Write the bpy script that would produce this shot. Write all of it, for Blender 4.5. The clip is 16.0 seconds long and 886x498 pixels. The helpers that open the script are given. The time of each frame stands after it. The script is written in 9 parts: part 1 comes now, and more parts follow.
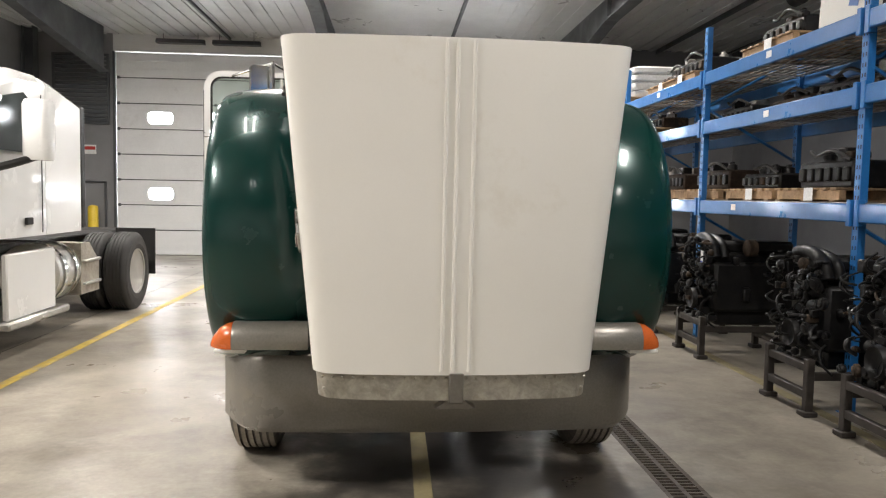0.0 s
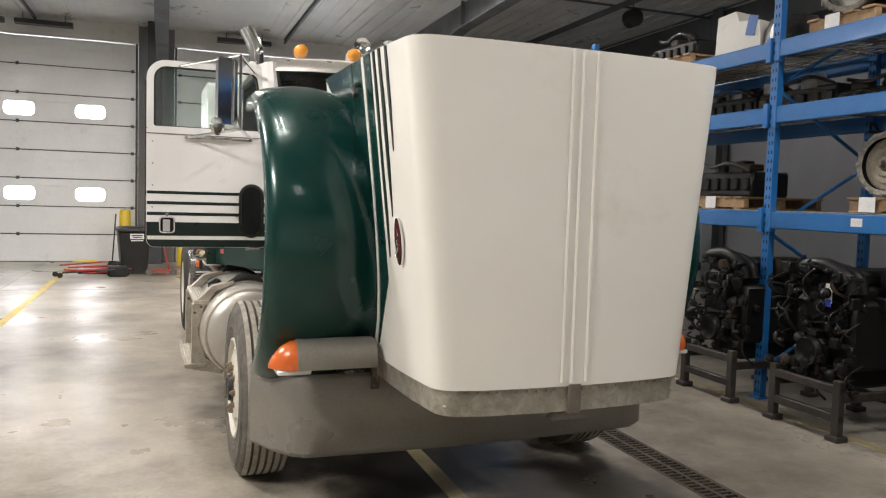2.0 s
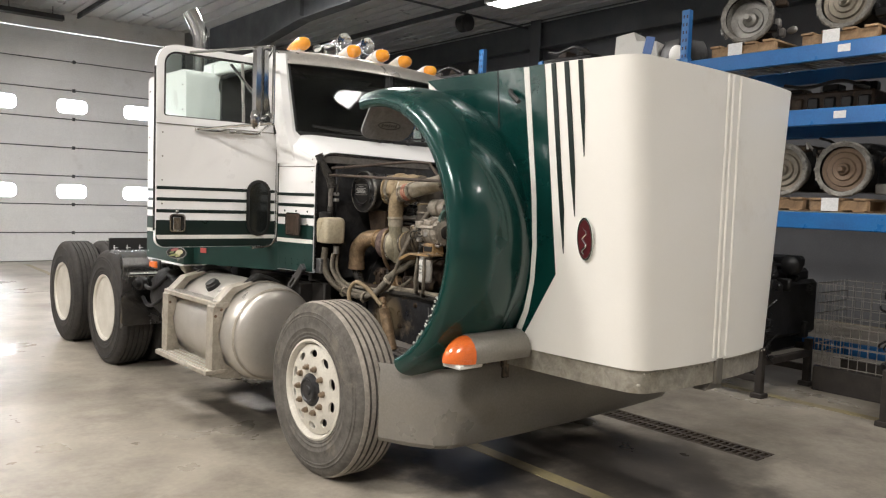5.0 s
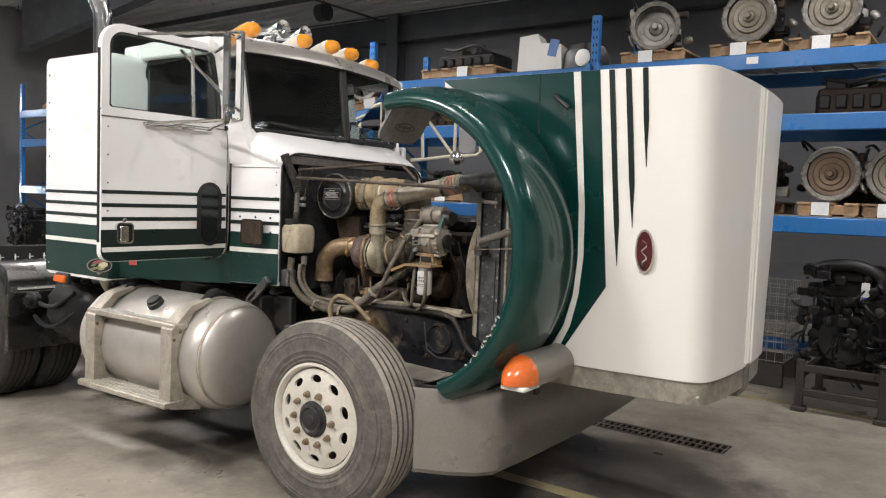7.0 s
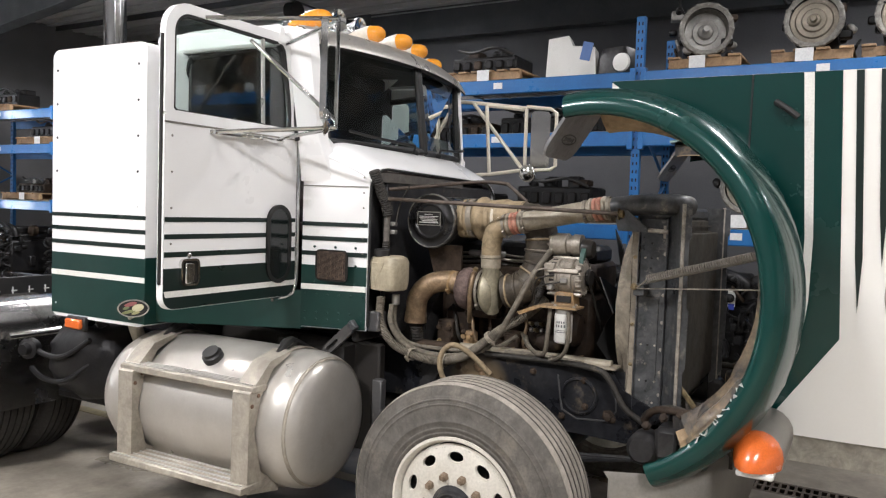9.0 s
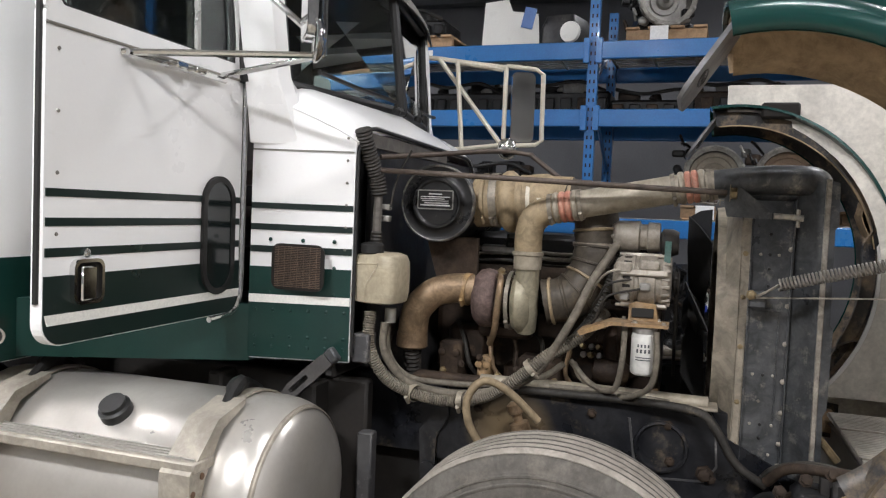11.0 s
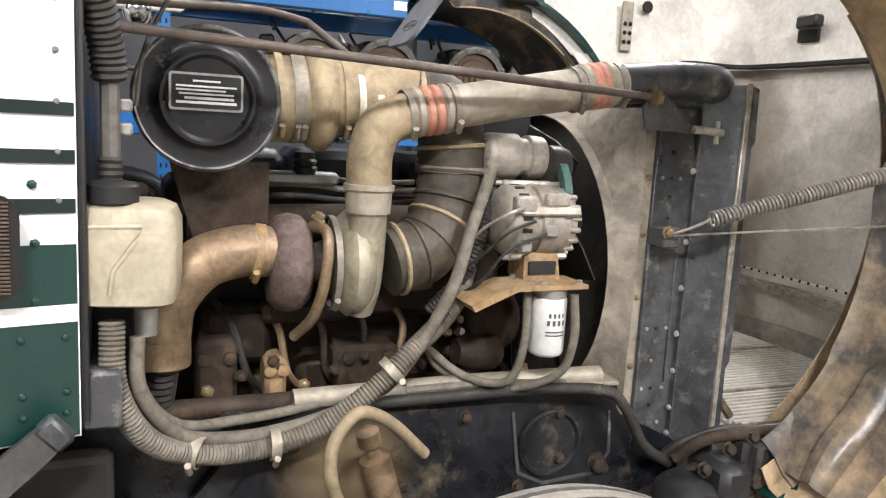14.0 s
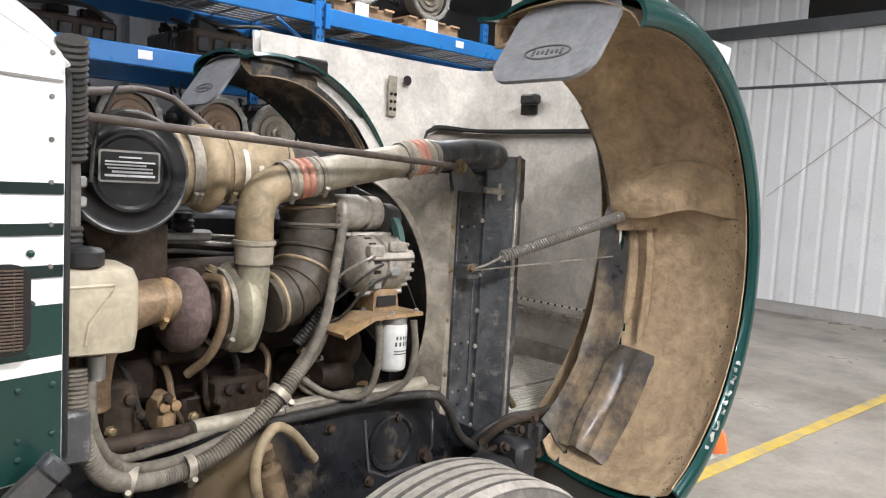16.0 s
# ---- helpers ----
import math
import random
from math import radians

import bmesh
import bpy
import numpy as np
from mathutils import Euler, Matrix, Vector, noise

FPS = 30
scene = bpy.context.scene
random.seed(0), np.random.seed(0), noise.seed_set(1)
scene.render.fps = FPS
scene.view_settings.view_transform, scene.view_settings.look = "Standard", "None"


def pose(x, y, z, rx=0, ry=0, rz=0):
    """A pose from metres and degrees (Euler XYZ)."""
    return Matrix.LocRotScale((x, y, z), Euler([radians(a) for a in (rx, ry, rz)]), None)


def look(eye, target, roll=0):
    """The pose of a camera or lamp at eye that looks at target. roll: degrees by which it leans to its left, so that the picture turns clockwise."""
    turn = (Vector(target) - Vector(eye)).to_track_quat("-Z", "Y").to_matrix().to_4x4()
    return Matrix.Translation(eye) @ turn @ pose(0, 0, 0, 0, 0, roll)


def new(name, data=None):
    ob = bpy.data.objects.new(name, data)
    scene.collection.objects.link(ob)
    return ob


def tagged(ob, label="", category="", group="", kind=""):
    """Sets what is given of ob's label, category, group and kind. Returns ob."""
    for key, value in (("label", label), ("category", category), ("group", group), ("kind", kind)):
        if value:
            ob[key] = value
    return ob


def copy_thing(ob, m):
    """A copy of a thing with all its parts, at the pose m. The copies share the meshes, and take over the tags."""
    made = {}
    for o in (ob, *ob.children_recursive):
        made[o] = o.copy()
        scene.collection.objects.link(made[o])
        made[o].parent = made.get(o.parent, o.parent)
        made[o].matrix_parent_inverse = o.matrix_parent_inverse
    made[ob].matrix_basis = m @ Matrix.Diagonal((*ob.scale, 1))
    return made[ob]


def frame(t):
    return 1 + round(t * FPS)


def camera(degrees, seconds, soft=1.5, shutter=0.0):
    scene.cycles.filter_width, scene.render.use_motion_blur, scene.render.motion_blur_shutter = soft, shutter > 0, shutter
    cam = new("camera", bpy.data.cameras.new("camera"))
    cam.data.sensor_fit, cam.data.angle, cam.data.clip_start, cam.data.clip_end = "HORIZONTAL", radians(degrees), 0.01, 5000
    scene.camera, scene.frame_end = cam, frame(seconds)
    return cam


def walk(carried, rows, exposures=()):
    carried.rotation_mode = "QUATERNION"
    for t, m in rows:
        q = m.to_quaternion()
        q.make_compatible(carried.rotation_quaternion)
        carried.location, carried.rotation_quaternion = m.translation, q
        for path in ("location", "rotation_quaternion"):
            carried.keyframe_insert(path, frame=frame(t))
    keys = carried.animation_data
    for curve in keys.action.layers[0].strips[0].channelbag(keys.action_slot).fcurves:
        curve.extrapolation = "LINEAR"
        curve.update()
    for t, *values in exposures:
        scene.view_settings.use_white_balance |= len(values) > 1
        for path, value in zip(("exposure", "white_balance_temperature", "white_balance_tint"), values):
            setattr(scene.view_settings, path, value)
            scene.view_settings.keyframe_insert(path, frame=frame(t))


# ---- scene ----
cam = camera(59.9, 16.0, 1.2)
LAMP_WATTS = 140
EXPOSURES = [(0.0, 0.02, 6500, 12), (2.0, -0.14, 6480, 12), (4.0, -0.08, 6450, 12), (6.5, -0.16, 6300, 13), (8.5, -0.04, 6100, 14), (11.0, -0.17, 5950, 13), (12.5, 0.41, 6000, 13), (15.0, 0.71, 6000, 14), (16.0, 0.45, 5850, 13)]
PATH = [
    (0, (-0.133, 0.172, 1.599), (-0.005, 2.163, 1.458), 1.1),
    (0.5, (-0.478, 0.152, 1.624), (-0.19, 2.126, 1.483), 1.2),
    (1, (-0.792, 0.324, 1.62), (-0.367, 2.273, 1.478), 1.4),
    (1.5, (-1.1, 0.459, 1.61), (-0.545, 2.376, 1.477), 1.5),
    (2, (-1.456, 0.524, 1.608), (-0.778, 2.402, 1.48), 1.7),
    (2.5, (-1.816, 0.648, 1.597), (-1.04, 2.487, 1.467), 1.8),
    (3, (-2.169, 0.771, 1.599), (-1.311, 2.573, 1.476), 1.7),
    (3.5, (-2.503, 0.801, 1.592), (-1.547, 2.554, 1.473), 1.8),
    (4, (-2.8, 0.928, 1.58), (-1.717, 2.605, 1.458), 1.9),
    (6.3, (-3.671, 1.904, 1.618), (-2.191, 3.243, 1.487), 2.0),
    (6.5, (-3.729, 2.018, 1.639), (-2.207, 3.308, 1.507), 2.0),
    (7, (-3.823, 2.288, 1.629), (-2.21, 3.463, 1.499), 2.1),
    (7.5, (-3.84, 2.626, 1.651), (-2.171, 3.72, 1.515), 2.1),
    (8, (-3.881, 2.96, 1.667), (-2.18, 4.003, 1.531), 2.2),
    (8.5, (-3.876, 3.272, 1.684), (-2.162, 4.296, 1.564), 2.1),
    (8.7, (-3.828, 3.396, 1.685), (-2.111, 4.416, 1.573), 2.0),
    (10.8, (-3.081, 4.594, 1.621), (-1.237, 5.364, 1.545), 2.3),
    (11, (-2.994, 4.661, 1.598), (-1.113, 5.335, 1.497), 2.4),
    (11.5, (-2.835, 4.878, 1.596), (-0.874, 5.225, 1.411), 2.8),
    (12, (-2.644, 5.085, 1.555), (-0.658, 5.164, 1.328), 3.0),
    (12.5, (-2.41, 5.277, 1.573), (-0.43, 5.181, 1.31), 3.2),
    (13, (-2.267, 5.434, 1.59), (-0.306, 5.177, 1.295), 3.1),
    (13.5, (-2.149, 5.58, 1.597), (-0.228, 5.111, 1.293), 3.1),
    (14, (-1.966, 5.694, 1.591), (-0.111, 5.013, 1.282), 3.2),
    (14.5, (-1.834, 5.794, 1.579), (-0.056, 4.93, 1.274), 3.2),
    (15, (-1.889, 5.965, 1.622), (-0.195, 4.943, 1.329), 3.3),
    (15.5, (-1.988, 6.116, 1.638), (-0.441, 4.873, 1.396), 3.3),
    (16, (-2.14, 6.25, 1.638), (-0.671, 4.904, 1.466), 3.2),
]
walk(cam, [(t, look(eye, target, roll)) for t, eye, target, roll in PATH], EXPOSURES)

# ---- light and world ----
world = bpy.data.worlds.new("world")
scene.world = world
world.use_nodes = True
_n = world.node_tree.nodes
_sky = _n.new("ShaderNodeTexSky")
_sky.sky_type, _sky.sun_disc, _sky.sun_elevation, _sky.sun_rotation = "NISHITA", False, radians(32), radians(20)
_n["Background"].inputs[1].default_value = 0.1
world.node_tree.links.new(_sky.outputs[0], _n["Background"].inputs[0])


# ---- mesh helpers ----
class Geo:
    """Vertices and faces gathered for one mesh."""

    def __init__(self):
        self.v, self.f = [], []

    def add(self, verts, faces, m=None):
        o = len(self.v)
        self.v += [tuple(m @ Vector(p)) if m else tuple(p) for p in verts]
        self.f += [tuple(i + o for i in face) for face in faces]
        return self

    def box(self, cx, cy, cz, sx, sy, sz, b=0.004, m=None):
        """A box with chamfered edges."""
        hx, hy, hz = sx / 2, sy / 2, sz / 2
        b = min(b, hx * 0.49, hy * 0.49, hz * 0.49)
        vs, idx = [], {}
        for i in (-1, 1):
            for j in (-1, 1):
                for k in (-1, 1):
                    for a in range(3):
                        p = [i * (hx - b), j * (hy - b), k * (hz - b)]
                        p[a] = (i * hx, j * hy, k * hz)[a]
                        idx[(i, j, k, a)] = len(vs)
                        vs.append((cx + p[0], cy + p[1], cz + p[2]))
        fs = []
        for a in range(3):
            u, w = (a + 1) % 3, (a + 2) % 3
            for s in (-1, 1):
                ring = []
                for du, dw in ((-1, -1), (1, -1), (1, 1), (-1, 1)):
                    key = [0, 0, 0]
                    key[a], key[u], key[w] = s, du, dw
                    ring.append(idx[(*key, a)])
                fs.append(ring if s > 0 else ring[::-1])
            for du in (-1, 1):
                for dw in (-1, 1):
                    k1, k2 = [0, 0, 0], [0, 0, 0]
                    k1[u] = k2[u] = du
                    k1[w] = k2[w] = dw
                    k1[a], k2[a] = -1, 1
                    q = [idx[(*k1, u)], idx[(*k2, u)], idx[(*k2, w)], idx[(*k1, w)]]
                    fs.append(q if du * dw > 0 else q[::-1])
        for i in (-1, 1):
            for j in (-1, 1):
                for k in (-1, 1):
                    q = [idx[(i, j, k, a)] for a in range(3)]
                    fs.append(q if i * j * k > 0 else q[::-1])
        return self.add(vs, fs, m)

    def rings(self, rings, close=True, cap=True, m=None):
        """Skin over rings of equal length."""
        n = len(rings[0])
        vs = [p for r in rings for p in r]
        fs = []
        for a in range(len(rings) - 1):
            for i in range(n if close else n - 1):
                j = (i + 1) % n
                fs.append((a * n + i, a * n + j, (a + 1) * n + j, (a + 1) * n + i))
        if cap and close:
            fs.append(tuple(range(n))[::-1])
            fs.append(tuple(range((len(rings) - 1) * n, len(rings) * n)))
        return self.add(vs, fs, m)

    def tube(self, path, r, n=14, cap=True, m=None):
        """A round pipe along a path; r is a number or a list."""
        pts = [Vector(p) for p in path]
        rr = r if isinstance(r, (list, tuple)) else [r] * len(pts)
        rings, up = [], None
        for i, p in enumerate(pts):
            d = (pts[min(i + 1, len(pts) - 1)] - pts[max(i - 1, 0)])
            d = d.normalized() if d.length > 1e-9 else Vector((0, 0, 1))
            if up is None:
                up = d.orthogonal().normalized()
            up = (up - d * up.dot(d))
            up = up.normalized() if up.length > 1e-6 else d.orthogonal().normalized()
            side = d.cross(up)
            rings.append([p + (up * math.cos(2 * math.pi * k / n) + side * math.sin(2 * math.pi * k / n)) * rr[i] for k in range(n)])
        return self.rings(rings, True, cap, m)

    def lathe(self, profile, p0, axis, n=32, cap=True, m=None):
        """Turn a profile of (distance along the axis, radius)."""
        d = Vector(axis).normalized()
        u = d.orthogonal().normalized()
        w = d.cross(u)
        p0 = Vector(p0)
        rings = [[p0 + d * t + (u * math.cos(2 * math.pi * k / n) + w * math.sin(2 * math.pi * k / n)) * max(r, 1e-4) for k in range(n)] for t, r in profile]
        return self.rings(rings, True, cap, m)

    def prism(self, poly, axis, lo, hi, m=None):
        """A polygon in the plane across an axis, given depth."""
        def put(a, b, c):
            return {"x": (c, a, b), "y": (a, c, b), "z": (a, b, c)}[axis]
        return self.rings([[put(a, b, lo) for a, b in poly], [put(a, b, hi) for a, b in poly]], True, True, m)

    def sheet(self, grid, thick, m=None):
        """A curved sheet of metal from a grid of points, with thickness along its normals."""
        rows, cols = len(grid), len(grid[0])
        g = [[Vector(p) for p in r] for r in grid]
        back = []
        for i in range(rows):
            line = []
            for j in range(cols):
                du = g[min(i + 1, rows - 1)][j] - g[max(i - 1, 0)][j]
                dv = g[i][min(j + 1, cols - 1)] - g[i][max(j - 1, 0)]
                nn = du.cross(dv)
                nn = nn.normalized() if nn.length > 1e-12 else Vector((0, 0, 1))
                line.append(g[i][j] - nn * thick)
            back.append(line)
        vs = [p for r in g for p in r] + [p for r in back for p in r]
        o = rows * cols
        fs = []
        for i in range(rows - 1):
            for j in range(cols - 1):
                a, b, c, d = i * cols + j, i * cols + j + 1, (i + 1) * cols + j + 1, (i + 1) * cols + j
                fs += [(a, d, c, b), (o + a, o + b, o + c, o + d)]
        for i in range(rows - 1):
            for j, s in ((0, 1), (cols - 1, -1)):
                q = (i * cols + j, o + i * cols + j, o + (i + 1) * cols + j, (i + 1) * cols + j)
                fs.append(q if s > 0 else q[::-1])
        for j in range(cols - 1):
            for i, s in ((0, -1), (rows - 1, 1)):
                q = (i * cols + j, o + i * cols + j, o + i * cols + j + 1, i * cols + j + 1)
                fs.append(q if s > 0 else q[::-1])
        return self.add(vs, fs, m)


def part(name, geo, material, parent=None, label="", at=None, smooth=40, weld=False):
    """Link gathered geometry as one mesh object under a thing or a part."""
    me = bpy.data.meshes.new(name)
    me.from_pydata(geo.v, [], geo.f)
    bm = bmesh.new()
    bm.from_mesh(me)
    if weld:
        bmesh.ops.remove_doubles(bm, verts=bm.verts, dist=1e-5)
    bmesh.ops.recalc_face_normals(bm, faces=bm.faces)
    bm.to_mesh(me)
    bm.free()
    if smooth:
        me.polygons.foreach_set("use_smooth", [True] * len(me.polygons))
        me.set_sharp_from_angle(angle=radians(smooth))
    me.materials.append(material)
    ob = new(name, me)
    if parent:
        ob.parent = parent
    if at:
        ob.matrix_basis = at
    return tagged(ob, label) if label else ob


def share(ob, m, parent=None):
    """Another object on the same mesh."""
    c = new(ob.name.split(".")[0], ob.data)
    c.parent = parent or ob.parent
    c.matrix_basis = m
    return c


def thing(name, label, category, m=None, group="", kind=""):
    e = new(name)
    e.empty_display_size = 0.1
    e.matrix_basis = m or Matrix()
    return tagged(e, label, category, group, kind)


def rrect(w, h, r, n=5, cx=0.0, cy=0.0):
    """Corner points of a rounded rectangle."""
    out = []
    for sx, sy, a0 in ((1, 1, 0), (-1, 1, 90), (-1, -1, 180), (1, -1, 270)):
        for k in range(n + 1):
            a = radians(a0 + 90 * k / n)
            out.append((cx + sx * (w / 2 - r) + r * math.cos(a), cy + sy * (h / 2 - r) + r * math.sin(a)))
    return out


def ring_plate(outer, inner, axis, lo, hi):
    """A flat frame between two outlines with the same number of points."""
    g = Geo()
    def put(p, c):
        a, b = p
        return {"x": (c, a, b), "y": (a, c, b), "z": (a, b, c)}[axis]
    n = len(outer)
    vs = [put(p, lo) for p in outer] + [put(p, lo) for p in inner] + [put(p, hi) for p in outer] + [put(p, hi) for p in inner]
    fs = []
    for i in range(n):
        j = (i + 1) % n
        fs += [(i, j, n + j, n + i), (2 * n + i, 3 * n + i, 3 * n + j, 2 * n + j), (i, 2 * n + i, 2 * n + j, j), (n + i, n + j, 3 * n + j, 3 * n + i)]
    return g.add(vs, fs)


def curve(points, steps=6):
    """A smooth path through points (Catmull-Rom)."""
    p = [Vector(q) for q in points]
    p = [2 * p[0] - p[1]] + p + [2 * p[-1] - p[-2]]
    out = []
    for i in range(1, len(p) - 2):
        for k in range(steps):
            t = k / steps
            out.append(0.5 * ((2 * p[i]) + (p[i + 1] - p[i - 1]) * t + (2 * p[i - 1] - 5 * p[i] + 4 * p[i + 1] - p[i + 2]) * t * t + (3 * p[i] - p[i - 1] - 3 * p[i + 1] + p[i + 2]) * t ** 3))
    out.append(p[-2])
    return out


# ---- materials ----
def paint(name, c1, c2=None, rough=0.5, metal=0.0, scale=3.0, bump=0.05, fine=60.0, dirt=None, dirt_amount=0.0, coat=0.0, island=0.0, rough_var=0.12, dirt_scale=2.0, contrast=0.5, grain=0.6, grime=0.0, spec=0.5):
    """A worn surface: two tones in large patches, fine grain, dirt with a shape of its own, and relief."""
    m = bpy.data.materials.new(name)
    m.use_nodes = True
    t = m.node_tree
    nd, ln = t.nodes, t.links.new
    p = nd["Principled BSDF"]
    co = nd.new("ShaderNodeTexCoord")
    big, fin = nd.new("ShaderNodeTexNoise"), nd.new("ShaderNodeTexNoise")
    big.inputs["Scale"].default_value, big.inputs["Detail"].default_value, big.inputs["Roughness"].default_value = scale, 6, 0.6
    fin.inputs["Scale"].default_value, fin.inputs["Detail"].default_value = fine, 4
    for x in (big, fin):
        ln(co.outputs["Object"], x.inputs["Vector"])
    ramp = nd.new("ShaderNodeMapRange")
    ramp.inputs[1].default_value, ramp.inputs[2].default_value = 0.5 - contrast * 0.4, 0.5 + contrast * 0.4
    ln(big.outputs["Fac"], ramp.inputs[0])
    mix = nd.new("ShaderNodeMix")
    mix.data_type = "RGBA"
    c2 = c2 or tuple(v * 0.8 for v in c1)
    mix.inputs[6].default_value, mix.inputs[7].default_value = (*c1, 1), (*c2, 1)
    ln(ramp.outputs[0], mix.inputs[0])
    col = mix.outputs[2]
    gr = nd.new("ShaderNodeMix")
    gr.data_type, gr.blend_type = "RGBA", "MULTIPLY"
    gmap = nd.new("ShaderNodeMapRange")
    gmap.inputs[1].default_value, gmap.inputs[2].default_value, gmap.inputs[3].default_value, gmap.inputs[4].default_value = 0.3, 0.7, 0.82, 1.1
    ln(fin.outputs["Fac"], gmap.inputs[0])
    gr.inputs[0].default_value = grain
    ln(col, gr.inputs[6])
    ln(gmap.outputs[0], gr.inputs[7])
    col = gr.outputs[2]
    if grime:
        gn, gm, gx = nd.new("ShaderNodeTexNoise"), nd.new("ShaderNodeMapRange"), nd.new("ShaderNodeMix")
        gn.inputs["Scale"].default_value, gn.inputs["Detail"].default_value, gn.inputs["Roughness"].default_value = scale * 3.1, 9, 0.72
        gn.inputs["Distortion"].default_value = 0.6
        ln(co.outputs["Object"], gn.inputs["Vector"])
        gm.inputs[1].default_value, gm.inputs[2].default_value, gm.inputs[3].default_value, gm.inputs[4].default_value = 0.38, 0.62, 0.38, 1.35
        ln(gn.outputs["Fac"], gm.inputs[0])
        gx.data_type, gx.blend_type = "RGBA", "MULTIPLY"
        gx.inputs[0].default_value = grime
        ln(col, gx.inputs[6])
        ln(gm.outputs[0], gx.inputs[7])
        col = gx.outputs[2]
    if dirt:
        dn = nd.new("ShaderNodeTexNoise")
        dn.inputs["Scale"].default_value, dn.inputs["Detail"].default_value, dn.inputs["Roughness"].default_value = dirt_scale, 8, 0.7
        ln(co.outputs["Object"], dn.inputs["Vector"])
        dm = nd.new("ShaderNodeMapRange")
        dm.inputs[1].default_value, dm.inputs[2].default_value, dm.inputs[4].default_value = 0.62 - 0.3 * dirt_amount, 0.78 - 0.2 * dirt_amount, min(1.0, 0.5 + dirt_amount)
        ln(dn.outputs["Fac"], dm.inputs[0])
        dx = nd.new("ShaderNodeMix")
        dx.data_type = "RGBA"
        dx.inputs[7].default_value = (*dirt, 1)
        ln(dm.outputs[0], dx.inputs[0])
        ln(col, dx.inputs[6])
        col = dx.outputs[2]
    if island:
        oi, hs = nd.new("ShaderNodeObjectInfo"), nd.new("ShaderNodeHueSaturation")
        mr = nd.new("ShaderNodeMapRange")
        mr.inputs[3].default_value, mr.inputs[4].default_value = 1 - island, 1 + island
        ln(oi.outputs["Random"], mr.inputs[0])
        ln(mr.outputs[0], hs.inputs["Value"])
        ln(col, hs.inputs["Color"])
        col = hs.outputs[0]
    ln(col, p.inputs["Base Color"])
    rm = nd.new("ShaderNodeMapRange")
    rm.inputs[1].default_value, rm.inputs[2].default_value, rm.inputs[3].default_value, rm.inputs[4].default_value = 0.3, 0.7, max(0.02, rough - rough_var), min(1, rough + rough_var)
    ln(big.outputs["Fac"], rm.inputs[0])
    ln(rm.outputs[0], p.inputs["Roughness"])
    p.inputs["Metallic"].default_value = metal
    p.inputs["Specular IOR Level"].default_value = spec
    p.inputs["Coat Weight"].default_value = coat
    p.inputs["Coat Roughness"].default_value = 0.06
    if bump:
        b = nd.new("ShaderNodeBump")
        b.inputs["Strength"].default_value, b.inputs["Distance"].default_value = bump, 0.01
        ln(fin.outputs["Fac"], b.inputs["Height"])
        ln(b.outputs[0], p.inputs["Normal"])
    return m


def glass_mat(name, tint, rough=0.02):
    m = bpy.data.materials.new(name)
    m.use_nodes = True
    p = m.node_tree.nodes["Principled BSDF"]
    p.inputs["Base Color"].default_value = (*tint, 1)
    p.inputs["Roughness"].default_value = rough
    p.inputs["Transmission Weight"].default_value = 1.0
    p.inputs["IOR"].default_value = 1.45
    return m


def glow(name, colour, strength):
    m = bpy.data.materials.new(name)
    m.use_nodes = True
    p = m.node_tree.nodes["Principled BSDF"]
    p.inputs["Base Color"].default_value = (0.8, 0.8, 0.8, 1)
    p.inputs["Emission Color"].default_value = (*colour, 1)
    p.inputs["Emission Strength"].default_value = strength
    return m


DUST = (0.30, 0.25, 0.18)
M_WHITE = paint("cream_white_paint", (0.83, 0.815, 0.765), (0.79, 0.772, 0.715), 0.34, 0, 1.2, 0.0, 120, (0.62, 0.57, 0.47), 0.0, coat=0.2, rough_var=0.05, grain=0.05, dirt_scale=1.4)
# Cab panels: the hood white again, brighter and more neutral.
M_CAB_WHITE = paint("white_cab_paint", (0.85, 0.845, 0.835), (0.815, 0.81, 0.795), 0.30, 0, 1.2, 0.0, 120, (0.62, 0.58, 0.50), 0.02, coat=0.25, rough_var=0.05, grain=0.05, dirt_scale=5)
M_GREEN = paint("dark_green_metallic_paint", (0.003, 0.043, 0.036), (0.0022, 0.033, 0.028), 0.25, 0.2, 2, 0.01, 300, None, 0, coat=0.4, rough_var=0.05, grain=0.3, spec=0.35)
M_GREEN_DULL = paint("dull_green_paint", (0.006, 0.040, 0.031), (0.005, 0.031, 0.025), 0.38, 0.1, 2, 0.02, 200, coat=0.2, grime=0.12)
M_STRIPE = paint("blackish_green_stripe", (0.006, 0.017, 0.014), (0.005, 0.013, 0.011), 0.35, 0, 4, 0.01, 150)
M_STRIPE_W = paint("white_stripe", (0.78, 0.77, 0.72), (0.72, 0.71, 0.66), 0.35, 0, 4, 0.01, 150)
M_BUMPER = paint("dull_grey_bumper_paint", (0.27, 0.255, 0.225), (0.225, 0.21, 0.185), 0.33, 0.4, 1.2, 0.02, 90, (0.2, 0.18, 0.15), 0.08, rough_var=0.08)
M_BAND = paint("weathered_aluminium_band", (0.42, 0.40, 0.35), (0.30, 0.28, 0.23), 0.45, 0.4, 5, 0.06, 60, (0.20, 0.16, 0.10), 0.18, dirt_scale=9, grime=0.4)
M_CHROME = paint("chrome", (0.75, 0.75, 0.74), (0.62, 0.62, 0.60), 0.12, 1, 6, 0.01, 60, (0.3, 0.27, 0.22), 0.02, rough_var=0.06)
M_ALU = paint("brushed_aluminium", (0.62, 0.61, 0.58), (0.5, 0.49, 0.46), 0.36, 0.9, 3, 0.03, 80, (0.33, 0.29, 0.22), 0.06)
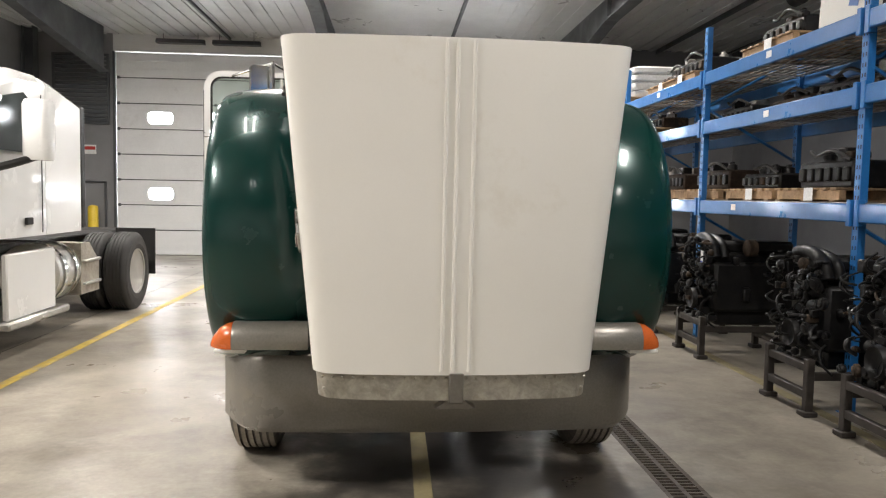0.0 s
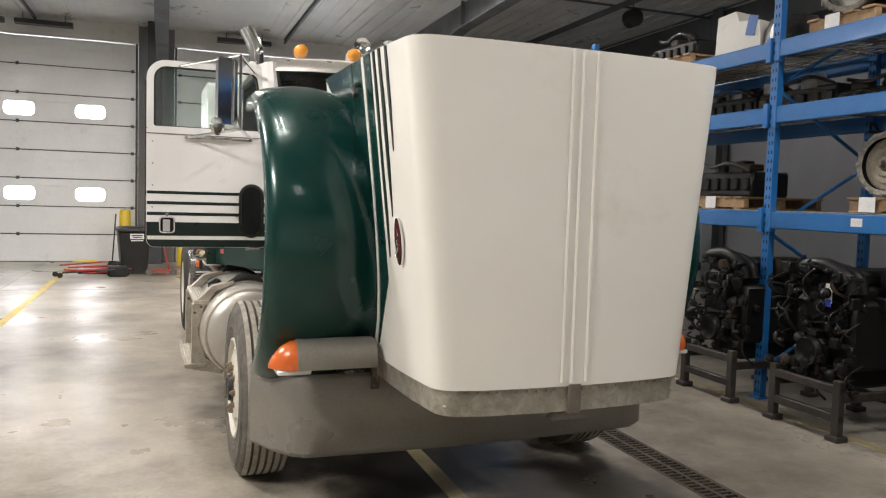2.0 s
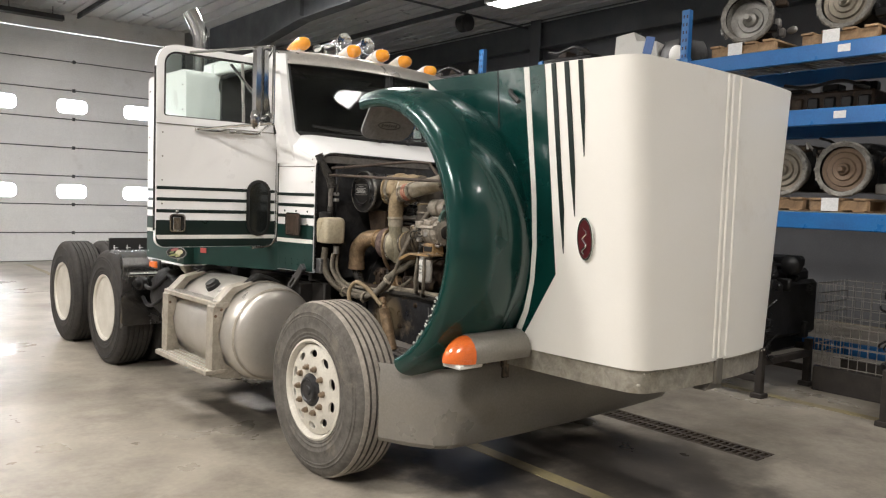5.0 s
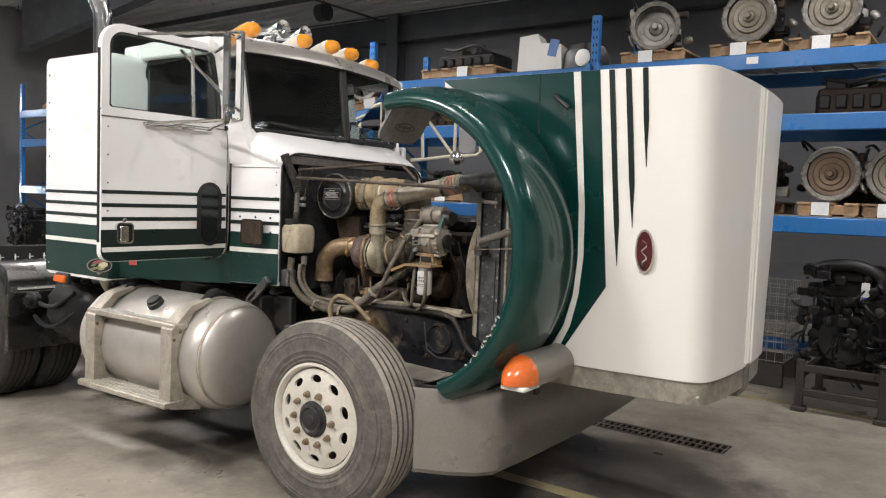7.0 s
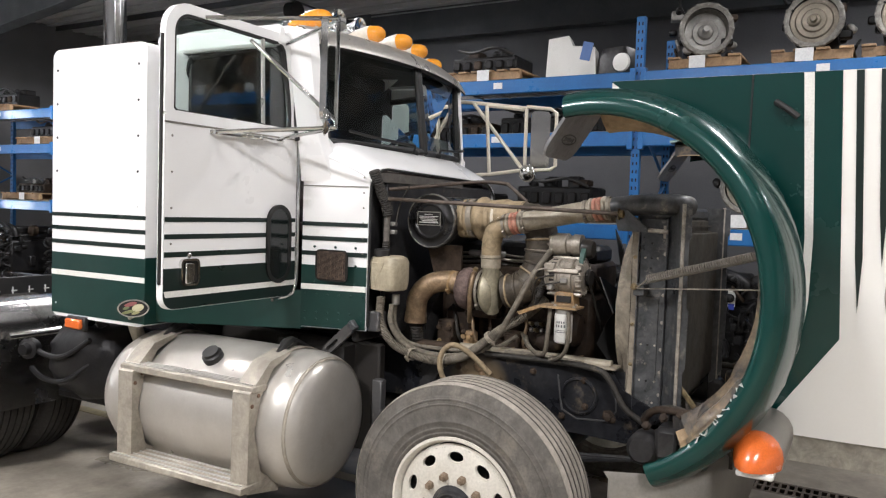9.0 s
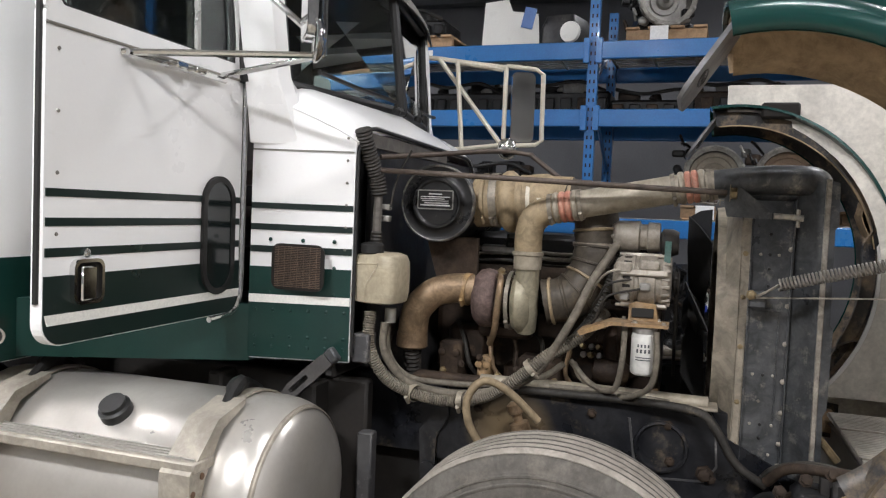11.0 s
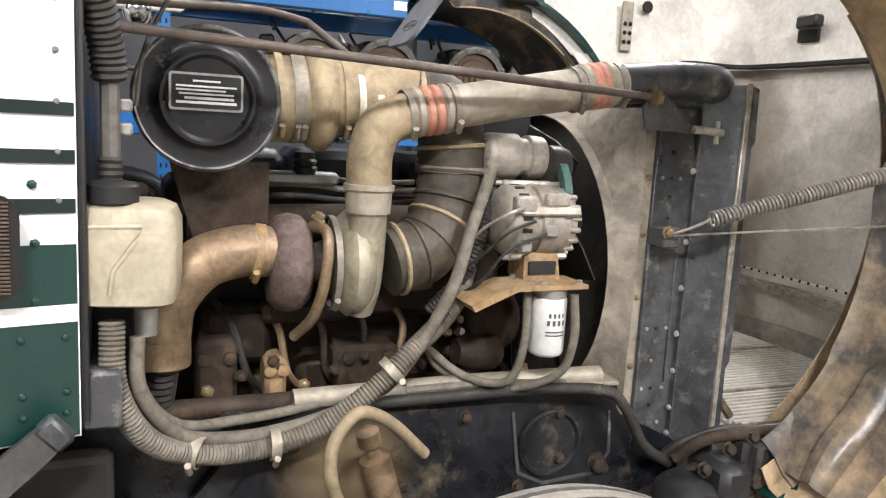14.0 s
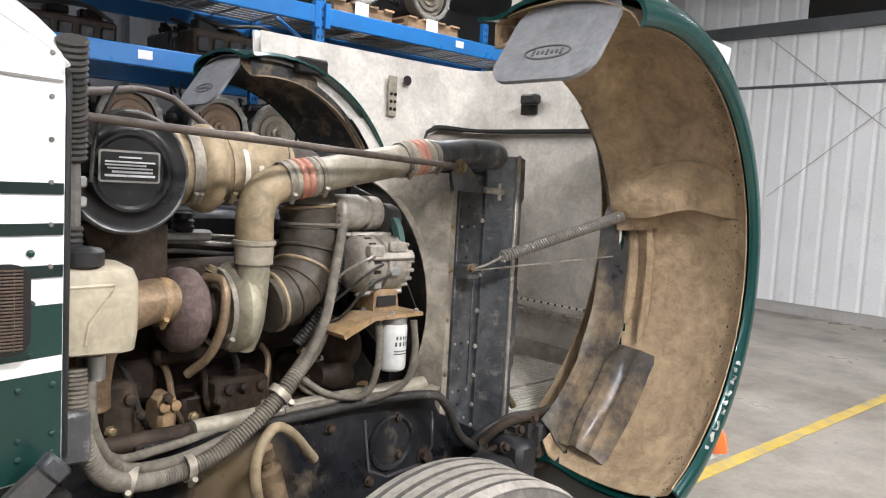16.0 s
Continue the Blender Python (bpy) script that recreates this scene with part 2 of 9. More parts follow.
M_ALU_DIRTY = paint("dusty_aluminium", (0.44, 0.405, 0.34), (0.33, 0.295, 0.24), 0.5, 0.35, 3, 0.05, 60, DUST, 0.25, grime=0.4)
M_WHEEL = paint("white_wheel_paint", (0.62, 0.59, 0.52), (0.50, 0.47, 0.40), 0.5, 0.05, 6, 0.03, 90, (0.22, 0.17, 0.11), 0.12, dirt_scale=8)
M_TYRE = paint("dusty_rubber", (0.13, 0.12, 0.105), (0.085, 0.078, 0.068), 0.82, 0, 6, 0.06, 80, (0.21, 0.185, 0.15), 0.26, dirt_scale=5, grime=0.4, spec=0.3)
# Tyre rubber again, darkened: the shade on the rear wheels is in the colour.
M_TYRE_SHADED = paint("worn_black_rubber", (0.030, 0.028, 0.026), (0.045, 0.041, 0.037), 0.75, 0, 6, 0.06, 80, (0.10, 0.088, 0.07), 0.15, dirt_scale=5, grime=0.4, spec=0.3)
M_BLACK = paint("black_plastic", (0.018, 0.018, 0.018), (0.026, 0.025, 0.023), 0.45, 0, 5, 0.03, 100, (0.12, 0.10, 0.08), 0.06, spec=0.3)
M_VISOR = paint("dull_visor_metal", (0.55, 0.53, 0.49), (0.44, 0.42, 0.38), 0.34, 0.6, 5, 0.02, 80, (0.30, 0.27, 0.22), 0.06)
M_LAMPBODY = paint("pale_lamp_body", (0.70, 0.66, 0.55), (0.60, 0.55, 0.44), 0.35, 0.1, 6, 0.02, 80, (0.4, 0.33, 0.2), 0.06)
M_SHROUD_DK = paint("dusty_grey_brown_steel", (0.16, 0.145, 0.125), (0.09, 0.08, 0.07), 0.6, 0.1, 5, 0.05, 60, grime=0.5)
M_CHASSIS = paint("dusty_black_chassis", (0.022, 0.023, 0.026), (0.05, 0.047, 0.044), 0.42, 0.15, 4, 0.08, 50, (0.24, 0.20, 0.15), 0.14, dirt_scale=6, rough_var=0.15, grime=0.6, spec=0.3)
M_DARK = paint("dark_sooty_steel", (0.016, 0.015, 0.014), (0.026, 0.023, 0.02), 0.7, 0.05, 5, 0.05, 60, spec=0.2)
M_AMBER = paint("amber_lens", (0.78, 0.33, 0.02), (0.7, 0.27, 0.02), 0.2, 0, 8, 0.02, 150, coat=0.5)
M_ORANGE = paint("orange_red_lens", (0.72, 0.16, 0.03), (0.62, 0.12, 0.02), 0.22, 0, 8, 0.04, 150, coat=0.5)
M_GLASS = glass_mat("clear_window_glass", (0.80, 0.92, 0.88))
M_GLASS_DK = glass_mat("smoky_windscreen_glass", (0.80, 0.86, 0.84))
M_CONCRETE = paint("stained_concrete", (0.38, 0.345, 0.285), (0.20, 0.175, 0.14), 0.36, 0, 0.75, 0.05, 28, (0.095, 0.08, 0.064), 0.26, rough_var=0.15, dirt_scale=1.3, contrast=0.42, grime=0.28)


def add_tone_patch(mat, cx, cy, rx, ry, tone, cz=0.0, rz=1000.0, ragged=2.2, soft=0.55):
    """Mix a tone into a material round a spot, with a ragged edge."""
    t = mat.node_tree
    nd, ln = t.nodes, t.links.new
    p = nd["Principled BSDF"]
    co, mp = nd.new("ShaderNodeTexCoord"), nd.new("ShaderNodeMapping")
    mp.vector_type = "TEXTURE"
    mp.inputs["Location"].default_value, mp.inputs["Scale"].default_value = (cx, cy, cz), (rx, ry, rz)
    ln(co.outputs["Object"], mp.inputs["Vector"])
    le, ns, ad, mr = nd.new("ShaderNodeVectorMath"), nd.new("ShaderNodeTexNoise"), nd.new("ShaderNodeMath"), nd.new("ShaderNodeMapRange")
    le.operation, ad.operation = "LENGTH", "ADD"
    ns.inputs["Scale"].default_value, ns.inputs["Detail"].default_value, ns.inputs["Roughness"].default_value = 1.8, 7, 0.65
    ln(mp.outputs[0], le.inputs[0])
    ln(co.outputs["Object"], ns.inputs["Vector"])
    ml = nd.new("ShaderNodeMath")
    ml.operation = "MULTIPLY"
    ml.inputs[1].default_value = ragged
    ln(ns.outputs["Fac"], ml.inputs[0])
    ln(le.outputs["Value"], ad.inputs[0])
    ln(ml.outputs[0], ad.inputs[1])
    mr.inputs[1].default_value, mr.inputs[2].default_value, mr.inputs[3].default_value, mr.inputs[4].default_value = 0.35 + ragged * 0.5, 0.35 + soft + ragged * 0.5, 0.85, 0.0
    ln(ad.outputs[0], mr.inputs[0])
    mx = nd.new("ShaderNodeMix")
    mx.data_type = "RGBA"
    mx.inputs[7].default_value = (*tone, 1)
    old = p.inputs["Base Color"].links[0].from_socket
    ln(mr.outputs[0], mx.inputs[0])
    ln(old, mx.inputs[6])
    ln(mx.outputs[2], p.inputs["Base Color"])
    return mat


# Floor under truck and racks: oil staining and their shade, put into the colour.
add_tone_patch(M_CONCRETE, 0.15, 4.8, 1.25, 1.6, (0.036, 0.031, 0.026))
add_tone_patch(M_CONCRETE, -0.2, 6.3, 1.2, 2.0, (0.045, 0.039, 0.032))
add_tone_patch(M_CONCRETE, -0.4, 3.6, 1.5, 0.9, (0.075, 0.065, 0.054))
add_tone_patch(M_CONCRETE, 0.8, 7.4, 1.6, 1.8, (0.07, 0.062, 0.052))
add_tone_patch(M_CONCRETE, 0.8, 4.1, 1.15, 0.9, (0.075, 0.065, 0.054))
add_tone_patch(M_CONCRETE, 4.1, 5.0, 0.50, 5.0, (0.14, 0.124, 0.10))
add_tone_patch(M_CONCRETE, 0.15, 4.95, 0.95, 1.2, (0.020, 0.018, 0.016), ragged=1.3, soft=0.6)
M_YELLOW_LINE = paint("worn_yellow_line", (0.62, 0.44, 0.05), (0.48, 0.34, 0.07), 0.5, 0, 4, 0.04, 40, (0.30, 0.27, 0.22), 0.48, dirt_scale=5)
M_YELLOW_FADED = paint("faded_yellow_line", (0.34, 0.285, 0.14), (0.26, 0.225, 0.14), 0.5, 0, 4, 0.04, 40, (0.20, 0.175, 0.14), 0.45, dirt_scale=5)
M_YELLOW = paint("yellow_paint", (0.72, 0.52, 0.03), (0.66, 0.46, 0.03), 0.45, 0, 4, 0.02, 60, (0.2, 0.15, 0.05), 0.05)
M_WALL = paint("white_steel_siding", (0.76, 0.76, 0.75), (0.69, 0.69, 0.68), 0.45, 0, 1.0, 0.02, 50, (0.4, 0.38, 0.35), 0.06)
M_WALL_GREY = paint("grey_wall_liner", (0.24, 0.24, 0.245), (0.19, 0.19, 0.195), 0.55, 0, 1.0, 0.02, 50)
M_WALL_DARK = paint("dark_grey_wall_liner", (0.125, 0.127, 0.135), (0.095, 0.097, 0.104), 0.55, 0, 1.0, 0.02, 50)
M_CEIL = paint("white_ceiling_liner", (0.62, 0.62, 0.61), (0.52, 0.52, 0.51), 0.36, 0.1, 0.8, 0.02, 40)
M_DOORPANEL = paint("white_sectional_door", (0.80, 0.81, 0.81), (0.74, 0.75, 0.75), 0.42, 0, 1.5, 0.02, 60, (0.5, 0.49, 0.47), 0.05)
M_STEEL = paint("grey_structural_steel", (0.085, 0.09, 0.095), (0.06, 0.065, 0.07), 0.5, 0.1, 2, 0.03, 60)
M_BLUE = paint("blue_rack_paint", (0.018, 0.155, 0.43), (0.014, 0.12, 0.35), 0.36, 0, 3, 0.02, 80, (0.03, 0.06, 0.12), 0.06, coat=0.2)
M_WOOD = paint("pallet_wood", (0.37, 0.24, 0.13), (0.25, 0.16, 0.085), 0.75, 0, 5, 0.12, 45, (0.10, 0.075, 0.05), 0.16, island=0.35, grime=0.4)
M_PAPER = paint("white_paper_tag", (0.78, 0.78, 0.76), (0.70, 0.70, 0.68), 0.6, 0, 10, 0.01, 60)
M_ENGINE = paint("oily_black_cast_iron", (0.006, 0.006, 0.007), (0.013, 0.0125, 0.012), 0.42, 0.0, 8, 0.15, 40, (0.05, 0.047, 0.043), 0.0, dirt_scale=9, grime=0.5, spec=0.28)
M_CAST = paint("bare_cast_aluminium", (0.40, 0.39, 0.36), (0.26, 0.25, 0.23), 0.5, 0.5, 8, 0.12, 50, (0.10, 0.085, 0.06), 0.15, dirt_scale=9)
M_DAY = glow("daylight_backdrop", (0.93, 0.97, 1.0), 22.0)
M_MIRE = paint("galvanised_deck_steel", (0.42, 0.40, 0.36), (0.30, 0.285, 0.26), 0.45, 0.35, 8, 0.02, 60)

M_FRAME = paint("mud_splashed_frame_paint", (0.009, 0.010, 0.013), (0.026, 0.026, 0.028), 0.34, 0.15, 5, 0.1, 45, (0.30, 0.235, 0.155), 0.16, dirt_scale=4.2, rough_var=0.15, grime=0.6, spec=0.35)
M_TREAD = paint("dusty_pale_tread_rubber", (0.36, 0.325, 0.28), (0.25, 0.225, 0.19), 0.85, 0, 7, 0.06, 80, (0.13, 0.115, 0.095), 0.12, dirt_scale=6, grime=0.35)
M_TANK = paint("dusty_cream_aluminium", (0.60, 0.575, 0.53), (0.47, 0.445, 0.40), 0.36, 0.62, 2.5, 0.03, 70, (0.36, 0.30, 0.22), 0.10, dirt_scale=2.6, grain=0.15)


# ---- the hall ----
XL, XR, Y0, Y1, CEIL = -8.7, 8.35, -5.1, 19.2, 5.35

# floor with a channel left open for the trench drain
DX0, DX1, DY0, DY1 = 1.36, 1.60, 3.70, 14.0
floor = Geo()
for x0, x1, y0, y1 in ((XL, DX0, Y0, Y1 + 0.5), (DX1, XR, Y0, Y1 + 0.5), (DX0, DX1, Y0, DY0), (DX0, DX1, DY1, Y1 + 0.5)):
    floor.box((x0 + x1) / 2, (y0 + y1) / 2, -0.15, x1 - x0, y1 - y0, 0.3, 0.0005)
floor = tagged(part("floor", floor, M_CONCRETE, smooth=0), "smooth grey-brown concrete floor with stains and shade painted under the truck and racks", "floor", kind="structure")
chan = Geo()
chan.box((DX0 + DX1) / 2, (DY0 + DY1) / 2, -0.28, DX1 - DX0, DY1 - DY0, 0.02)
tagged(part("trench", chan, M_DARK), "dark bottom of the floor drain channel", "drain", kind="structure")
drain = thing("trench_drain", "dark cast-iron slotted trench drain set in the concrete floor", "drain")
gp = Geo()
for k in range(3):
    gp.box(DX0 + 0.014 + k * (DX1 - DX0 - 0.028) / 2, 0.25, -0.012, 0.030, 0.5, 0.024, 0.002)
for k in range(11):
    gp.box((DX0 + DX1) / 2, 0.02 + k * 0.046, -0.012, DX1 - DX0, 0.017, 0.022, 0.002)
first = part("grate", gp, paint("rusty_cast_iron", (0.10, 0.078, 0.058), (0.06, 0.047, 0.037), 0.65, 0.2, 6, 0.08, 50, grime=0.5), drain)
first.matrix_basis = Matrix.Translation((0, DY0, 0))
for k in range(1, 20):
    share(first, Matrix.Translation((0, DY0 + 0.503 * k, 0)), drain)


def floor_line(x0, y0, x1, y1, w, mat=M_YELLOW_LINE, name="floor_line"):
    g = Geo()
    d = Vector((x1 - x0, y1 - y0, 0))
    m = Matrix.Translation(((x0 + x1) / 2, (y0 + y1) / 2, 0.002)) @ Matrix.Rotation(math.atan2(d.y, d.x), 4, "Z")
    g.box(0, 0, 0, d.length, w, 0.004, 0.001)
    return tagged(part(name, g, mat, at=m, smooth=0), "worn yellow painted line on the concrete floor", "floor line", kind="structure")


floor_line(-3.23, -4.5, -3.30, 18.0, 0.10)
floor_line(0.04, -4.5, 0.044, 2.6, 0.10)
floor_line(0.044, 2.6, 0.05, 18.5, 0.10, M_YELLOW_FADED)
floor_line(3.13, -4.5, 3.12, 18.5, 0.10, M_YELLOW_FADED)

# slab joints, cut lines filled dark
for x0, y0, x1, y1 in ((XL, 14.0, XR, 14.0), (-3.9, Y0, -3.9, Y1)):
    g = Geo()
    g.box((x0 + x1) / 2, (y0 + y1) / 2, 0.0005, max(x1 - x0, 0.007), max(y1 - y0, 0.007), 0.003, 0.0005)
    tagged(part("slab_joint", g, M_CHASSIS, smooth=0), "thin dark joint between concrete slabs", "floor joint", kind="structure")


def ribbed(p0, length, height, axis, depth, mat, name, label, pitch=0.3, thick=0.06):
    """A wall of ribbed steel sheet: axis is the direction it runs in."""
    g = Geo()
    n = int(length / pitch)
    row = []
    for k in range(n + 1):
        for off, d in ((0, 0), (0.03, depth), (0.07, depth), (0.10, 0)):
            s = min(k * pitch + off, length)
            row.append((s, d))
    grid = []
    for z in (0.0, height):
        grid.append([(p0[0] + s * axis[0] - d * axis[1], p0[1] + s * axis[1] + d * axis[0], p0[2] + z) for s, d in row])
    g.sheet(grid, thick)
    return tagged(part(name, g, mat, smooth=0), label, "wall", kind="structure")


def block(name, x0, x1, y0, y1, z0, z1, mat, label, cat="wall", bev=0.002):
    g = Geo()
    g.box((x0 + x1) / 2, (y0 + y1) / 2, (z0 + z1) / 2, x1 - x0, y1 - y0, z1 - z0, bev)
    return tagged(part(name, g, mat, smooth=0), label, cat, kind="structure")


M_KERB = paint("pale_concrete_kerb", (0.42, 0.40, 0.37), (0.33, 0.315, 0.29), 0.7, 0, 2, 0.06, 40, (0.2, 0.18, 0.16), 0.12)
# side walls and the wall behind the start of the walk
block("wall_west", XL - 0.25, XL - 0.05, Y0 - 0.3, Y1 + 0.5, 0, CEIL + 0.4, M_WALL_GREY, "grey steel-lined side wall of the workshop")
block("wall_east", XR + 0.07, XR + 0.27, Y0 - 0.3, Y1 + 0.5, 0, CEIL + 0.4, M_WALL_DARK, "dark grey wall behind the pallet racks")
block("wall_south", XL - 0.25, XR + 0.27, Y0 - 0.27, Y0 - 0.07, 0, CEIL + 0.4, M_WALL, "white wall behind the ribbed siding")
ribbed((XR, Y0, 0.17), XR - XL, CEIL - 0.17, (-1, 0), 0.018, M_WALL, "wall_siding_south", "white vertical-ribbed steel wall siding")
block("wall_kerb", XL, XR, Y0 - 0.05, Y0 + 0.04, 0, 0.17, M_KERB, "pale concrete base course under the white siding", "kerb")
block("wall_girt", XL, XR, Y0 + 0.035, Y0 + 0.20, 4.05, 4.22, M_STEEL, "dark grey horizontal steel girt on the siding", "steel beam")
block("wall_opening", -1.2, 2.75, Y0 + 0.035, Y0 + 0.08, 4.24, 5.0, M_DARK, "dark opening panel high on the siding", "wall panel")
block("wall_rail", XL, XR, Y0 + 0.035, Y0 + 0.075, 3.295, 3.335, M_STEEL, "thin dark rail along the siding", "rail")
for p0, p1 in (((3.1, 1.70), (0.6, 3.80)), ((3.3, 4.05), (0.4, 1.75))):
    g = Geo()
    g.tube([(p0[0], Y0 + 0.10, p0[1]), (p1[0], Y0 + 0.10, p1[1])], 0.006, 6)
    tagged(part("brace_rod", g, M_MIRE), "thin diagonal steel brace rod against the siding", "brace", kind="structure")

# overhead doors: sections with real window openings
DOOR_TOP = 4.85


def overhead_door(name, x0, x1, wx):
    door = thing(name, "white sectional overhead door with small lit windows", "overhead door", kind="structure")
    n = 8
    h = DOOR_TOP / n
    for k in range(n):
        z0, z1 = k * h + 0.011, (k + 1) * h - 0.011
        zc = {2: 1.49, 5: 3.30}.get(k)
        g = Geo()
        if zc is None:
            g.box((x0 + x1) / 2, Y1 + 0.03, (z0 + z1) / 2, x1 - x0, 0.05, z1 - z0, 0.008)
            for q in (0.33, 0.66):
                g.box((x0 + x1) / 2, Y1 + 0.004, z0 + q * (z1 - z0), x1 - x0 - 0.02, 0.008, 0.012, 0.002)
        else:
            lo, hi = zc - 0.17, zc + 0.17
            g.box((x0 + x1) / 2, Y1 + 0.03, (z0 + lo) / 2, x1 - x0, 0.05, lo - z0, 0.004)
            g.box((x0 + x1) / 2, Y1 + 0.03, (hi + z1) / 2, x1 - x0, 0.05, z1 - hi, 0.004)
            edges = [x0] + [e for c in wx for e in (c - 0.33, c + 0.33)] + [x1]
            for a, b in zip(edges[::2], edges[1::2]):
                g.box((a + b) / 2, Y1 + 0.03, zc, b - a, 0.05, hi - lo, 0.003)
        sec = part("door_section", g, M_DOORPANEL, door, smooth=0)
        seal = Geo()
        seal.box((x0 + x1) / 2, Y1 + 0.05, z0 - 0.007, x1 - x0, 0.02, 0.05, 0.002)
        part("section_seal", seal, M_STEEL, sec, smooth=0)
        if zc is not None:
            for c in wx:
                fr = ring_plate(rrect(0.74, 0.42, 0.06, 5, c, zc), rrect(0.60, 0.29, 0.11, 5, c, zc), "y", Y1 - 0.008, Y1 + 0.05)
                part("window_frame", fr, M_DOORPANEL, sec)
    for x in (x0 - 0.03, x1 + 0.03):
        g = Geo()
        g.box(x, Y1 - 0.03, DOOR_TOP / 2, 0.05, 0.08, DOOR_TOP, 0.004)
        part("track", g, M_STEEL, door)
    for k in range(1, n):
        for xx in (x0 + 0.06, (x0 + x1) / 2, x1 - 0.06):
            g = Geo()
            g.box(xx, Y1 - 0.01, k * h, 0.06, 0.02, 0.07, 0.003)
            part("hinge", g, M_STEEL, door, smooth=0)
    return door


overhead_door("overhead_door_1", -6.80, -2.12, (-5.77, -4.43, -3.04))
overhead_door("overhead_door_2", -1.24, 3.40, (-0.31, 1.05, 2.41))
day = Geo()
for c0, c1 in ((-6.7, -2.2), (-1.15, 3.3)):
    day.box((c0 + c1) / 2, Y1 + 0.45, 2.4, c1 - c0, 0.02, 2.8, 0.001)
tagged(part("backdrop", day, M_DAY), "bright overcast daylight outside the door windows", "backdrop", kind="structure")
block("wall_north_1", XL, -6.86, Y1, Y1 + 0.2, 0, CEIL + 0.4, M_WALL_GREY, "grey steel wall beside the overhead door")
block("wall_north_2", -2.06, -1.30, Y1, Y1 + 0.2, 0, CEIL + 0.4, M_WALL_GREY, "grey pier between the overhead doors")
block("wall_north_3", 3.46, XR, Y1, Y1 + 0.2, 0, CEIL + 0.4, M_WALL_GREY, "grey steel wall beside the overhead door")
block("wall_north_4", -6.86, -2.06, Y1, Y1 + 0.2, DOOR_TOP + 0.01, CEIL + 0.4, M_WALL, "white wall over the overhead door")
block("wall_north_5", -1.30, 3.46, Y1, Y1 + 0.2, DOOR_TOP + 0.01, CEIL + 0.4, M_WALL, "white wall over the overhead door")

# ceiling of ribbed liner sheet in one mesh
cg = Geo()
row = []
k = XL - 0.2
while k < XR + 0.2:
    row += [(k, 0), (k + 0.02, 0.035), (k + 0.06, 0.035), (k + 0.08, 0)]
    k += 0.30
cg.sheet([[(x, y, CEIL - d) for x, d in row] for y in (Y0 - 0.2, Y1 + 0.3)], -0.08)
tagged(part("ceiling", cg, M_CEIL, smooth=0), "white ribbed steel liner ceiling", "ceiling", kind="structure")


def i_beam(name, p0, p1, w, h, label, mat=None):
    """A steel I-section between two points; h is its depth."""
    p0, p1 = Vector(p0), Vector(p1)
    d = p1 - p0
    g = Geo()
    for dz, ww, tt in ((h / 2 - 0.01, w, 0.02), (-h / 2 + 0.01, w, 0.02), (0, 0.014, h - 0.04)):
        g.box(0, 0, dz, d.length, ww, tt, 0.002)
    m = Matrix.Translation((p0 + p1) / 2) @ d.to_track_quat("X", "Z").to_matrix().to_4x4()
    return tagged(part(name, g, mat or M_STEEL, at=m, smooth=0), label, "steel beam", kind="structure")


def rafter(x, label):
    """A welded roof rafter that runs the length of the hall and deepens into a haunch over its column."""
    g = Geo()
    low = [(Y0, 4.85), (9.0, 4.86), (14.0, 4.78), (18.3, 4.25)]
    web = low + [(18.3, CEIL - 0.05), (Y0, CEIL - 0.05)]
    g.prism(web, "x", x - 0.007, x + 0.007)
    for (ya, za), (yb, zb) in zip(low, low[1:]):
        g.prism([(ya, za), (yb, zb), (yb, zb - 0.022), (ya, za - 0.022)], "x", x - 0.12, x + 0.12)
    g.box(x, (Y0 + 18.3) / 2, CEIL - 0.05, 0.24, 18.3 - Y0, 0.022, 0.002)
    for y in (-2.0, 2.0, 6.0, 10.0, 14.0):
        g.box(x, y, 5.06, 0.16, 0.012, 0.44, 0.002)
    return tagged(part("rafter", g, M_STEEL, smooth=0), label, "steel beam", kind="structure")


for x in (-6.75, -1.55, 3.70):
    rafter(x, "dark grey steel roof rafter along the ceiling")
i_beam("eave_beam", (XR - 0.12, Y0, 5.0), (XR - 0.12, Y1, 5.0), 0.22, 0.56, "dark grey steel eave beam along the wall")
for x in (-4.1, 1.15, 6.3):
    i_beam("purlin", (x, Y0, CEIL - 0.12), (x, Y1, CEIL - 0.12), 0.05, 0.12, "thin steel purlin along the ceiling")
for y in (2.6, 12.7):
    g = Geo()
    g.tube([(XL + 0.2, y, 5.16), (XR - 0.2, y, 5.16)], 0.022, 8)
    tagged(part("conduit_pipe", g, M_STEEL), "thin grey pipe slung across the hall under the ceiling", "pipe", kind="structure")
# column between the doors, with cable tray and conduit
col = Geo()
col.box(-1.70, 18.90, CEIL / 2, 0.30, 0.02, CEIL, 0.002)
col.box(-1.70, 18.60, CEIL / 2, 0.30, 0.02, CEIL, 0.002)
col.box(-1.70, 18.75, CEIL / 2, 0.014, 0.30, CEIL, 0.002)
tagged(part("column", col, M_STEEL, smooth=0), "dark grey steel column between the overhead doors", "column", kind="structure")
for x, y in ((XL + 0.15, 18.7), (XL + 0.15, 12.4), (XR - 0.15, 12.4), (XR - 0.15, 2.4)):
    c = Geo()
    for dx in (-0.12, 0.12):
        c.box(x + dx, y, CEIL / 2, 0.02, 0.28, CEIL, 0.002)
    c.box(x, y, CEIL / 2, 0.24, 0.014, CEIL, 0.002)
    tagged(part("column", c, M_STEEL, smooth=0), "dark grey steel column against the wall", "column", kind="structure")
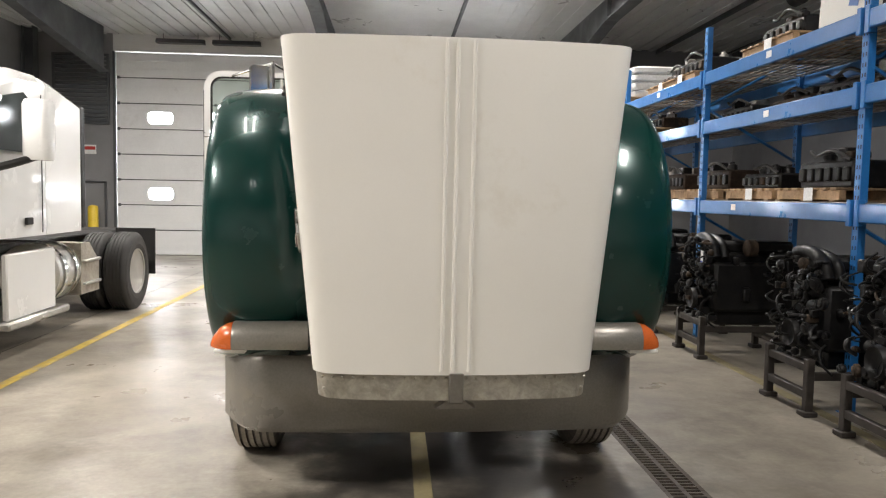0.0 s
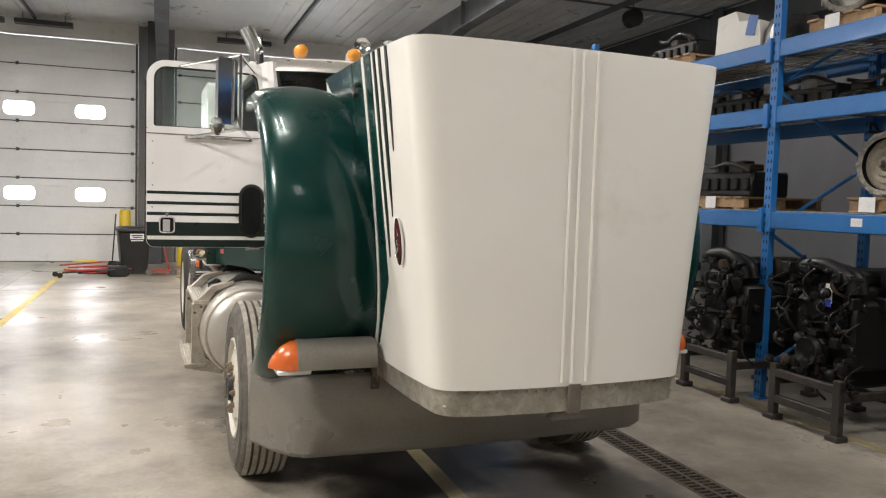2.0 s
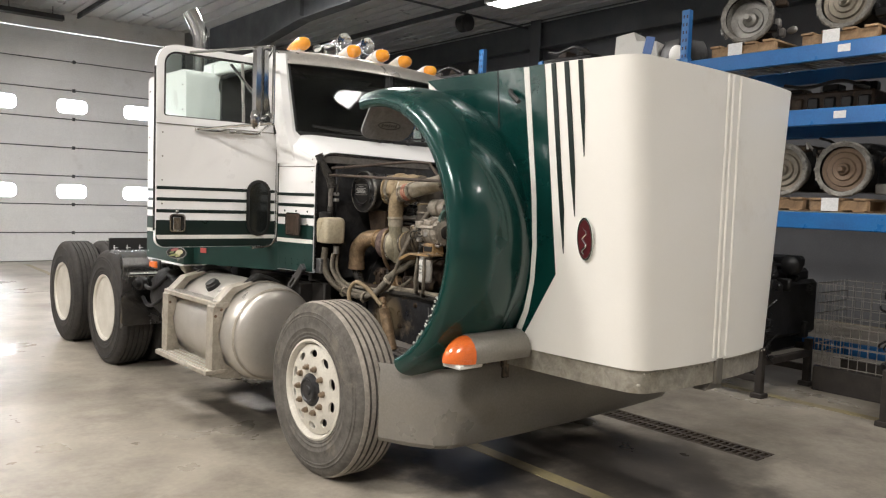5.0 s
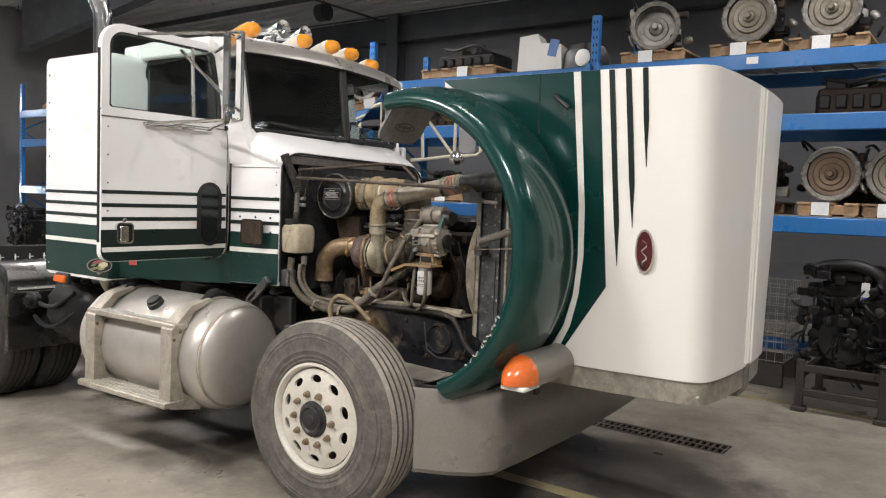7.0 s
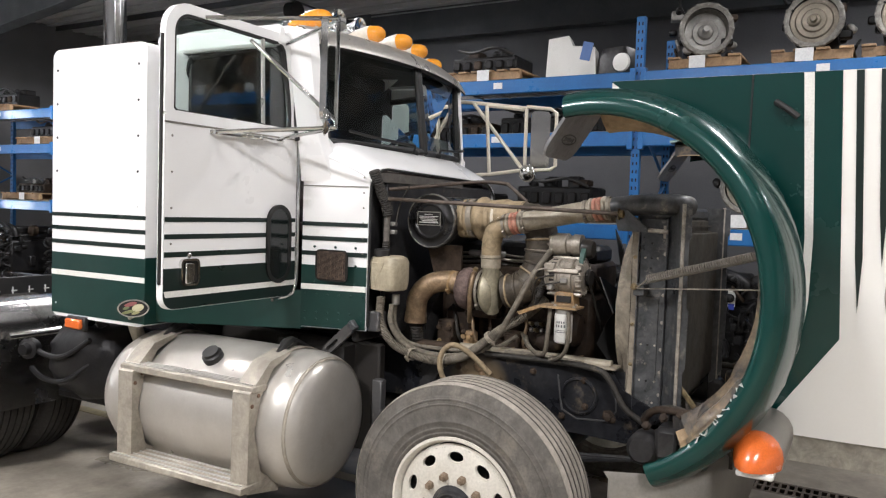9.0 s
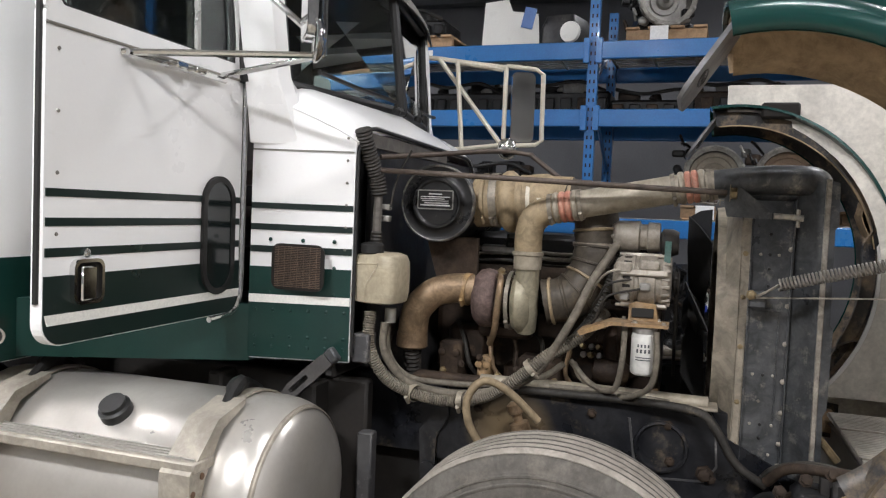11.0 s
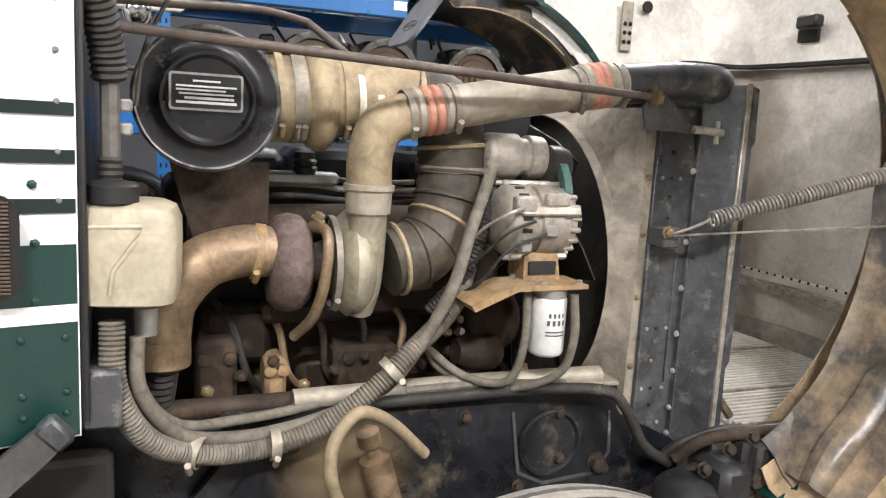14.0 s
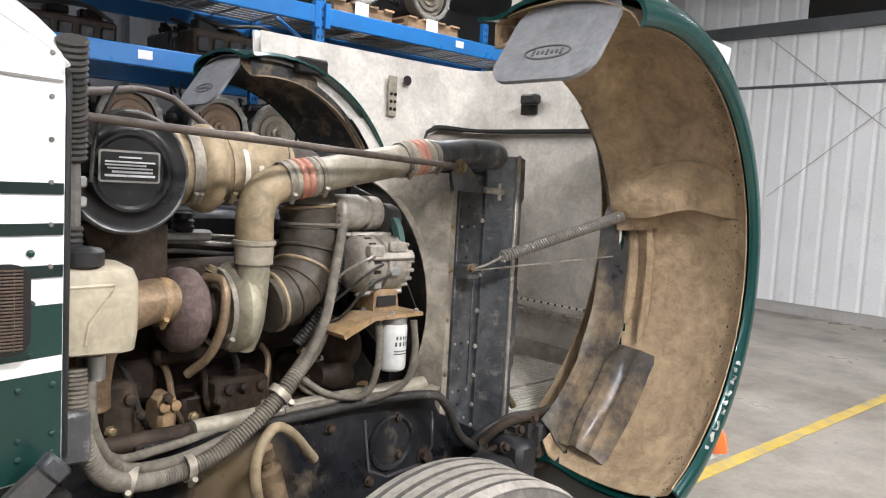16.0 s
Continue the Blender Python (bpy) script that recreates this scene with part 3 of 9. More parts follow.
# louvre in the back wall
lou = thing("wall_louvre", "grey horizontal-slat ventilation louvre on the back wall", "louvre")
for k in range(16):
    g = Geo()
    g.box(-7.60, Y1 - 0.03, 3.22 + k * 0.096, 1.20, 0.05, 0.07, 0.006)
    part("slat", g, M_STEEL, lou, smooth=0)
g = ring_plate([(-6.94, 4.78), (-8.26, 4.78), (-8.26, 3.12), (-6.94, 3.12)], [(-7.0, 4.72), (-8.2, 4.72), (-8.2, 3.18), (-7.0, 3.18)], "y", Y1 - 0.06, Y1 - 0.002)
part("frame", g, M_STEEL, lou, smooth=0)
# unseen lamps under the ceiling, above and behind the start of the walk
# Rows beyond y = 12 and x = 6 are fill lights added to brighten.
LAMPS = [(-1.6, -1.2), (2.2, -1.2), (-5.2, 1.5), (-1.6, 4.0), (2.2, 2.4), (-5.2, 6.5), (-1.6, 9.4), (2.2, 9.4), (-5.2, 12.2), (-1.6, 12.6), (2.2, 12.6), (6.2, 4.0), (6.2, 11.0)]
M_LAMP = glow("lit_lamp_diffuser", (1.0, 0.98, 0.94), 6.0)
lamp0 = None
for x, y in LAMPS:
    e = thing("high_bay_light", "unseen white rectangular high bay light, added under the ceiling", "ceiling light", Matrix.Translation((x, y, CEIL - 0.30)), "high bay lights")
    g = Geo()
    g.box(0, 0, 0.06, 0.50, 1.25, 0.08, 0.02)
    part("housing", g, M_WALL, e)
    g = Geo()
    g.box(0, 0, 0.012, 0.42, 1.15, 0.012, 0.003)
    part("diffuser", g, M_LAMP, e)
    for s in (-0.5, 0.5):
        g = Geo()
        g.tube([(0, s, 0.10), (0, s, 0.30)], 0.006, 6)
        part("hanger", g, M_STEEL, e)
    la = bpy.data.lights.new("high_bay", "AREA")
    # Outputs differ by spot, tuned to lift or dim each area.
    la.shape, la.size, la.size_y, la.energy, la.color = "RECTANGLE", 0.42, 1.15, LAMP_WATTS * (0.20 if x > 6 else 2.1 if y > 12 else 3.1 if x < -5 else 0.42 if y < 0 < x else 0.20 if y < 0 else 0.92 if y in (2.4, 4.0) else 0.76), (1.0, 0.955, 0.89)
    lo = new("high_bay_lamp", la)
    lo.matrix_basis = Matrix.Translation((x, y, CEIL - 0.31))


# ---- pallet racks ----
RX, RD = 3.33, 1.07
RACK_Y = [-0.2, 2.75, 5.70, 8.65, 11.60, 14.55, 17.5]
BEAMS = (0.16, 1.52, 2.39, 2.93)


def upright(y, height=3.5):
    e = thing("rack_upright", "blue perforated steel pallet rack upright frame", "pallet rack", Matrix.Translation((RX, y, 0)), "rack uprights")
    for dx in (0.0, RD):
        g = Geo()
        g.prism([(dx - 0.031, -0.04), (dx - 0.031, 0.04), (dx + 0.028, 0.04), (dx + 0.028, 0.034), (dx - 0.025, 0.034), (dx - 0.025, -0.034), (dx + 0.028, -0.034), (dx + 0.028, -0.04)], "z", 0.0, height)
        post = part("post", g, M_BLUE, e, smooth=0)
        h = Geo()
        for k in range(int(height / 0.075)):
            for s in (-0.017, 0.017):
                h.box(dx - 0.0315, s, 0.06 + k * 0.075, 0.002, 0.012, 0.03, 0.0005)
        tagged(part("perforation", h, M_DARK, post, smooth=0), kind="stuff")
        g = Geo()
        g.box(dx, 0, 0.005, 0.13, 0.13, 0.01, 0.002)
        part("foot_plate", g, M_BLUE, e, smooth=0)
    z = 0.25
    up = True
    while z < height - 0.5:
        g = Geo()
        g.tube([(0.03, 0, z if up else z + 0.55), (RD - 0.03, 0, z + 0.55 if up else z)], 0.016, 6)
        part("brace", g, M_BLUE, e)
        z += 0.6
        up = not up
    return e


u0 = upright(RACK_Y[0])
for y in RACK_Y[1:]:
    copy_thing(u0, Matrix.Translation((RX, y, 0)))


def rack_bay(y0, y1):
    for z in BEAMS[1:]:
        e = thing("rack_shelf", "blue steel pallet rack beams with a slatted deck", "pallet rack", Matrix.Translation((RX, (y0 + y1) / 2, z)), "rack shelves")
        L = y1 - y0 - 0.08
        for dx in (-0.035, RD + 0.035):
            g = Geo()
            g.box(dx, 0, 0, 0.045, L, 0.14, 0.008)
            b = part("beam", g, M_BLUE, e)
            if dx < 0:
                for s in (-1, 1):
                    g = Geo()
                    g.box(dx, s * (L / 2 - 0.01), 0, 0.06, 0.05, 0.2, 0.004)
                    part("end_plate", g, M_BLUE, b, smooth=0)
                g = Geo()
                g.box(dx - 0.024, 0.55 - 0.6 * (z > 2), 0.01, 0.002, 0.10, 0.06, 0.0005)
                part("tag", g, M_PAPER, b, "small white load label", smooth=0)
        n = int(L / 0.35)
        channel = None
        for k in range(n + 1):
            at = Matrix.Translation((RD / 2, -L / 2 + 0.02 + k * (L - 0.04) / n, 0.066))
            if channel is None:
                g = Geo()
                g.box(0, 0, 0, RD, 0.025, 0.012, 0.001)
                channel = part("deck_channel", g, M_MIRE, e, "", at, smooth=0)
            else:
                share(channel, at, e)
        slat = None
        for k in range(12):
            at = Matrix.Translation((0.035 + k * (RD - 0.07) / 11, 0, 0.076))
            if slat is None:
                g = Geo()
                g.box(0, 0, 0, 0.045, L, 0.006, 0.001)
                slat = part("deck_slat", g, M_MIRE, e, "pale galvanised deck slat", at, smooth=0)
            else:
                share(slat, at, e)


for a, b in zip(RACK_Y, RACK_Y[1:]):
    rack_bay(a, b)


# ---- the green and white tractor truck with its hood tilted forward ----
truck = thing("semi_truck", "white and dark green tractor truck, hood tilted forward, passenger door open", "truck", pose(0.229, 0, 0, 0, 0, 1.7))


def hood_w(z):
    return 0.596 + (z - 0.87) * 0.102


def flare(y):
    """The hood sides spread a little behind the front corners."""
    return 0.022 * min(1.0, max(0.0, (y - 3.43) / 0.25))


def side_x(y, z):
    return hood_w(z) + flare(y)


def arch_y(z):
    s = (z - 1.395) / 0.70
    return 4.60 - 0.65 * math.sqrt(max(0.0, 1 - s * s)) if z < 2.09 else 4.60


def hood_line(z, r=0.11, inset=0.0, front=3.275):
    """Half outline of the hood at a height, from the centre line to the back edge: (x, y)."""
    w = hood_w(z) - inset
    f = front + inset
    pts = [(w * t, f + 0.045 * t * t) for t in (0, 0.055, 0.075, 0.095, 0.25, 0.4, 0.55, 0.7)]
    pts += [(w - r + r * math.sin(radians(a)), f + 0.036 + r - r * math.cos(radians(a))) for a in (4, 15, 30, 45, 60, 75, 90)]
    yb = max(arch_y(z) + 0.04, f + 0.35)
    y1 = f + 0.036 + r
    pts += [(w + flare(y1 + (yb - y1) * t), y1 + (yb - y1) * t) for t in (0.2, 0.4, 0.6, 0.8, 1.0)]
    return pts


def hood_shell(z0, z1, steps, off=0.0, front=3.275):
    grid = []
    for k in range(steps + 1):
        z = z0 + (z1 - z0) * k / steps
        half = hood_line(z, 0.11, -off, front)
        grid.append([(-x, y, z) for x, y in half[::-1]] + [(x, y, z) for x, y in half[1:]])
    return grid


M_HOOK = paint("dull_brown_grey_metal", (0.19, 0.175, 0.15), (0.14, 0.13, 0.11), 0.5, 0.3, 6, 0.05, 60)
g = Geo()
g.sheet(hood_shell(0.86, 2.225, 30), -0.018)
hood = part("hood", g, M_WHITE, truck, "cream-white tilted hood with a crease down its middle")
# raised crease strips down the middle
for x in (-0.062, -0.018, 0.05):
    g = Geo()
    g.tube([(x, 3.2745, 0.875), (x, 3.2745, 2.215)], 0.008, 8)
    part("crease", g, M_WHITE, hood)
g = Geo()
g.sheet(hood_shell(0.752, 0.868, 3, -0.012), -0.014)
band = part("hood_band", g, M_BAND, hood, "weathered bare metal band with rivets")
for k in range(27):
    x = -0.55 + k * 1.1 / 26
    g = Geo()
    g.lathe([(0, 0.006), (0.003, 0.005), (0.005, 0.002)], (x, 3.287 + 0.045 * (x / 0.6) ** 2, 0.845), (0, -1, 0), 8)
    part("rivet", g, M_BAND, band)
g = Geo()
g.box(0.0, 3.280, 0.805, 0.060, 0.02, 0.125, 0.004)
g.prism([(-0.085, 0.715), (0.085, 0.715), (0.03, 0.752), (-0.03, 0.752)], "y", 3.295, 3.36)
part("hood_hook", g, M_HOOK, hood, "dull grey hood hook")


def side_strip(poly, mat, name, label="", off=0.004):
    """A painted area on the left or right side of the hood, outline in (y, z)."""
    for s in (-1, 1):
        g = Geo()
        lo = [(s * (side_x(y, z) - 0.002), y, z) for y, z in poly]
        hi = [(s * (side_x(y, z) + off), y, z) for y, z in poly]
        g.rings([lo, hi] if s > 0 else [lo[::-1], hi[::-1]])
        part(name, g, mat, hood, label, smooth=0)


back = [(arch_y(z) + 0.03, z) for z in [0.95 + 0.05 * k for k in range(23)]]
side_strip([(3.985, 0.93), (3.768, 1.252), (3.805, 2.224), (4.645, 2.224)] + back[::-1] + [(4.12, 0.90)], M_GREEN, "green_side", "dark green painted rear part of the hood side")
side_strip([(3.896, 2.222), (3.930, 2.222), (3.902, 1.62), (3.906, 1.38), (3.930, 1.20), (3.978, 1.05), (4.055, 0.92), (4.012, 0.92), (3.945, 1.05), (3.903, 1.20), (3.879, 1.38), (3.873, 1.62)][::-1], M_STRIPE_W, "white_stripe", "", 0.007)
for y0, y1, ze, w in ((3.750, 3.712, 1.355, 0.024), (3.674, 3.643, 1.53, 0.024), (3.600, 3.586, 1.80, 0.022)):
    zt = ze + 0.20
    ym = y1 + (y0 - y1) * 0.2 / (2.222 - ze)
    side_strip([(y0 - w / 2, 2.222), (ym - w / 2, zt), (y1 + w * 0.2, ze), (ym + w / 2, zt), (y0 + w / 2, 2.222)], M_STRIPE, "dark_stripe", "", 0.005)
# seam between the fender skirt and the hood side
side_strip([(4.100, 2.222), (4.107, 2.222), (4.112, 1.95), (4.105, 1.95)], M_BLACK, "panel_seam", "", 0.006)
# oval badge on each side
for s in (-1, 1):
    g = Geo()
    ov = [(3.588 + 0.044 * math.cos(radians(a)), 1.43 + 0.098 * math.sin(radians(a))) for a in range(0, 360, 15)]
    g.rings([[(s * (side_x(3.588, z) + 0.001), y, z) for y, z in ov], [(s * (side_x(3.588, z) + 0.012), y, z) for y, z in ov]])
    bd = part("badge", g, M_CHROME, hood, "red oval badge with a chrome rim")
    g = Geo()
    ov = [(3.588 + 0.036 * math.cos(radians(a)), 1.43 + 0.088 * math.sin(radians(a))) for a in range(0, 360, 15)]
    g.rings([[(s * (side_x(3.588, z) + 0.012), y, z) for y, z in ov], [(s * (side_x(3.588, z) + 0.014), y, z) for y, z in ov]])
    part("badge_face", g, paint("badge_red", (0.085, 0.010, 0.014), None, 0.3), bd)
    g = Geo()
    g.tube([(s * (side_x(3.588, 1.43) + 0.015), 3.588 + 0.012 * math.sin(k * 1.3), 1.36 + k * 0.0115) for k in range(13)], 0.0045, 6)
    part("badge_bar", g, M_CHROME, bd)
    g = Geo()
    g.tube([(s * (side_x(4.0, 2.09) + 0.01), 4.02, 2.12), (s * (side_x(4.0, 2.09) + 0.035), 3.99, 2.10), (s * (side_x(4.0, 2.09) + 0.035), 3.94, 2.06)], 0.012, 8)
    part("hood_handle", g, M_BLACK, hood, "black hood pull handle")

M_FLAP = paint("scuffed_grey_rubber", (0.25, 0.25, 0.258), (0.19, 0.19, 0.195), 0.42, 0, 6, 0.05, 80, (0.13, 0.12, 0.11), 0.12, dirt_scale=9, grime=0.3)
M_FLAP_DARK = paint("worn_black_rubber", (0.06, 0.06, 0.062), (0.10, 0.10, 0.10), 0.6, 0, 12, 0.05, 80)
# fenders: swept wheel arches with a rolled lip
FC, FA, FB = (4.59, 1.395), 0.664, 0.715


def fender(s):
    # a shallow valley beside the hood, a broad crown and a rolled outer edge
    prof = [(0.615, 0.016), (0.65, 0.011), (0.685, 0.010), (0.715, 0.016), (0.75, 0.030), (0.80, 0.043), (0.86, 0.051), (0.92, 0.053), (0.98, 0.050), (1.03, 0.043), (1.065, 0.036), (1.09, 0.030), (1.115, 0.022), (1.137, 0.011), (1.155, -0.006), (1.164, -0.028), (1.164, -0.050), (1.156, -0.064), (1.146, -0.068)]
    grid = []
    for k in range(41):
        a = radians(80 + (246 - 80) * k / 40)
        row = []
        for x, d in prof:
            row.append((s * x, FC[0] + (FA + d) * math.cos(a), FC[1] + (FB + d) * math.sin(a)))
        grid.append(row)
    g = Geo()
    g.sheet(grid, 0.012 * s)
    f = part("fender", g, M_GREEN, hood, "dark green metallic front fender, tilted with the hood")
    return f


for s in (-1, 1):
    fender(s)
    # combination lamp pod: D-shaped housing with a tapered lens
    def dee(x, r, k=1.0):
        pts = [(r * 0.9 * math.cos(radians(q)), r * math.sin(radians(q))) for q in range(-20, 201, 20)]
        return [(s * x, 3.988 + py * k + 0.02 * (1 - k), 0.868 + pz * k - 0.03 * (1 - k)) for py, pz in pts]
    g = Geo()
    g.rings([dee(0.655, 0.09), dee(0.665, 0.096), dee(1.01, 0.096), dee(1.02, 0.092)])
    pod = part("lamp_pod", g, M_BUMPER, hood, "grey rounded headlamp housing")
    g = Geo()
    g.rings([dee(1.021, 0.092), dee(1.045, 0.092, 0.97), dee(1.085, 0.092, 0.78), dee(1.12, 0.092, 0.42), dee(1.135, 0.092, 0.12)])
    part("turn_lamp", g, M_ORANGE, pod, "orange turn signal lens")
    g = Geo()
    g.box(s * 1.03, 3.988, 0.824, 0.15, 0.12, 0.022, 0.008)
    part("lamp_base", g, M_STRIPE_W, pod, "pale lamp base")
    # mud flap at the upper end of the fender
    g = Geo()
    fl = rrect(0.33, 0.27, 0.07)
    m = Matrix.Translation((s * 0.925, 4.735, 2.015)) @ Matrix.Rotation(radians(-56), 4, "X")
    g.prism(fl, "z", -0.006, 0.006, m)
    flap = part("mud_flap", g, M_FLAP, hood, "worn grey rubber mud flap with an embossed oval")
    el = [(0.075 * math.cos(radians(q)), 0.045 + 0.024 * math.sin(radians(q))) for q in range(0, 360, 15)]
    el2 = [(0.069 * math.cos(radians(q)), 0.045 + 0.0195 * math.sin(radians(q))) for q in range(0, 360, 15)]
    for lo, hi in ((-0.0085, -0.005), (0.005, 0.0085)):
        part("embossed_oval", ring_plate(el, el2, "z", lo, hi), M_FLAP_DARK, flap, at=m)
        for q in range(7):
            g = Geo()
            g.box(-0.045 + 0.015 * q, 0.045, (lo + hi) / 2, 0.008, 0.012 + 0.008 * (q % 3 == 0), 0.0034, 0.001)
            part("embossed_bar", g, M_FLAP_DARK, flap, at=m)

# bumper: a bowed plate with wrapped ends
grid = []
for z in (0.350, 0.375, 0.55, 0.73, 0.755):
    row = []
    for k in range(-16, 17):
        t = k / 16
        x = 1.15 * t
        y = 4.12 + 0.05 * t * t + (0.0 if abs(t) < 0.8 else 0.30 * ((abs(t) - 0.8) / 0.2) ** 2)
        y += 0.02 if z in (0.350, 0.755) else 0
        row.append((x * (1 - (0.015 if z == 0.350 else 0)), y, z))
    grid.append(row)
g = Geo()
g.sheet(grid, -0.012)
bumper = part("bumper", g, M_BUMPER, truck, "dull grey painted steel front bumper")


def front_tyre_geo():
    prof = []
    # x outward along the axle; radius
    pts = [(-0.14, 0.30), (-0.146, 0.314), (-0.1435, 0.320), (-0.147, 0.330), (-0.1495, 0.333), (-0.1495, 0.338), (-0.1475, 0.341), (-0.150, 0.36), (-0.1525, 0.363), (-0.1525, 0.368), (-0.1505, 0.371), (-0.151, 0.40), (-0.149, 0.430), (-0.151, 0.4325), (-0.151, 0.438), (-0.147, 0.441), (-0.145, 0.452), (-0.1475, 0.4545), (-0.147, 0.460), (-0.142, 0.463), (-0.141, 0.468), (-0.1385, 0.471), (-0.138, 0.478), (-0.128, 0.497), (-0.115, 0.512)]
    for a, r in pts:
        prof.append((a, r))
    for c in (-0.085, -0.042, 0.0, 0.042, 0.085):
        prof += [(c - 0.012, 0.521), (c - 0.006, 0.521), (c - 0.005, 0.510), (c + 0.005, 0.510), (c + 0.006, 0.521), (c + 0.012, 0.521)]
    prof += [(-a, r) for a, r in pts[::-1]]
    prof.append((0.12, 0.285))
    prof.append((-0.12, 0.285))
    prof.append((-0.14, 0.30))
    return Geo().lathe(prof, (0, 0, 0), (1, 0, 0), 64, cap=False)


def tread_ribs(parent):
    """The dusty running surface between the grooves, rib by rib."""
    for a, b in ((-0.119, -0.093), (-0.077, -0.050), (-0.034, -0.008), (0.008, 0.034), (0.050, 0.077), (0.093, 0.119)):
        e = 0.008 if abs(a) > 0.09 else 0.0
        g = Geo()
        g.lathe([(a, 0.512), (a, 0.5225 - (e if a < 0 else 0)), (b, 0.5225 - (e if b > 0 else 0)), (b, 0.512)], (0, 0, 0), (1, 0, 0), 64, cap=False)
        part("tread_rib", g, M_TREAD, parent, "pale dusty tread rib")


M_NUT = paint("worn_steel_nut", (0.26, 0.20, 0.14), (0.17, 0.12, 0.08), 0.5, 0.4, 9, 0.05, 60)


def wheel_front(y, s, x, parent):
    """Steel disc wheel with ten hand holes; s is the outward side."""
    m = Matrix.Translation((s * x, y, 0.490)) @ (Matrix.Rotation(math.pi, 4, "Z") if s < 0 else Matrix()) @ Matrix.Diagonal((0.94, 0.955, 0.955, 1))
    g = Geo()
    g.lathe([(0.125, 0.300), (0.145, 0.300), (0.148, 0.288), (0.135, 0.278), (0.10, 0.268), (0.02, 0.262), (-0.10, 0.262), (-0.14, 0.29), (-0.14, 0.30), (-0.11, 0.285), (0.10, 0.285)], (0, 0, 0), (1, 0, 0), 48, cap=False)
    w = part("wheel", g, M_WHEEL, parent, "dusty white-painted steel wheel", m)
    # disc with ten oval hand holes
    g = Geo()
    def dish(r):
        return 0.150 - 0.030 * max(0.0, (r - 0.10) / 0.166) ** 2.2
    n, steps = 10, 24
    for k in range(n):
        mid, half = 2 * math.pi * (k + 0.5) / n, math.pi / n
        outer, lip, deep = [], [], []
        for q in range(steps):
            f = 2 * math.pi * q / steps
            c, d = math.cos(f), math.sin(f)
            sc = 1 / max(abs(c), abs(d))
            for out, u, v, back in ((outer, c * sc, d * sc, 0.0), (lip, c * 0.54, d * 0.60, 0.0), (deep, c * 0.50, d * 0.55, 0.014)):
                r, a = 0.215 + 0.037 * v, mid + half * u
                out.append((dish(r) - back, r * math.cos(a), r * math.sin(a)))
        g.rings([outer, lip, deep], True, False)
    for r0, r1 in ((0.252, 0.267), (0.13, 0.178), (0.09, 0.13)):
        g.lathe([(dish(r1), r1), (dish((r0 + r1) / 2), (r0 + r1) / 2), (dish(r0), r0)], (0, 0, 0), (1, 0, 0), 80, cap=False)
    part("disc", g, M_WHEEL, w, weld=True)
    g = Geo()
    g.lathe([(0.06, 0.262), (0.06, 0.10)], (0, 0, 0), (1, 0, 0), 32, cap=False)
    g.lathe([(0.110, 0.098), (0.152, 0.098), (0.156, 0.088), (0.160, 0.080), (0.176, 0.076), (0.180, 0.066), (0.172, 0.058), (0.172, 0.03), (0.178, 0.026), (0.180, 0.006)], (0, 0, 0), (1, 0, 0), 28)
    part("hub", g, M_CHASSIS, w, "oily dark hub")
    nut = None
    for k in range(10):
        a = 2 * math.pi * k / 10
        mm = Matrix.Translation((0.147, 0.135 * math.cos(a), 0.135 * math.sin(a)))
        if nut is None:
            g = Geo()
            g.lathe([(0, 0.02), (0.004, 0.02), (0.005, 0.017), (0.022, 0.017), (0.024, 0.010), (0.034, 0.010)], (0, 0, 0), (1, 0, 0), 6)
            nut = part("lug_nut", g, M_NUT, w, "", mm)
        else:
            share(nut, mm, w)
    ty = part("tyre", front_tyre_geo(), M_TYRE, w, "dusty worn black truck tyre")
    tread_ribs(w)
    bar = None
    for k in range(16):
        a = radians(200 + 9 * k) if k < 8 else radians(20 + 9 * k - 72)
        mm = Matrix.Rotation(a, 4, "X") @ Matrix.Translation((0.1475, 0, 0.405))
        if bar is None:
            g = Geo()
            g.box(0, 0, 0, 0.004, 0.030, 0.045, 0.0015)
            bar = part("sidewall_bar", g, M_TYRE, w, "raised marking on the tyre wall", mm)
        else:
            share(bar, mm, w)
    return w


wheel_front(5.09, -1, 1.03, truck)
wheel_front(5.09, 1, 1.03, truck)


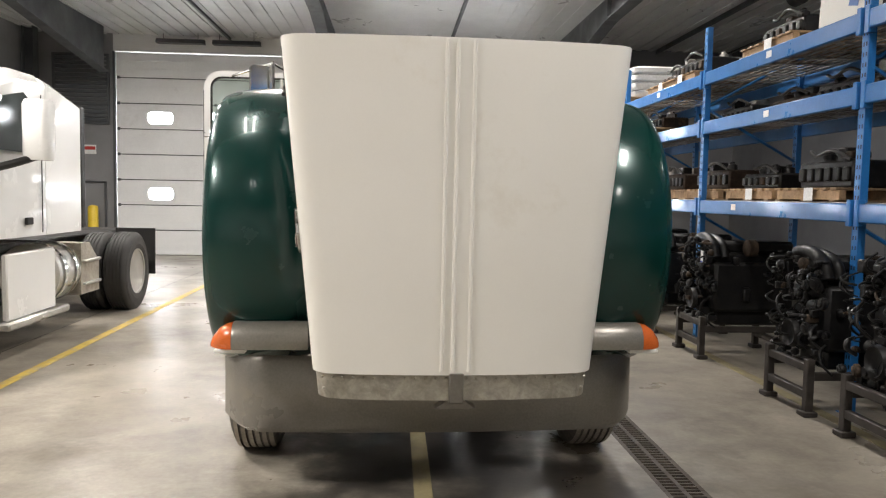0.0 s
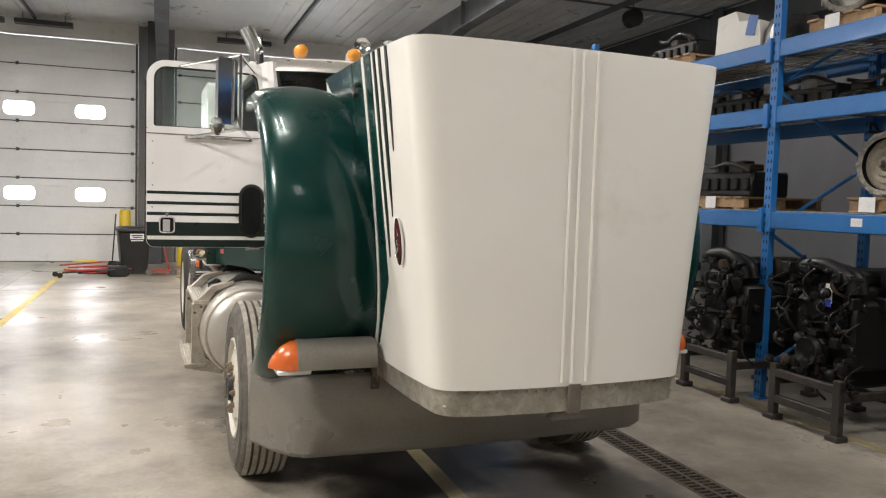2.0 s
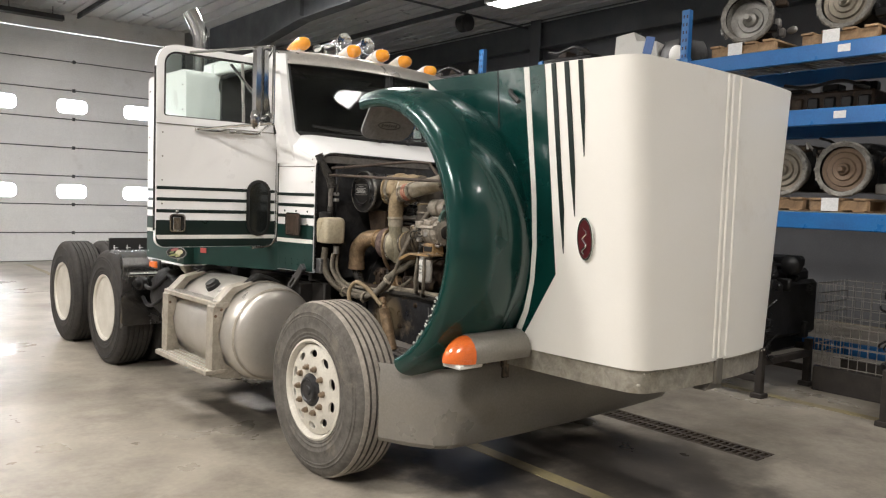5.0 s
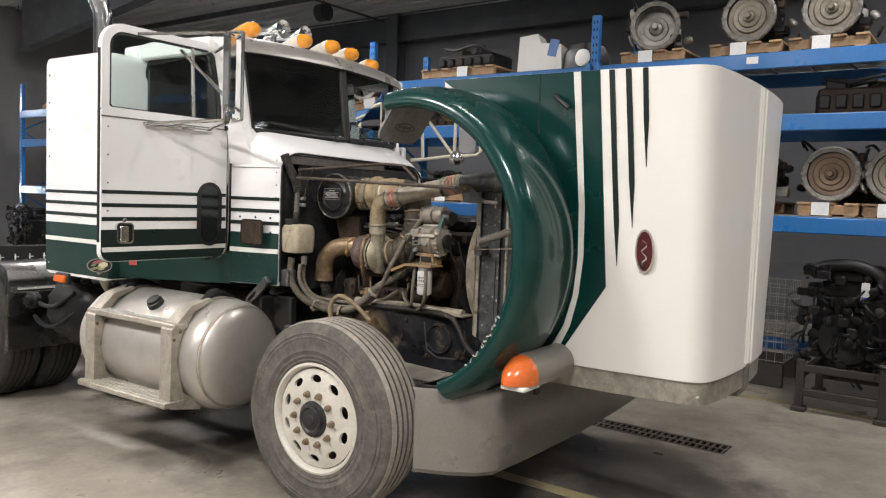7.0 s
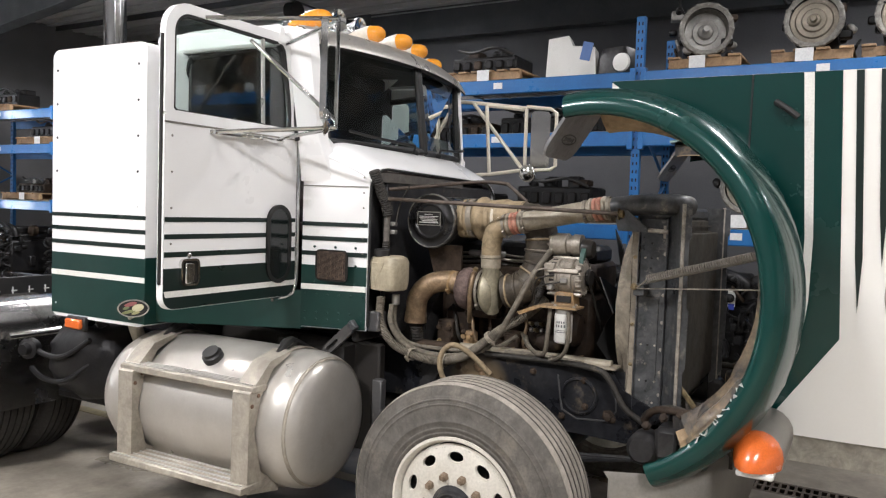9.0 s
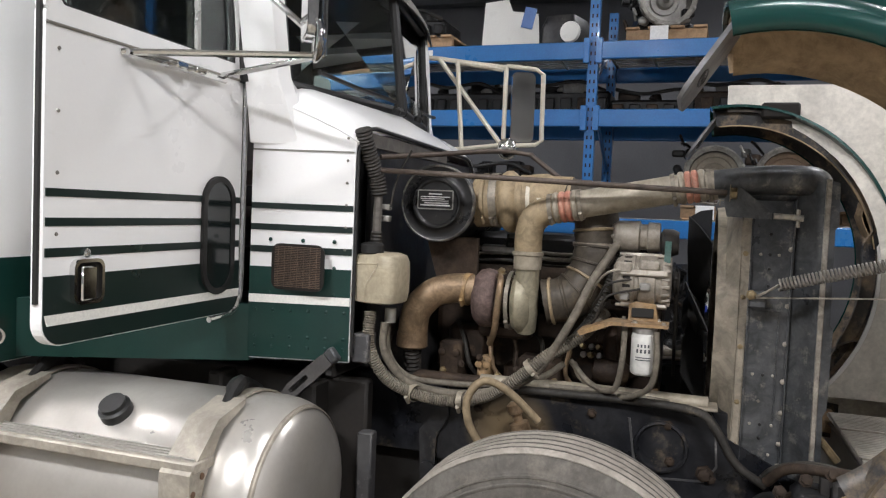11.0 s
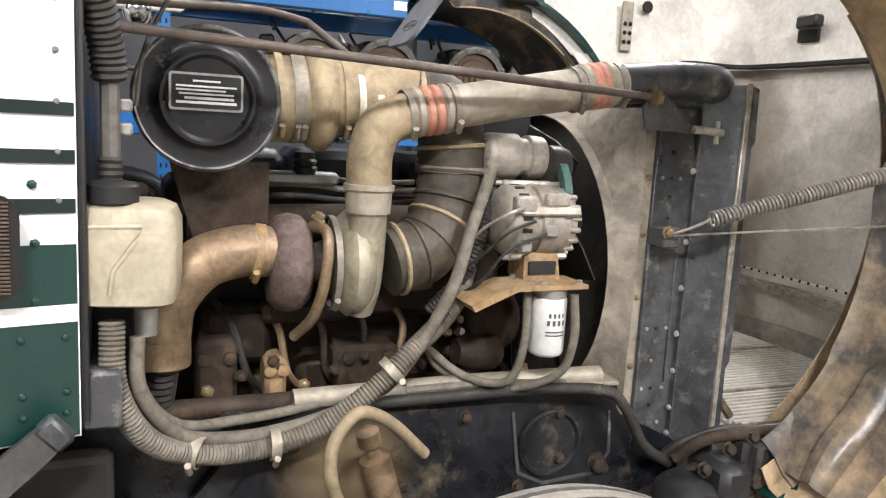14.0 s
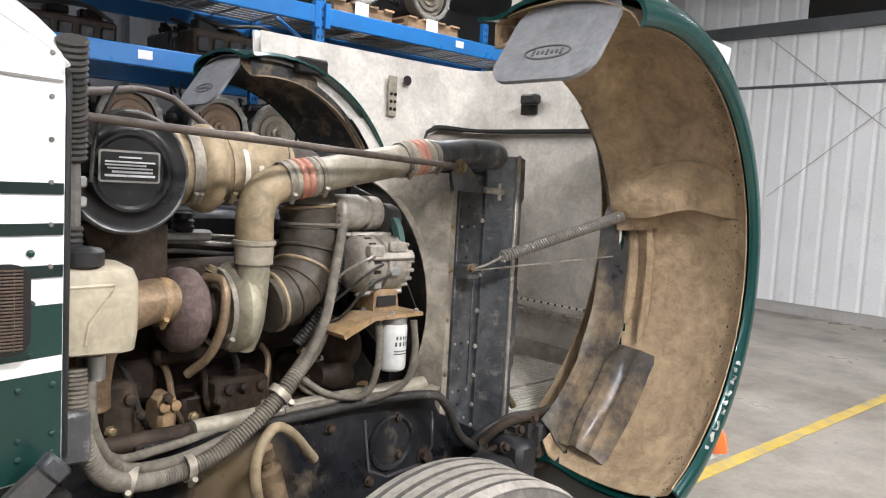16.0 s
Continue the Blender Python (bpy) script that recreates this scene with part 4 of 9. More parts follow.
def wheel_rear(y, s, parent):
    m = Matrix.Translation((s * 1.06, y, 0.505)) @ (Matrix.Rotation(math.pi, 4, "Z") if s < 0 else Matrix())
    g = Geo()
    g.lathe([(0.125, 0.300), (0.145, 0.300), (0.14, 0.28), (0.10, 0.268), (-0.02, 0.25), (-0.06, 0.22), (-0.075, 0.15), (-0.075, 0.10), (0.06, 0.095), (0.085, 0.08), (0.09, 0.03)], (0, 0, 0), (1, 0, 0), 40)
    w = part("wheel", g, M_WHEEL, parent, "dusty pale rear wheel", m)
    nut = None
    for k in range(10):
        a = 2 * math.pi * k / 10
        mm = Matrix.Translation((-0.076, 0.128 * math.cos(a), 0.128 * math.sin(a)))
        if nut is None:
            g = Geo()
            g.lathe([(0, 0.02), (0.004, 0.02), (0.005, 0.017), (0.026, 0.017), (0.028, 0.010), (0.045, 0.010)], (0, 0, 0), (1, 0, 0), 6)
            nut = part("lug_nut", g, M_NUT, w, "", mm)
        else:
            share(nut, mm, w)
    hole = None
    for k in range(10):
        mm = Matrix.Rotation(2 * math.pi * (k + 0.5) / 10, 4, "X") @ Matrix.Translation((-0.058, 0, 0.213)) @ Matrix.Rotation(radians(28), 4, "Y")
        if hole is None:
            g = Geo()
            g.prism([(0.032 * math.cos(radians(q)), 0.02 * math.sin(radians(q))) for q in range(0, 360, 20)], "x", -0.003, 0.003)
            hole = part("hand_hole", g, M_DARK, w, "dark oval hand hole", mm)
        else:
            share(hole, mm, w)
    ty = part("tyre", front_tyre_geo(), M_TYRE_SHADED, w, "worn black rear truck tyre, darkened for its shade")
    share(ty, Matrix.Translation((-0.33, 0, 0)), w)
    return w


for y in (8.62, 9.95):
    for s in (-1, 1):
        wheel_rear(y, s, truck)
# frame rails and axles
for s in (-1, 1):
    g = Geo()
    g.box(s * 0.43, 7.45, 0.84, 0.012, 6.1, 0.27, 0.002)
    for z in (0.71, 0.97):
        g.box(s * 0.395, 7.45, z, 0.08, 6.1, 0.012, 0.002)
    part("frame_rail", g, M_FRAME, truck, "dusty black steel frame rail")
g = Geo()
g.tube([(-0.95, 5.085, 0.46), (-0.6, 5.085, 0.44), (0.6, 5.085, 0.44), (0.95, 5.085, 0.46)], 0.06, 10)
part("front_axle", g, M_CHASSIS, truck)
for y in (8.62, 9.95):
    g = Geo()
    g.tube([(-0.75, y, 0.5), (-0.2, y, 0.5), (0.0, y, 0.5), (0.2, y, 0.5), (0.75, y, 0.5)], [0.07, 0.08, 0.2, 0.08, 0.07], 14)
    part("rear_axle", g, M_CHASSIS, truck)
for y in (5.75, 7.3, 8.0, 9.3, 10.4):
    g = Geo()
    g.box(0, y, 0.84, 0.86, 0.08, 0.2, 0.005)
    part("crossmember", g, M_CHASSIS, truck)

# gearbox and floor pan between the rails, unseen, added to darken below the cab
g = Geo()
g.lathe([(5.70, 0.15), (5.72, 0.36), (5.85, 0.35), (6.05, 0.30), (6.55, 0.24), (6.62, 0.10), (6.75, 0.06), (8.4, 0.055)], (0, 0, 0.92), (0, 1, 0), 20)
part("gearbox_case", g, M_CHASSIS, truck, "dusty dark gearbox and driveshaft")
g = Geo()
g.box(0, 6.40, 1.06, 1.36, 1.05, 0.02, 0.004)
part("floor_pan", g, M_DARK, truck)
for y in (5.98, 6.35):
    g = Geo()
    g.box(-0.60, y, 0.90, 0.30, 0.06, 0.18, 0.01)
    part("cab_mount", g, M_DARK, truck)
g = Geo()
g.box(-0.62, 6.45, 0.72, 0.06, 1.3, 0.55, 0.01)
part("tank_shield", g, M_DARK, truck, "matt black panel behind the tank")
# Plate added to hide the lit floor behind and give the darkness there.
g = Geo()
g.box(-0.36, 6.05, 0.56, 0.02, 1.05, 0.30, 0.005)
part("gearbox_guard", g, M_DARK, truck, "added near-black plate, standing in for shade below the frame rail")

# cab
CW = 0.713  # half width of the cowl at its front


def cab_half(y):
    return CW + 0.083 * min(1, max(0, (y - 5.84) / 0.36)) + 0.19 * min(1, max(0, (y - 6.2) / 0.3))


for s in (1, -1):
    gr = []
    for z in (1.066, 1.30, 1.55, 1.74, 2.0):
        gr.append([(s * (cab_half(y) - (0.006 if z > 1.9 else 0)), y, z if z < 1.9 else 1.805 + 0.135 * max(0.0, (y - 5.835) / 0.285) ** 0.8) for y in (5.845, 5.9, 6.0, 6.1, 6.19)])
    g = Geo()
    g.sheet(gr, -0.02 * s)
    cowl_side = part("cowl_panel", g, M_CAB_WHITE, truck, "white cowl side panel with green stripes and rivets")
# cowl top, a flat-fronted hump that rises to the foot of the windscreen
def cowl_z(u):
    """Height of the front edge: level, with rounded shoulders."""
    return 1.872 - 0.012 * u - (0.0 if abs(u) < 0.80 else 0.075 * ((abs(u) - 0.80) / 0.20) ** 2.2)


US = [-1, -0.985, -0.965, -0.94, -0.91, -0.87, -0.8, -0.6, -0.4, -0.2, 0, 0.2, 0.4, 0.6, 0.8, 0.87, 0.91, 0.94, 0.965, 0.985, 1]
gr = []
for k in range(9):
    t = k / 8
    w = cab_half(5.835 + 0.285 * t) - 0.004
    gr.append([(w * u, 5.835 + t * (0.285 - 0.125 * (1 - abs(u))), cowl_z(u) + 0.135 * t ** 0.8) for u in US])
g = Geo()
g.sheet(gr, -0.02)
part("cowl_top", g, M_CAB_WHITE, truck, "white cowl top below the windscreen")
# rolled flange round the opening of the engine bay
g = Geo()
g.tube([(-CW + 0.004, 5.838, 1.09), (-CW + 0.004, 5.838, 1.78)] + [((CW - 0.012) * u, 5.838, cowl_z(u) - 0.008) for u in US] + [(CW - 0.004, 5.838, 1.78), (CW - 0.004, 5.838, 1.09)], 0.006, 8)
part("opening_flange", g, M_BLACK, truck, "black edge strip round the engine opening")
g = Geo()
g.box(-0.20, 5.85, 1.832, 0.95, 0.012, 0.05, 0.004)
part("cowl_lip", g, M_SHROUD_DK, truck)
# firewall
g = Geo()
g.box(0, 5.93, 1.42, 1.38, 0.04, 0.84, 0.01)
part("firewall", g, M_CHASSIS, truck)
g = Geo()
g.box(0.075, 5.865, 1.42, 1.24, 0.03, 0.80, 0.01)
part("firewall_panel", g, M_CHASSIS, truck, "dusty black engine side of the firewall")
# two flat windscreen panes set in a shallow vee
WSB = [(-0.738, 6.115, 2.005), (0.0, 5.965, 2.005), (0.70, 6.115, 2.012)]
WST = [(-0.800, 6.150, 2.50), (0.0, 6.030, 2.50), (0.70, 6.150, 2.50)]


def lerp(a, b, t):
    return tuple(p + (q - p) * t for p, q in zip(a, b))


for a, b, sx in ((WSB[0], WST[0], -1), (WSB[2], WST[2], 1)):
    g = Geo()
    rows = []
    near = ((-0.012, -0.004), (0.02, -0.026)) if sx < 0 else ((0.030, -0.008), (0.036, -0.012))
    lean = (0, -0.012, -0.015, -0.02, -0.005)
    for t in (0.03, 0.25, 0.5, 0.75, 1.0, 1.08):
        p = Vector(lerp(a, b, t))
        rows.append([p + Vector((sx * (q[0] + k * t * t), q[1], 0)) for q, k in zip(near + ((0.045, -0.008), (0.058, 0.035), (0.060, 0.10)), lean)])
    # the foot spreads into the shoulder of the cowl
    foot = [Vector((sx * x, y, z)) for x, y, z in ((0.66, 6.085, 1.950), (0.715, 6.055, 1.865), (0.745, 6.055, 1.81), (0.760, 6.11, 1.80), (0.790, 6.20, 1.80))]
    top = rows[0]
    for t in (0.75, 0.5, 0.25, 0.0):
        rows.insert(0, [f.lerp(q, t) for f, q in zip(foot, top)])
    g.sheet(rows, 0.016 * sx)
    part("windscreen_pillar", g, M_CAB_WHITE, truck, "white rounded windscreen pillar")
for k in range(2):
    g = Geo()
    e0, e1 = (0.015, 0.985)
    pts = [lerp(WSB[k], WSB[k + 1], e0), lerp(WSB[k], WSB[k + 1], e1), lerp(WST[k], WST[k + 1], e1), lerp(WST[k], WST[k + 1], e0)]
    g.rings([pts, [(x, y + 0.006, z) for x, y, z in pts]])
    pane = part("windscreen", g, M_GLASS_DK, truck, "tinted flat windscreen pane", smooth=0)
    pane.visible_shadow = False
    g = Geo()
    loop = [lerp(WSB[k], WSB[k + 1], 0.03), lerp(WSB[k], WSB[k + 1], 0.99), lerp(WST[k], WST[k + 1], 0.99), lerp(WST[k], WST[k + 1], 0.03), lerp(WSB[k], WSB[k + 1], 0.03)]
    g.tube([lerp(p, q, t) for p, q in zip(loop, loop[1:]) for t in (0.0, 0.03, 0.5, 0.97)] + [loop[0]], 0.020, 8)
    part("windscreen_seal", g, M_BLACK, truck, "black rubber windscreen seal")
for x, s_ in ((-0.12, -1), (0.14, 1)):
    g = Geo()
    g.tube([(x, 5.945, 1.995), (x + s_ * 0.02, 5.94, 2.03), (x + s_ * 0.30, 5.995, 2.045), (x + s_ * 0.50, 6.04, 2.065)], 0.008, 6)
    part("wiper", g, M_BLACK, truck, "black windscreen wiper")
    g = Geo()
    g.lathe([(0, 0.018), (0.02, 0.018), (0.026, 0.010)], (x, 5.948, 1.985), (0, -0.4, 1), 10)
    part("wiper_pivot", g, M_BLACK, truck)
# roof crown
gr = []
UR = [-1 + 0.1 * i for i in range(21)]
for y, z, w in ((6.10, 2.560, 0.80), (6.14, 2.592, 0.83), (6.22, 2.612, 0.86), (6.40, 2.632, 0.89), (6.60, 2.640, 0.90), (6.80, 2.640, 0.90), (7.0, 2.60, 0.90)):
    gr.append([(w * u, y + 0.11 * abs(u) ** 2.2, z - 0.075 * abs(u) ** 5 - 0.006 * u) for u in UR])
g = Geo()
g.sheet(gr, -0.03)
roof = part("roof", g, M_CAB_WHITE, truck, "white cab roof with a sun visor over the windscreen")
# sun visor: a bright bent strip over the windscreen, dark underneath
for nm, off, mt, lb in (("sun_visor", 0.0, M_VISOR, "dull bright metal sun visor over the windscreen"), ("visor_lining", -0.006, M_DARK, "dark underside of the sun visor")):
    rows = []
    for y, z in ((6.085, 2.575), (6.06, 2.570), (6.025, 2.545), (5.995, 2.500), (5.990, 2.482)):
        rows.append([((0.815 + 0.02 * (2.58 - z)) * u, y + 0.145 * abs(u) ** 1.8 - off * 0.6, z - 0.012 * abs(u) ** 4 + off - 0.008 * u) for u in UR])
    g = Geo()
    g.sheet(rows, -0.004)
    part(nm, g, mt, roof, lb)
# cab side behind the door opening and right side
for s in (-1, 1):
    g = Geo()
    g.box(s * 0.955, 6.98, 1.79, 0.05, 0.14, 1.50, 0.02)
    g.box(s * 0.93, 6.62, 2.50, 0.06, 0.78, 0.10, 0.02)
    part("door_frame", g, M_CAB_WHITE, truck)
g = Geo()
g.box(0.97, 6.62, 1.65, 0.05, 0.84, 0.76, 0.02)
rd = part("door", g, M_CAB_WHITE, truck, "closed white driver's door")
g = Geo()
g.prism([(6.28, 2.03), (6.98, 2.03), (6.98, 2.44), (6.42, 2.44)], "x", 0.955, 0.962)
x = part("door_window", g, M_GLASS, rd, smooth=0)
x.visible_shadow = False
# interior
M_SEAT = paint("dark_vinyl_seat", (0.045, 0.030, 0.026), (0.03, 0.02, 0.018), 0.5, 0, 6, 0.04, 90)
for s in (-1, 1):
    g = Geo()
    g.box(s * 0.45, 6.60, 1.50, 0.50, 0.42, 0.16, 0.06)
    st = part("seat", g, M_SEAT, truck, "dark vinyl cab seat")
    g = Geo()
    g.box(s * 0.45, 6.77, 1.76, 0.48, 0.13, 0.52, 0.05)
    part("seat_back", g, M_SEAT, st)
    g = Geo()
    g.box(s * 0.45, 6.72, 1.28, 0.30, 0.30, 0.28, 0.02)
    part("seat_base", g, M_BLACK, st)
g = Geo()
g.box(0, 6.30, 1.80, 1.46, 0.26, 0.28, 0.05)
part("dashboard", g, M_SEAT, truck, "dark padded dashboard")
sw = Geo()
mt = Matrix.Translation((0.45, 6.45, 2.00)) @ Matrix.Rotation(radians(-50), 4, "X")
sw.tube([mt @ Vector((0.22 * math.cos(a * math.pi / 16), 0.22 * math.sin(a * math.pi / 16), 0)) for a in range(33)], 0.014, 8)
for a in (0.3, 2.4, 4.5):
    sw.tube([mt @ Vector((0.2 * math.cos(a), 0.2 * math.sin(a), 0)), mt @ Vector((0, 0, -0.03))], 0.012, 6)
sw.tube([mt @ Vector((0, 0, -0.03)), mt @ Vector((0, 0, -0.35))], 0.03, 8)
part("steering_wheel", sw, M_BLACK, truck)
g = Geo()
g.box(0, 6.53, 1.14, 1.42, 1.1, 0.03, 0.004)
part("cab_floor", g, M_BLACK, truck)

# dark lining added to keep the cab dark behind its glass
M_TRIM = paint("dark_cab_trim", (0.030, 0.028, 0.027), (0.022, 0.020, 0.020), 0.75, 0, 5, 0.03, 60)
for nm, bx in (("rear_trim", (0, 6.868, 1.80, 1.84, 0.02, 1.50)), ("headliner", (0, 6.60, 2.535, 1.50, 0.72, 0.02)), ("door_trim", (0.935, 6.62, 1.60, 0.02, 0.80, 0.80)), ("kick_panel", (-0.71, 6.12, 1.45, 0.03, 0.20, 0.75)), ("kick_panel", (0.71, 6.12, 1.45, 0.03, 0.20, 0.75))):
    g = Geo()
    g.box(*bx, 0.006)
    part(nm, g, M_TRIM, truck)
for s in (-1, 1):
    g = Geo()
    g.tube([(s * 0.92, 6.90, 1.28), (s * 0.92, 6.91, 2.30), (s * 0.905, 6.86, 2.44), (s * 0.89, 6.40, 2.47), (s * 0.82, 6.27, 2.38), (s * 0.80, 6.22, 2.0)], 0.022, 8)
    part("door_seal", g, M_BLACK, truck, "black rubber door seal")

# sleeper box
SX, SY0, SY1, SZ0, SZ1 = 1.18, 6.88, 7.62, 1.03, 2.47
g = Geo()
g.prism(rrect(SY1 - SY0, SZ1 - SZ0, 0.05, 6, (SY0 + SY1) / 2, (SZ0 + SZ1) / 2), "x", -SX, SX)
sl = part("sleeper_box", g, M_CAB_WHITE, truck, "white riveted sleeper box with green stripes")
for yy in (SY0 + 0.06, SY1 - 0.04):
    for k in range(8):
        g = Geo()
        g.lathe([(0, 0.007), (0.003, 0.006), (0.005, 0.002)], (-SX, yy, 1.1 + k * 0.18), (-1, 0, 0), 6)
        part("rivet", g, M_CHASSIS if k > 3 else M_CAB_WHITE, sl)

BANDS = ((1.602, 0.020), (1.530, 0.021), (1.455, 0.022))


def side_stripes(xa, ya, xb, yb, z_bot, parent, dz=0.0):
    """Three thin dark stripes, the green base area and its white line on a left side from (xa, ya) to (xb, yb)."""
    def band(z0, z1, o0, o1):
        g = Geo()
        return g.prism([(xa - o0, ya), (xb - o0, yb), (xb - o1, yb), (xa - o1, ya)], "z", z0 + dz, z1 + dz)
    for z, h in BANDS:
        part("stripe", band(z - h / 2, z + h / 2, 0.0005, 0.003), M_STRIPE, parent, smooth=0)
    part("green_base", band(z_bot - dz, 1.395, 0.0005, 0.003), M_GREEN_DULL, parent, smooth=0)
    part("white_line", band(1.272, 1.300, 0.003, 0.005), M_STRIPE_W, parent, smooth=0)


side_stripes(-SX, SY0 - 0.004, -SX, SY1 - 0.004, 1.048, sl, -0.015)
side_stripes(-cab_half(5.847) - 0.001, 5.847, -cab_half(6.19) - 0.001, 6.188, 1.07, cowl_side, -0.013)
for z in (1.11, 1.145, 1.235):
    for k in range(6):
        y = 5.865 + k * 0.060
        g = Geo()
        g.lathe([(0, 0.007), (0.003, 0.006), (0.005, 0.002)], (-cab_half(y) - 0.004, y, z), (-1, 0, 0), 6)
        part("rivet", g, M_GREEN_DULL, cowl_side)
g = Geo()
g.prism([(-cab_half(5.85) - 0.0005, 5.85), (-cab_half(6.188) - 0.0005, 6.188), (-cab_half(6.188) - 0.0025, 6.188), (-cab_half(5.85) - 0.0025, 5.85)], "z", 1.776, 1.781)
part("panel_seam", g, M_BUMPER, cowl_side, "thin seam across the cowl panel", smooth=0)
for k in range(6):
    g = Geo()
    g.lathe([(0, 0.005), (0.002, 0.005), (0.004, 0.003)], (-cab_half(5.87) - 0.002, 5.87, 1.45 + k * 0.075), (-1, 0, 0), 8)
    part("screw", g, M_BUMPER, cowl_side)
# sill below the door
g = Geo()
g.prism([(-0.795, 6.185), (-1.178, 7.03), (-1.13, 7.03), (-0.75, 6.185)], "z", 1.055, 1.25)
part("sill", g, M_GREEN_DULL, truck, "dark green sill under the open door")
g = Geo()
g.box(-1.0755, SY0 - 0.002, 1.215, 0.209, 0.006, 0.34, 0.001)
part("front_base", g, M_GREEN_DULL, sl, "green lower front of the sleeper box", smooth=0)

# open passenger door, standing straight out from the cab
DYF, DXH, DXR, DZ0, DZ1 = 6.235, -0.795, -1.632, 1.222, 2.505


g = Geo()
lowpoly = [(DXH, DZ0), (DXH, 2.035), (DXR, 2.035)] + [(DXR + 0.06 + 0.06 * math.cos(radians(180 + 15 * k)), DZ0 + 0.06 + 0.06 * math.sin(radians(180 + 15 * k))) for k in range(7)]
g.prism(lowpoly, "y", DYF, DYF + 0.035)
door = part("door", g, M_CAB_WHITE, truck, "open white and green passenger door with a tall window", smooth=0)
def window_outline(e, r):
    """The upper part of the door, set in by e; r rounds the rear top corner."""
    x0, x1, z1 = DXR + e, DXH - e, DZ1 - e * 0.9
    pts = [(x1, 2.035 + e * 0.45), (x1, 2.13), (x1 - 0.012, 2.22), (x1 - 0.055, z1 - 0.03), (x1 - 0.085, z1)]
    pts += [(x0 + r + r * math.cos(radians(90 + 15 * k)), z1 - r + r * math.sin(radians(90 + 15 * k))) for k in range(7)]
    return pts + [(x0, 2.035 + e * 0.45 + 0.01), (x0 + 0.01, 2.035 + e * 0.45)]


win_out, win_in, win_gl = window_outline(0.0, 0.125), window_outline(0.046, 0.085), window_outline(0.058, 0.075)
part("window_frame", ring_plate(win_out, win_in, "y", DYF, DYF + 0.035), M_CAB_WHITE, door, smooth=0)
part("window_gasket", ring_plate(win_in, win_gl, "y", DYF + 0.004, DYF + 0.032), M_BLACK, door, "black rubber window gasket", smooth=0)
g = Geo()
g.tube([(DXR - 0.001, DYF + 0.018, 1.33), (DXR - 0.001, DYF + 0.018, 2.36)], 0.009, 6)
part("edge_seal", g, M_BLACK, door, "black rubber seal along the door's edge")
g = Geo()
g.prism(win_gl, "y", DYF + 0.02, DYF + 0.026)
x = part("door_window", g, M_GLASS, door, "green-tinted door window glass", smooth=0)
x.visible_shadow = False
g = Geo()
g.tube([(DXH - 0.245, DYF + 0.008, 2.06), (DXH - 0.26, DYF + 0.008, DZ1 - 0.05)], 0.011, 6)
part("window_divider", g, M_ALU, door, "thin metal divider of the quarter window")
for z, h in BANDS:
    g = Geo()
    g.box((DXH + DXR) / 2, DYF - 0.0015, z, DXH - DXR - 0.01, 0.003, h, 0.0005)
    part("stripe", g, M_STRIPE, door, smooth=0)
g = Geo()
g.prism([(DXH - 0.002, DZ0 + 0.003), (DXH - 0.002, 1.397), (DXR + 0.002, 1.397)] + [(DXR + 0.06 + 0.058 * math.cos(radians(180 + 15 * k)), DZ0 + 0.061 + 0.058 * math.sin(radians(180 + 15 * k))) for k in range(7)], "y", DYF - 0.003, DYF - 0.0002)
part("green_base", g, M_STRIPE, door, smooth=0)
g = Geo()
g.prism([(DXR + 0.012, 1.276), (DXH - 0.004, 1.276), (DXH - 0.004, 1.302), (DXR + 0.004, 1.302)], "y", DYF - 0.006, DYF - 0.003)
part("white_line", g, M_STRIPE_W, door, smooth=0)
g = Geo()
g.tube(curve([(DXH + 0.01, DYF - 0.006, 2.08), (DXH + 0.01, DYF - 0.006, 1.60), (DXH + 0.008, DYF - 0.006, 1.33), (DXH - 0.010, DYF - 0.008, 1.255), (DXH - 0.055, DYF - 0.008, 1.220), (DXH - 0.17, DYF - 0.006, 1.212)], 5), 0.010, 8)
part("edge_trim", g, M_CHROME, door, "bright metal trim along the hinge edge, bent round its foot")
# tall oval look-down window
ovo = rrect(0.175, 0.385, 0.087, 8, -0.925, 1.485)
ovi = rrect(0.135, 0.345, 0.067, 8, -0.925, 1.485)
part("small_window_seal", ring_plate(ovo, ovi, "y", DYF - 0.012, DYF + 0.01), M_BLACK, door, "black rubber seal of the small oval window")
g = Geo()
g.prism(ovi, "y", DYF - 0.008, DYF - 0.005)
part("small_window", g, paint("dark_glass", (0.012, 0.016, 0.016), None, 0.06, 0, 3, 0, 60), door, smooth=0)
g = Geo()
g.tube([(DXR + 0.0, DYF - 0.002, 2.005), (DXH - 0.01, DYF - 0.002, 2.005)], 0.004, 6)
part("body_line", g, M_BUMPER, door)
for k in range(4):
    g = Geo()
    g.lathe([(0, 0.0055), (0.003, 0.004)], (DXR + 0.04, DYF - 0.001, 1.50 + k * 0.15), (0, -1, 0), 8)
    part("screw", g, M_BUMPER, door)
# paddle latch
LX, LZ = -1.496, 1.378
part_rim = ring_plate(rrect(0.104, 0.116, 0.024, 4, LX, LZ), rrect(0.086, 0.098, 0.018, 4, LX, LZ), "y", DYF - 0.018, DYF - 0.001)
lt = part("latch", part_rim, M_CHROME, door, "chrome paddle door latch")
g = Geo()
g.prism(rrect(0.086, 0.098, 0.018, 4, LX, LZ), "y", DYF - 0.006, DYF - 0.001)
part("latch_cup", g, M_DARK, lt, "dark recess behind the paddle", smooth=0)
g = Geo()
g.box(LX - 0.004, DYF - 0.014, LZ - 0.004, 0.052, 0.016, 0.088, 0.008)
part("paddle", g, M_CHROME, lt)
g = Geo()
